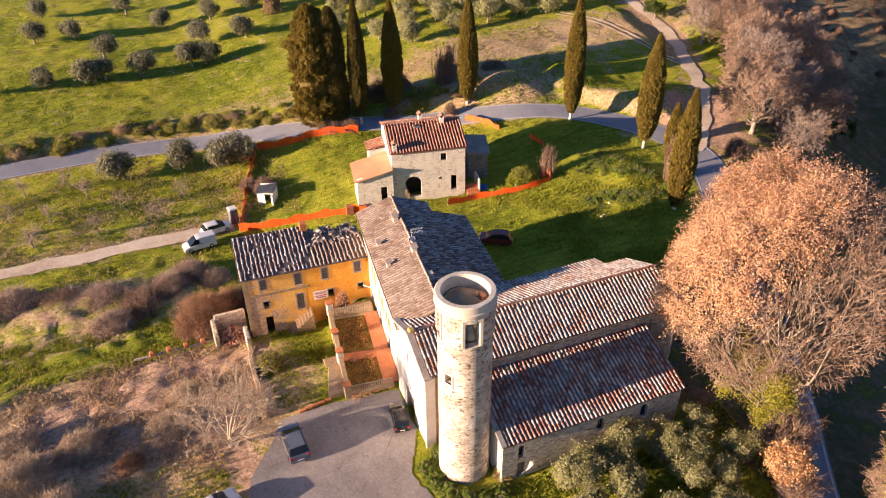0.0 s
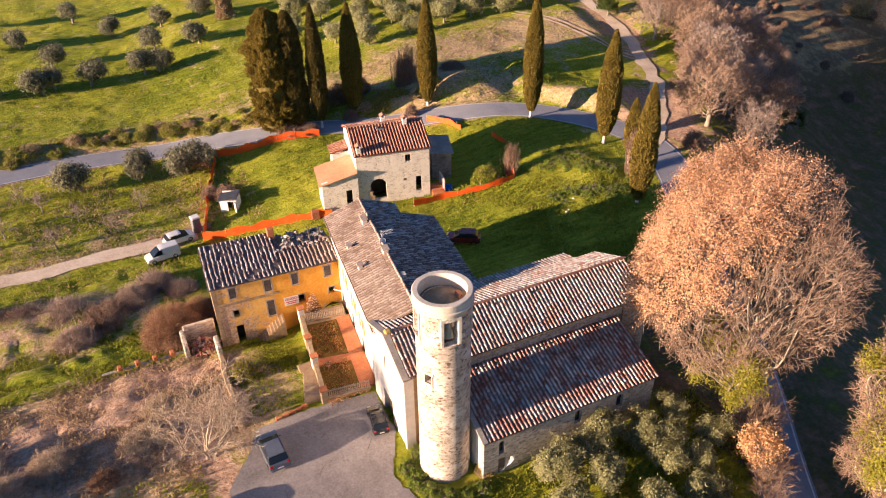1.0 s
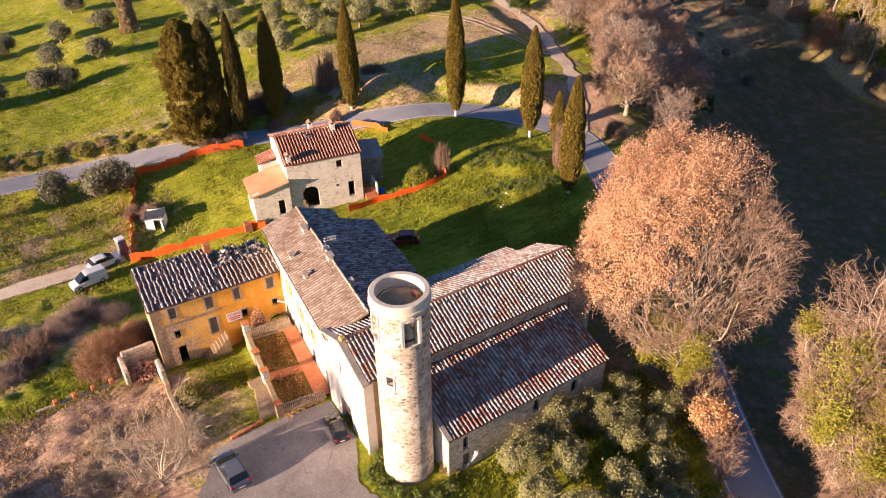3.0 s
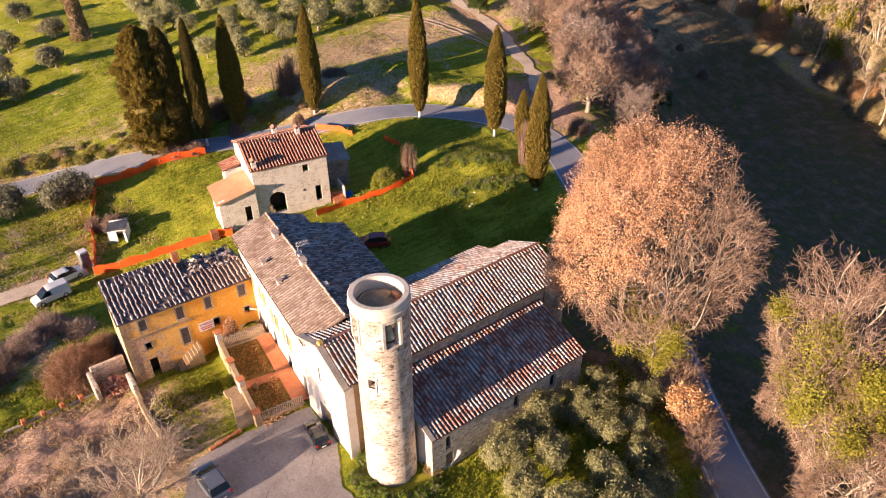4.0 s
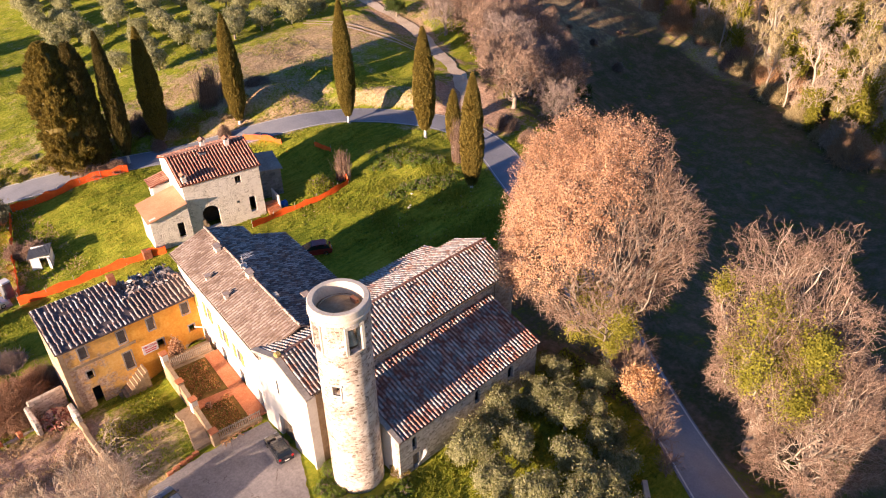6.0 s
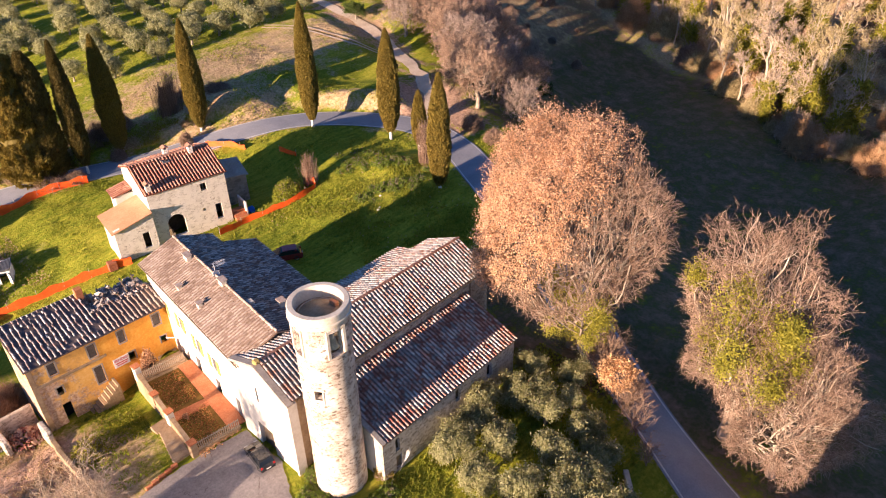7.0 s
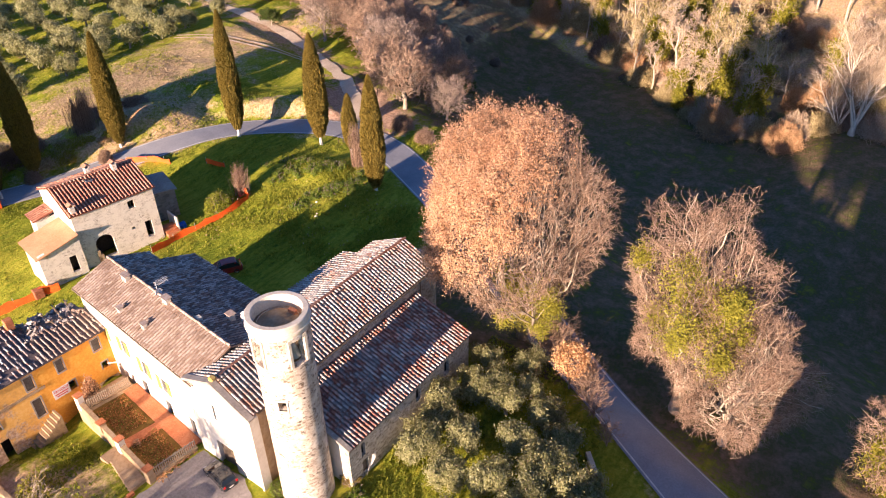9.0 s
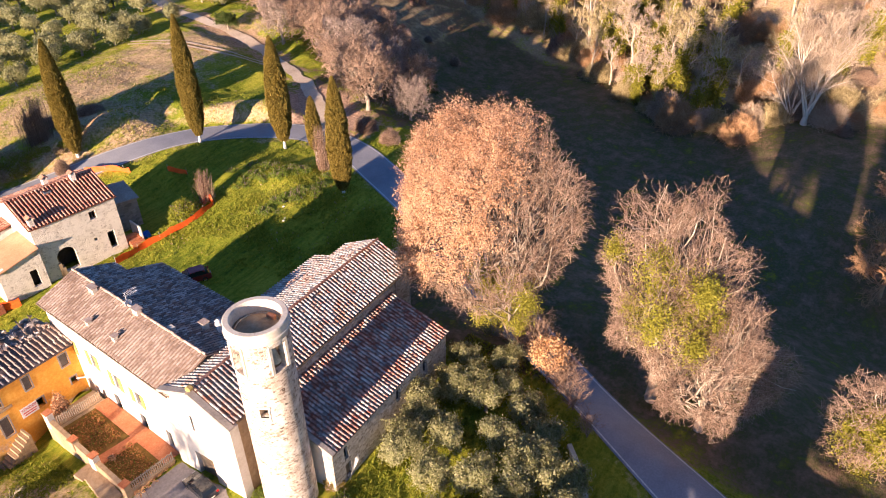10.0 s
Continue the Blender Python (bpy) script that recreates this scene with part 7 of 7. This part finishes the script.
for k in range(330):
    x, y = rng.uniform(134, 232), rng.uniform(-78, 34)
    if x > 137 + 0.12 * abs(y + 15) and noise.noise((x * 0.07, y * 0.07, 4.0)) > -0.18:
        scrub(x, y, k, rng.uniform(0.7, 1.5))
for k, (x, y, h) in enumerate(((79, -41.5, 0.95), (87, -40.4, 0.8), (97, -41.5, 1.0), (92, -45, 0.9))):
    tree("rusty_thicket_tree", "rust-brown bare tree standing in the valley meadow", x, y, stand[k % 3], M_RUSTTWIG, M_RUSTTWIG, 0.022, turn=50 * k, scale=h, group="rusty trees in the valley")
small = grow(901, 1.2, 0.12, [(6, 2.0, 46, 0.3, 0.08, 4), (6, 1.1, 42, 0.25, 0.05, 3), (6, 0.6, 40, 0.2, 0.03, 2)], 0.2)
keep = None
for k, (x, y) in enumerate(((-37.3, 72.1), (-31.1, 72.2), (-24.0, 63.0), (-15.7, 62.7), (-33.4, 62.3), (-27.1, 56.9), (-35.3, 56.6), (-38.7, 64.9), (-20.1, 57.1), (-28.6, 68.0), (-43, 60), (-45, 70))):
    if keep is None:
        keep = tree("orchard_tree", "small pruned leafless orchard tree in the grass", x, y, small, M_BARK, M_TWIGGREY, 0.016, group="orchard trees by the track")
    else:
        copy_thing(keep, pose(x, y, float(ground(x, y)) - 0.1, 0, 0, 77 * k))
yardtree = grow(951, 1.6, 0.2, [(9, 6.2, 34, 0.15, 0.05, 6), (7, 3.2, 36, 0.2, 0.04, 4), (6, 1.7, 38, 0.2, 0.02, 3), (4, 0.8, 36, 0.15, 0.02, 2)], 0.12)
tree("yard_tree", "many-stemmed leafless tree with pale branches at the yard edge", -15.4, 6.4, yardtree, M_LIMB, M_TWIGPALE, 0.013, sink=0.1)
tree("fallen_brushwood", "pale bare branches sprawling over the rough ground", -12.9, 8.4, yardtree, M_LIMB, M_TWIGPALE, 0.013, sink=0.3, turn=140, scale=0.5)
tree("yard_tree", "leafless scrubby tree with straw-coloured twigs on the slope", -34.0, 8.0, yardtree, M_LIMB, M_TWIGPALE, 0.013, turn=70, scale=0.62)


# turf tufts
def tufts(name, label, areas, mat, seed, tall):
    rng = np.random.default_rng(seed)
    spots = np.vstack([np.column_stack([rng.uniform(x0, x1, n), rng.uniform(y0, y1, n)]) for x0, x1, y0, y1, n in areas])
    x, y = spots.T
    ok = (gap_to(ROAD[::2], x, y) > 3.1) & (gap_to(TRACK[::2], x, y) > 1.6)
    for bx0, bx1, by0, by1 in ((-16, 0, -13, 8.4), (-0.5, 24, -6, 11), (0, 14, 6, 27), (-11.5, 2, 22, 29), (-5, 1.5, 7.5, 21), (6, 25, 43, 55), (-6.4, -4.2, 8, 14)):
        ok &= ~((x > bx0) & (x < bx1) & (y > by0) & (y < by1))
    patch = np.array([noise.noise((a * 0.22, b * 0.22, seed)) for a, b in spots])
    ok &= patch + rng.normal(0, 0.25, len(x)) > -0.05
    x, y = x[ok], y[ok]
    n = len(x)
    z = ground(x, y) + 0.02
    h = tall * rng.uniform(0.5, 1.5, n)
    pts, k = [], 3
    for j in range(k):
        a = rng.uniform(0, 2 * math.pi, n)
        w = 0.5 * h
        dx, dy = np.cos(a) * w, np.sin(a) * w
        lean = rng.normal(0, 0.45, (n, 2)) * h[:, None]
        pts.append(np.stack([np.column_stack([x - dx * 0.5, y - dy * 0.5, z]), np.column_stack([x + dx * 0.5, y + dy * 0.5, z]), np.column_stack([x + lean[:, 0], y + lean[:, 1], z + h])], 1))
    p = np.concatenate(pts).reshape(-1, 3)
    tagged(fast_mesh(name, p, np.arange(len(p)).reshape(-1, 3), mat), label, "grass", kind="stuff")


tufts("grass", "short green winter grass tufts", ((-45, 60, 24, 72, 36000), (-45, 60, 84, 130, 24000), (5, 26, -20, -5, 9000), (-45, -12, 23, 35, 16000), (-45, -16, -6, 6, 8000), (-11, -4, 9, 22, 5000), (24, 45, 10, 40, 18000), (-4, 6, -12, 0, 7000)), M_GRASS, 5, 0.22)
tufts("dry_grass", "dry straw-coloured grass tufts", ((-48, -12, 0, 48, 12000), (-38, -12, 5, 24, 12000), (-45, 0, 50, 74, 12000), (-45, 60, 72, 92, 12000), (24, 45, 14, 42, 500)), M_STRAW, 6, 0.2)


rng = np.random.default_rng(15)
n = 1500
lx, ly = rng.uniform(-4.4, -0.5, n), 8.25 + rng.normal(0, 0.32, n)
tagged(fast_mesh("leaf_litter", *cards(np.column_stack([lx, ly, np.full(n, 0.12) + rng.uniform(0, 0.1, n)]), 0.13, 16), M_GOLD), "fallen orange-brown leaves along the terrace railing", "leaf litter", kind="stuff")


def bed_growth(name, label, mat, n, size, seed, x_of):
    """Sparse growth or litter on the garden beds."""
    rng = np.random.default_rng(seed)
    v = rng.uniform(0.02, 0.98, n)
    v = v[(v < 0.40) | (v > 0.53)]
    y = 8.5 + 10.0 * v
    x = -4.2 + 1.25 * v + rng.uniform(0, 1, len(v)) ** x_of * 2.7
    tagged(fast_mesh(name, *cards(np.column_stack([x, y, 0.27 + rng.uniform(0, 0.08, len(v))]), size, seed, 1.0), mat), label, "plants", kind="stuff")


M_RUSTLITTER = leaf("rusty_leaf_litter", (0.26, 0.10, 0.03), (0.38, 0.16, 0.05), (0.50, 0.25, 0.09), 0.2)
bed_growth("bed_grass", "short dull grass on the garden beds", M_SHRUBGREEN, 500, 0.07, 61, 1.0)
bed_growth("bed_litter", "orange-brown leaves lying on the garden beds", M_RUSTLITTER, 1900, 0.09, 62, 0.8)


# ---- nets, sheds, vehicles ----
def net_fence(points, height, label, seed):
    line = curve_through(points, 0.5)
    rng = np.random.default_rng(seed)
    t = thing("safety_net", label, "net fence")
    n = len(line)
    base = ground(line[:, 0], line[:, 1])
    sag = height * (0.86 + 0.12 * np.sin(np.arange(n) * 0.9) + rng.normal(0, 0.03, n))
    sway = np.cumsum(rng.normal(0, 0.03, n))
    sway = sway - np.linspace(0, sway[-1], n)
    way = np.gradient(line, axis=0)
    way = way / np.linalg.norm(way, axis=1)[:, None]
    side = np.stack([-way[:, 1], way[:, 0]], 1)
    rows = []
    for j, f in enumerate(np.linspace(0, 1, 5)):
        off = sway * f + 0.07 * np.sin(np.arange(n) * 1.3 + j * 1.9)
        p = line + side * off[:, None]
        rows.append(np.column_stack([p, base + 0.05 + sag * f]))
    front = np.stack(rows, 1).reshape(-1, 3)
    back = front + np.repeat(np.column_stack([side, np.zeros(n)]), 5, axis=0) * 0.02
    i = (np.arange(n - 1)[:, None] * 5 + np.arange(4)[None]).ravel()
    f1 = np.stack([i, i + 5, i + 6, i + 1], 1)
    net = fast_mesh("net", np.vstack([front, back]), np.vstack([f1, f1[:, ::-1] + n * 5]), M_NET, t)
    for k in range(0, n, 6):
        x, y = line[k]
        place(part("stake", lathe([(0.03, -0.2), (0.03, height + 0.2)], 6), M_NETPOST, t), pose(x + side[k, 0] * 0.06, y + side[k, 1] * 0.06, float(base[k]), rng.normal(0, 3), rng.normal(0, 3)))


net_fence([(-9.0, 49.6), (-5, 48.2), (-1.0, 46.9), (1.2, 46.2), (5.5, 44.6), (7.6, 43.7)], 1.35, "bright orange plastic safety net strung on stakes", 1)
net_fence([(-8.6, 50.6), (-7.6, 54.4), (-6.5, 58.9), (-4.8, 65.1), (-3.0, 70.9)], 1.2, "sagging orange safety net along the meadow edge", 2)
net_fence([(-2.6, 71.6), (2.1, 70.2), (6.9, 70.0), (9.8, 69.2), (13.5, 68.0)], 1.35, "faded orange safety net beside the road", 3)
net_fence([(18.2, 40.4), (22.5, 40.3), (26.0, 39.4), (29.9, 38.6), (32.9, 38.6)], 1.05, "orange safety net below the stone house", 4)
net_fence([(32.9, 38.6), (33.6, 40.6)], 1.2, "end of orange net turned uphill", 5)
net_fence([(30.4, 63.0), (32.4, 60.0), (33.4, 56.4)], 1.0, "bright orange net behind the stone house", 6)
net_fence([(36.4, 51.8), (37.2, 48.6)], 0.9, "orange net lying in the shaded grass", 7)

shed = thing("tin_shed", "small white shed with a corrugated metal roof", "shed", pose(-5.4, 55.2, float(ground(-5.2, 56)), 0, 0, -25))
part("wall", wall_mesh((0, 0), (2.4, 0), -0.3, 1.9, 0.06, [(1.1, 2.0, 0.0, 1.75)]), M_LAMPWHITE, shed)
part("wall", wall_mesh((2.4, 0), (2.4, 2.2), -0.3, 1.9, 0.06), M_LAMPWHITE, shed)
part("wall", wall_mesh((2.4, 2.2), (0, 2.2), -0.3, 2.3, 0.06), M_LAMPWHITE, shed)
part("wall", wall_mesh((0, 2.2), (0, 0), -0.3, 1.9, 0.06), M_LAMPWHITE, shed)
corr = bmesh.new()
for k in range(16):
    box(corr, (-0.2 + 0.175 * k, -0.25, 1.95), (-0.2 + 0.175 * k + 0.1, 2.4, 2.02), 0.01, None)
place(part("roof", corr, M_TIN, shed, "grey corrugated sheet roof"), pose(0.3, 0, 0.05, 0, -9, 0))
place(part("roof_sheet", boxed((-0.2, -0.25, 1.9), (2.6, 2.4, 1.95), 0.01), M_TIN, shed), pose(0.3, 0, 0.05, 0, -9, 0))
place(part("door", boxed((0, 0, 0), (0.9, 0.05, 1.7), 0.01), M_LAMPWHITE, shed, "open white door"), pose(2.0, -0.02, 0, 0, 0, -60))
wc = thing("portable_toilet", "grey portable toilet cabin with a white roof", "portable toilet", pose(-9.3, 52.6, float(ground(-9.3, 52.6)), 0, 0, 12))
part("cabin", boxed((-0.55, -0.55, 0), (0.55, 0.55, 2.1), 0.05), mottled("grey_cabin_plastic", (0.10, 0.11, 0.12), (0.16, 0.17, 0.18), (0.22, 0.23, 0.24), 1, 6, 0.5), wc)
part("roof", boxed((-0.6, -0.6, 2.1), (0.6, 0.6, 2.35), 0.1), M_LAMPWHITE, wc, "white domed roof")
part("door", boxed((-0.4, -0.6, 0.1), (0.4, -0.56, 1.95), 0.02), M_TIN, wc)


def paint(name, colour, rough=0.25):
    m, nt, bsdf, co = material(name, rough)
    dust = noise_of(nt, co, 3.0, 4)
    c2 = tuple(min(1, v * 0.85 + 0.05) for v in colour)
    nt.links.new(mix(nt, ramp(nt, ((0.4, (0, 0, 0)), (0.8, (0.6, 0.6, 0.6))), dust), colour, c2), bsdf.inputs["Base Color"])
    bsdf.inputs["Coat Weight"].default_value = 0.5
    bsdf.inputs["Specular IOR Level"].default_value = 0.5
    return m


P_WHITE, P_DARK, P_BLACK = paint("white_car_paint", (0.78, 0.78, 0.76)), paint("blue_grey_paint", (0.115, 0.135, 0.18)), paint("black_car_paint", (0.02, 0.022, 0.026))


def side_loft(outline, width, inset_at, inset):
    """A body from its side outline (y, z); points above inset_at are drawn in to narrow the top."""
    bm = bmesh.new()
    rows = []
    for s in (-1, 1):
        row = []
        for y, z in outline:
            f = max(0.0, min(1.0, (z - inset_at) / 0.6))
            row.append(bm.verts.new((s * (width / 2 - inset * f), y, z)))
        rows.append(row)
    n = len(outline)
    for k in range(n):
        j = (k + 1) % n
        bm.faces.new((rows[0][k], rows[0][j], rows[1][j], rows[1][k]))
    bm.faces.new(rows[0])
    bm.faces.new(list(reversed(rows[1])))
    bmesh.ops.recalc_face_normals(bm, faces=bm.faces)
    bmesh.ops.bevel(bm, geom=bm.edges[:], offset=0.05, segments=2, affect="EDGES")
    return bm


def vehicle(name, label, x, y, turn, mat, kind="car", group="", size=1.0):
    """Front towards +y."""
    L, W = (4.1, 1.74) if kind == "car" else (4.3, 1.78)
    t = thing(name, label, "van" if kind == "van" else "car", pose(x, y, float(ground(x, y)) + 0.06, 0, 0, turn) @ Matrix.Scale(size, 4), group)
    if kind == "car":
        low = [(-L / 2, 0.35), (-L / 2 + 0.05, 0.78), (-L / 2 + 0.25, 0.95), (0.55, 0.98), (1.25, 0.88), (1.9, 0.72), (L / 2, 0.5), (L / 2 - 0.03, 0.26), (-L / 2 + 0.1, 0.22)]
        cab = [(-L / 2 + 0.18, 0.93), (-L / 2 + 0.5, 1.36), (-0.9, 1.47), (0.05, 1.46), (0.4, 1.36), (1.2, 0.9)]
        roof = [(-1.5, 1.40), (-1.45, 1.47), (-0.9, 1.50), (0.05, 1.49), (0.25, 1.43), (0.2, 1.40)]
    else:
        low = [(-L / 2, 0.4), (-L / 2, 1.0), (0.9, 1.02), (1.45, 0.92), (2.0, 0.78), (L / 2, 0.5), (L / 2, 0.28), (-L / 2 + 0.1, 0.25)]
        cab = [(0.1, 1.0), (0.1, 1.72), (0.5, 1.68), (1.4, 0.98)]
        roof = [(-L / 2 + 0.02, 0.98), (-L / 2 + 0.06, 1.78), (-0.2, 1.84), (0.35, 1.80), (0.35, 1.66), (0.05, 1.66), (0.0, 0.98)]
    body = part("body", side_loft(low, W, 0.6, 0.05), mat, t)
    part("window_glass", side_loft(cab, W - 0.12, 0.95, 0.16), M_CARGLASS, t, "dark tinted glass")
    part("roof", side_loft(roof, W - 0.12 if kind == "van" else W - 0.4, 1.0, 0.1 if kind == "van" else 0.0), mat, t)
    for s in (-1, 1):
        if kind == "car":
            part("middle_pillar", boxed((s * (W / 2 - 0.2) - 0.03, -0.32, 0.95), (s * (W / 2 - 0.2) + 0.03, -0.22, 1.45), 0.01), mat, t)
            part("rear_pillar", boxed((s * (W / 2 - 0.185) - 0.04, -1.45, 0.95), (s * (W / 2 - 0.185) + 0.04, -1.2, 1.42), 0.02), mat, t)
        part("wing_mirror", boxed((s * (W / 2 + 0.07) - 0.09, 0.72, 0.9), (s * (W / 2 + 0.07) + 0.09, 0.85, 1.03), 0.03), mat, t)
        part("headlight", boxed((s * (W / 2 - 0.3) - 0.2, L / 2 - 0.25, 0.55), (s * (W / 2 - 0.3) + 0.2, L / 2 - 0.02, 0.7), 0.03), M_LAMPGLASS, t, "clear headlight")
        part("tail_light", boxed((s * (W / 2 - 0.16) - 0.12, -L / 2 - 0.01, 0.7), (s * (W / 2 - 0.16) + 0.12, -L / 2 + 0.1, 0.95), 0.02), M_TAIL, t, "red tail light")
        for yy in (-L / 2 + 0.75, L / 2 - 0.82):
            tyre = part("tyre", ring([(0.2, -0.1), (0.29, -0.1), (0.315, -0.06), (0.315, 0.06), (0.29, 0.1), (0.2, 0.1)], 20), M_TYRE, t)
            tyre.matrix_basis = pose(s * (W / 2 - 0.08), yy, 0.31, 0, 90, 0)
            part("rim", lathe([(0.2, -0.07), (0.2, 0.07), (0.05, 0.09)], 16), M_RIM, tyre)
    part("bumper", boxed((-W / 2 + 0.08, -L / 2 - 0.06, 0.3), (W / 2 - 0.08, -L / 2 + 0.1, 0.5), 0.04), mat if kind == "car" else M_TYRE, t)
    part("number_plate", boxed((-0.26, -L / 2 - 0.075, 0.52), (0.26, -L / 2 - 0.05, 0.63), 0.005), M_LAMPWHITE, t)
    return t


vehicle("parked_car", "dark grey-blue hatchback parked on the yard", -10.35, 4.3, 4, P_DARK)
vehicle("parked_car", "black small car parked close to the church front", -1.25, 3.7, -8, P_BLACK, size=0.78)
vehicle("parked_car", "white car parked at the yard's lower edge", -17.4, 0.1, -70, P_WHITE)
vehicle("parked_car", "white car parked at the end of the gravel track", -11.9, 51.2, -78, P_WHITE)
# Car form stands in for a half-hidden red tractor.
vehicle("parked_car", "dark red car form for a half-hidden red tractor in shade behind the farmhouse", 19.4, 27.9, 60, paint("dark_red_paint", (0.22, 0.02, 0.02)))
vehicle("delivery_van", "small white van parked on the grass by the track", -14.5, 48.0, 99, P_WHITE, "van")
marker = thing("road_marker_post", "white roadside marker post on the verge", "marker post", pose(-4.2, 83.4, float(ground(-4.2, 83.4))))
part("post", boxed((-0.06, -0.06, -0.2), (0.06, 0.06, 1.0), 0.01), M_LAMPWHITE, marker)
part("band", boxed((-0.065, -0.065, 0.7), (0.065, 0.065, 0.85), 0.0), M_TYRE, marker)
sheet = thing("white_sheet", "torn white plastic sheet hanging from the aisle doorway", "plastic sheet", pose(6.35, -5.72, 0))
ln = np.array([[(0.5 - 0.12 * j + 0.1 * math.sin(k * 1.2), -0.08 - 0.09 * math.sin(k * 0.9 + j), 1.9 - 0.33 * k - 0.06 * j) for j in range(4)] for k in range(6)]) - np.array([0.0, 0, 0])
for k in range(6):
    ln[k, :, 0] -= 0.16 * k * k * 0.22
pts = ln.reshape(-1, 3)
back_pts = pts + np.array([0, 0.03, 0])
i = (np.arange(5)[:, None] * 4 + np.arange(3)[None]).ravel()
f1 = np.stack([i, i + 4, i + 5, i + 1], 1)
fast_mesh("sheet", np.vstack([pts, back_pts]), np.vstack([f1, f1[:, ::-1] + 24]), M_LAMPWHITE, sheet)
for k, (x, y, s) in enumerate(((33.6, 26.6, 0.24), (34.2, 27.0, 0.16), (36.2, 29.0, 0.2), (6.0, 3, 0.1))[:3]):
    st_ = thing("pale_boulder", "pale boulder lying in the grass", "boulder", pose(x, y, float(ground(x, y))))
    bm = bmesh.new()
    bmesh.ops.create_icosphere(bm, subdivisions=2, radius=s)
    for v in bm.verts:
        v.co += v.normal * 0.25 * s * noise.noise(v.co * 4 + Vector((k, 0, 0)))
    part("stone", bm, M_WHITE, st_)
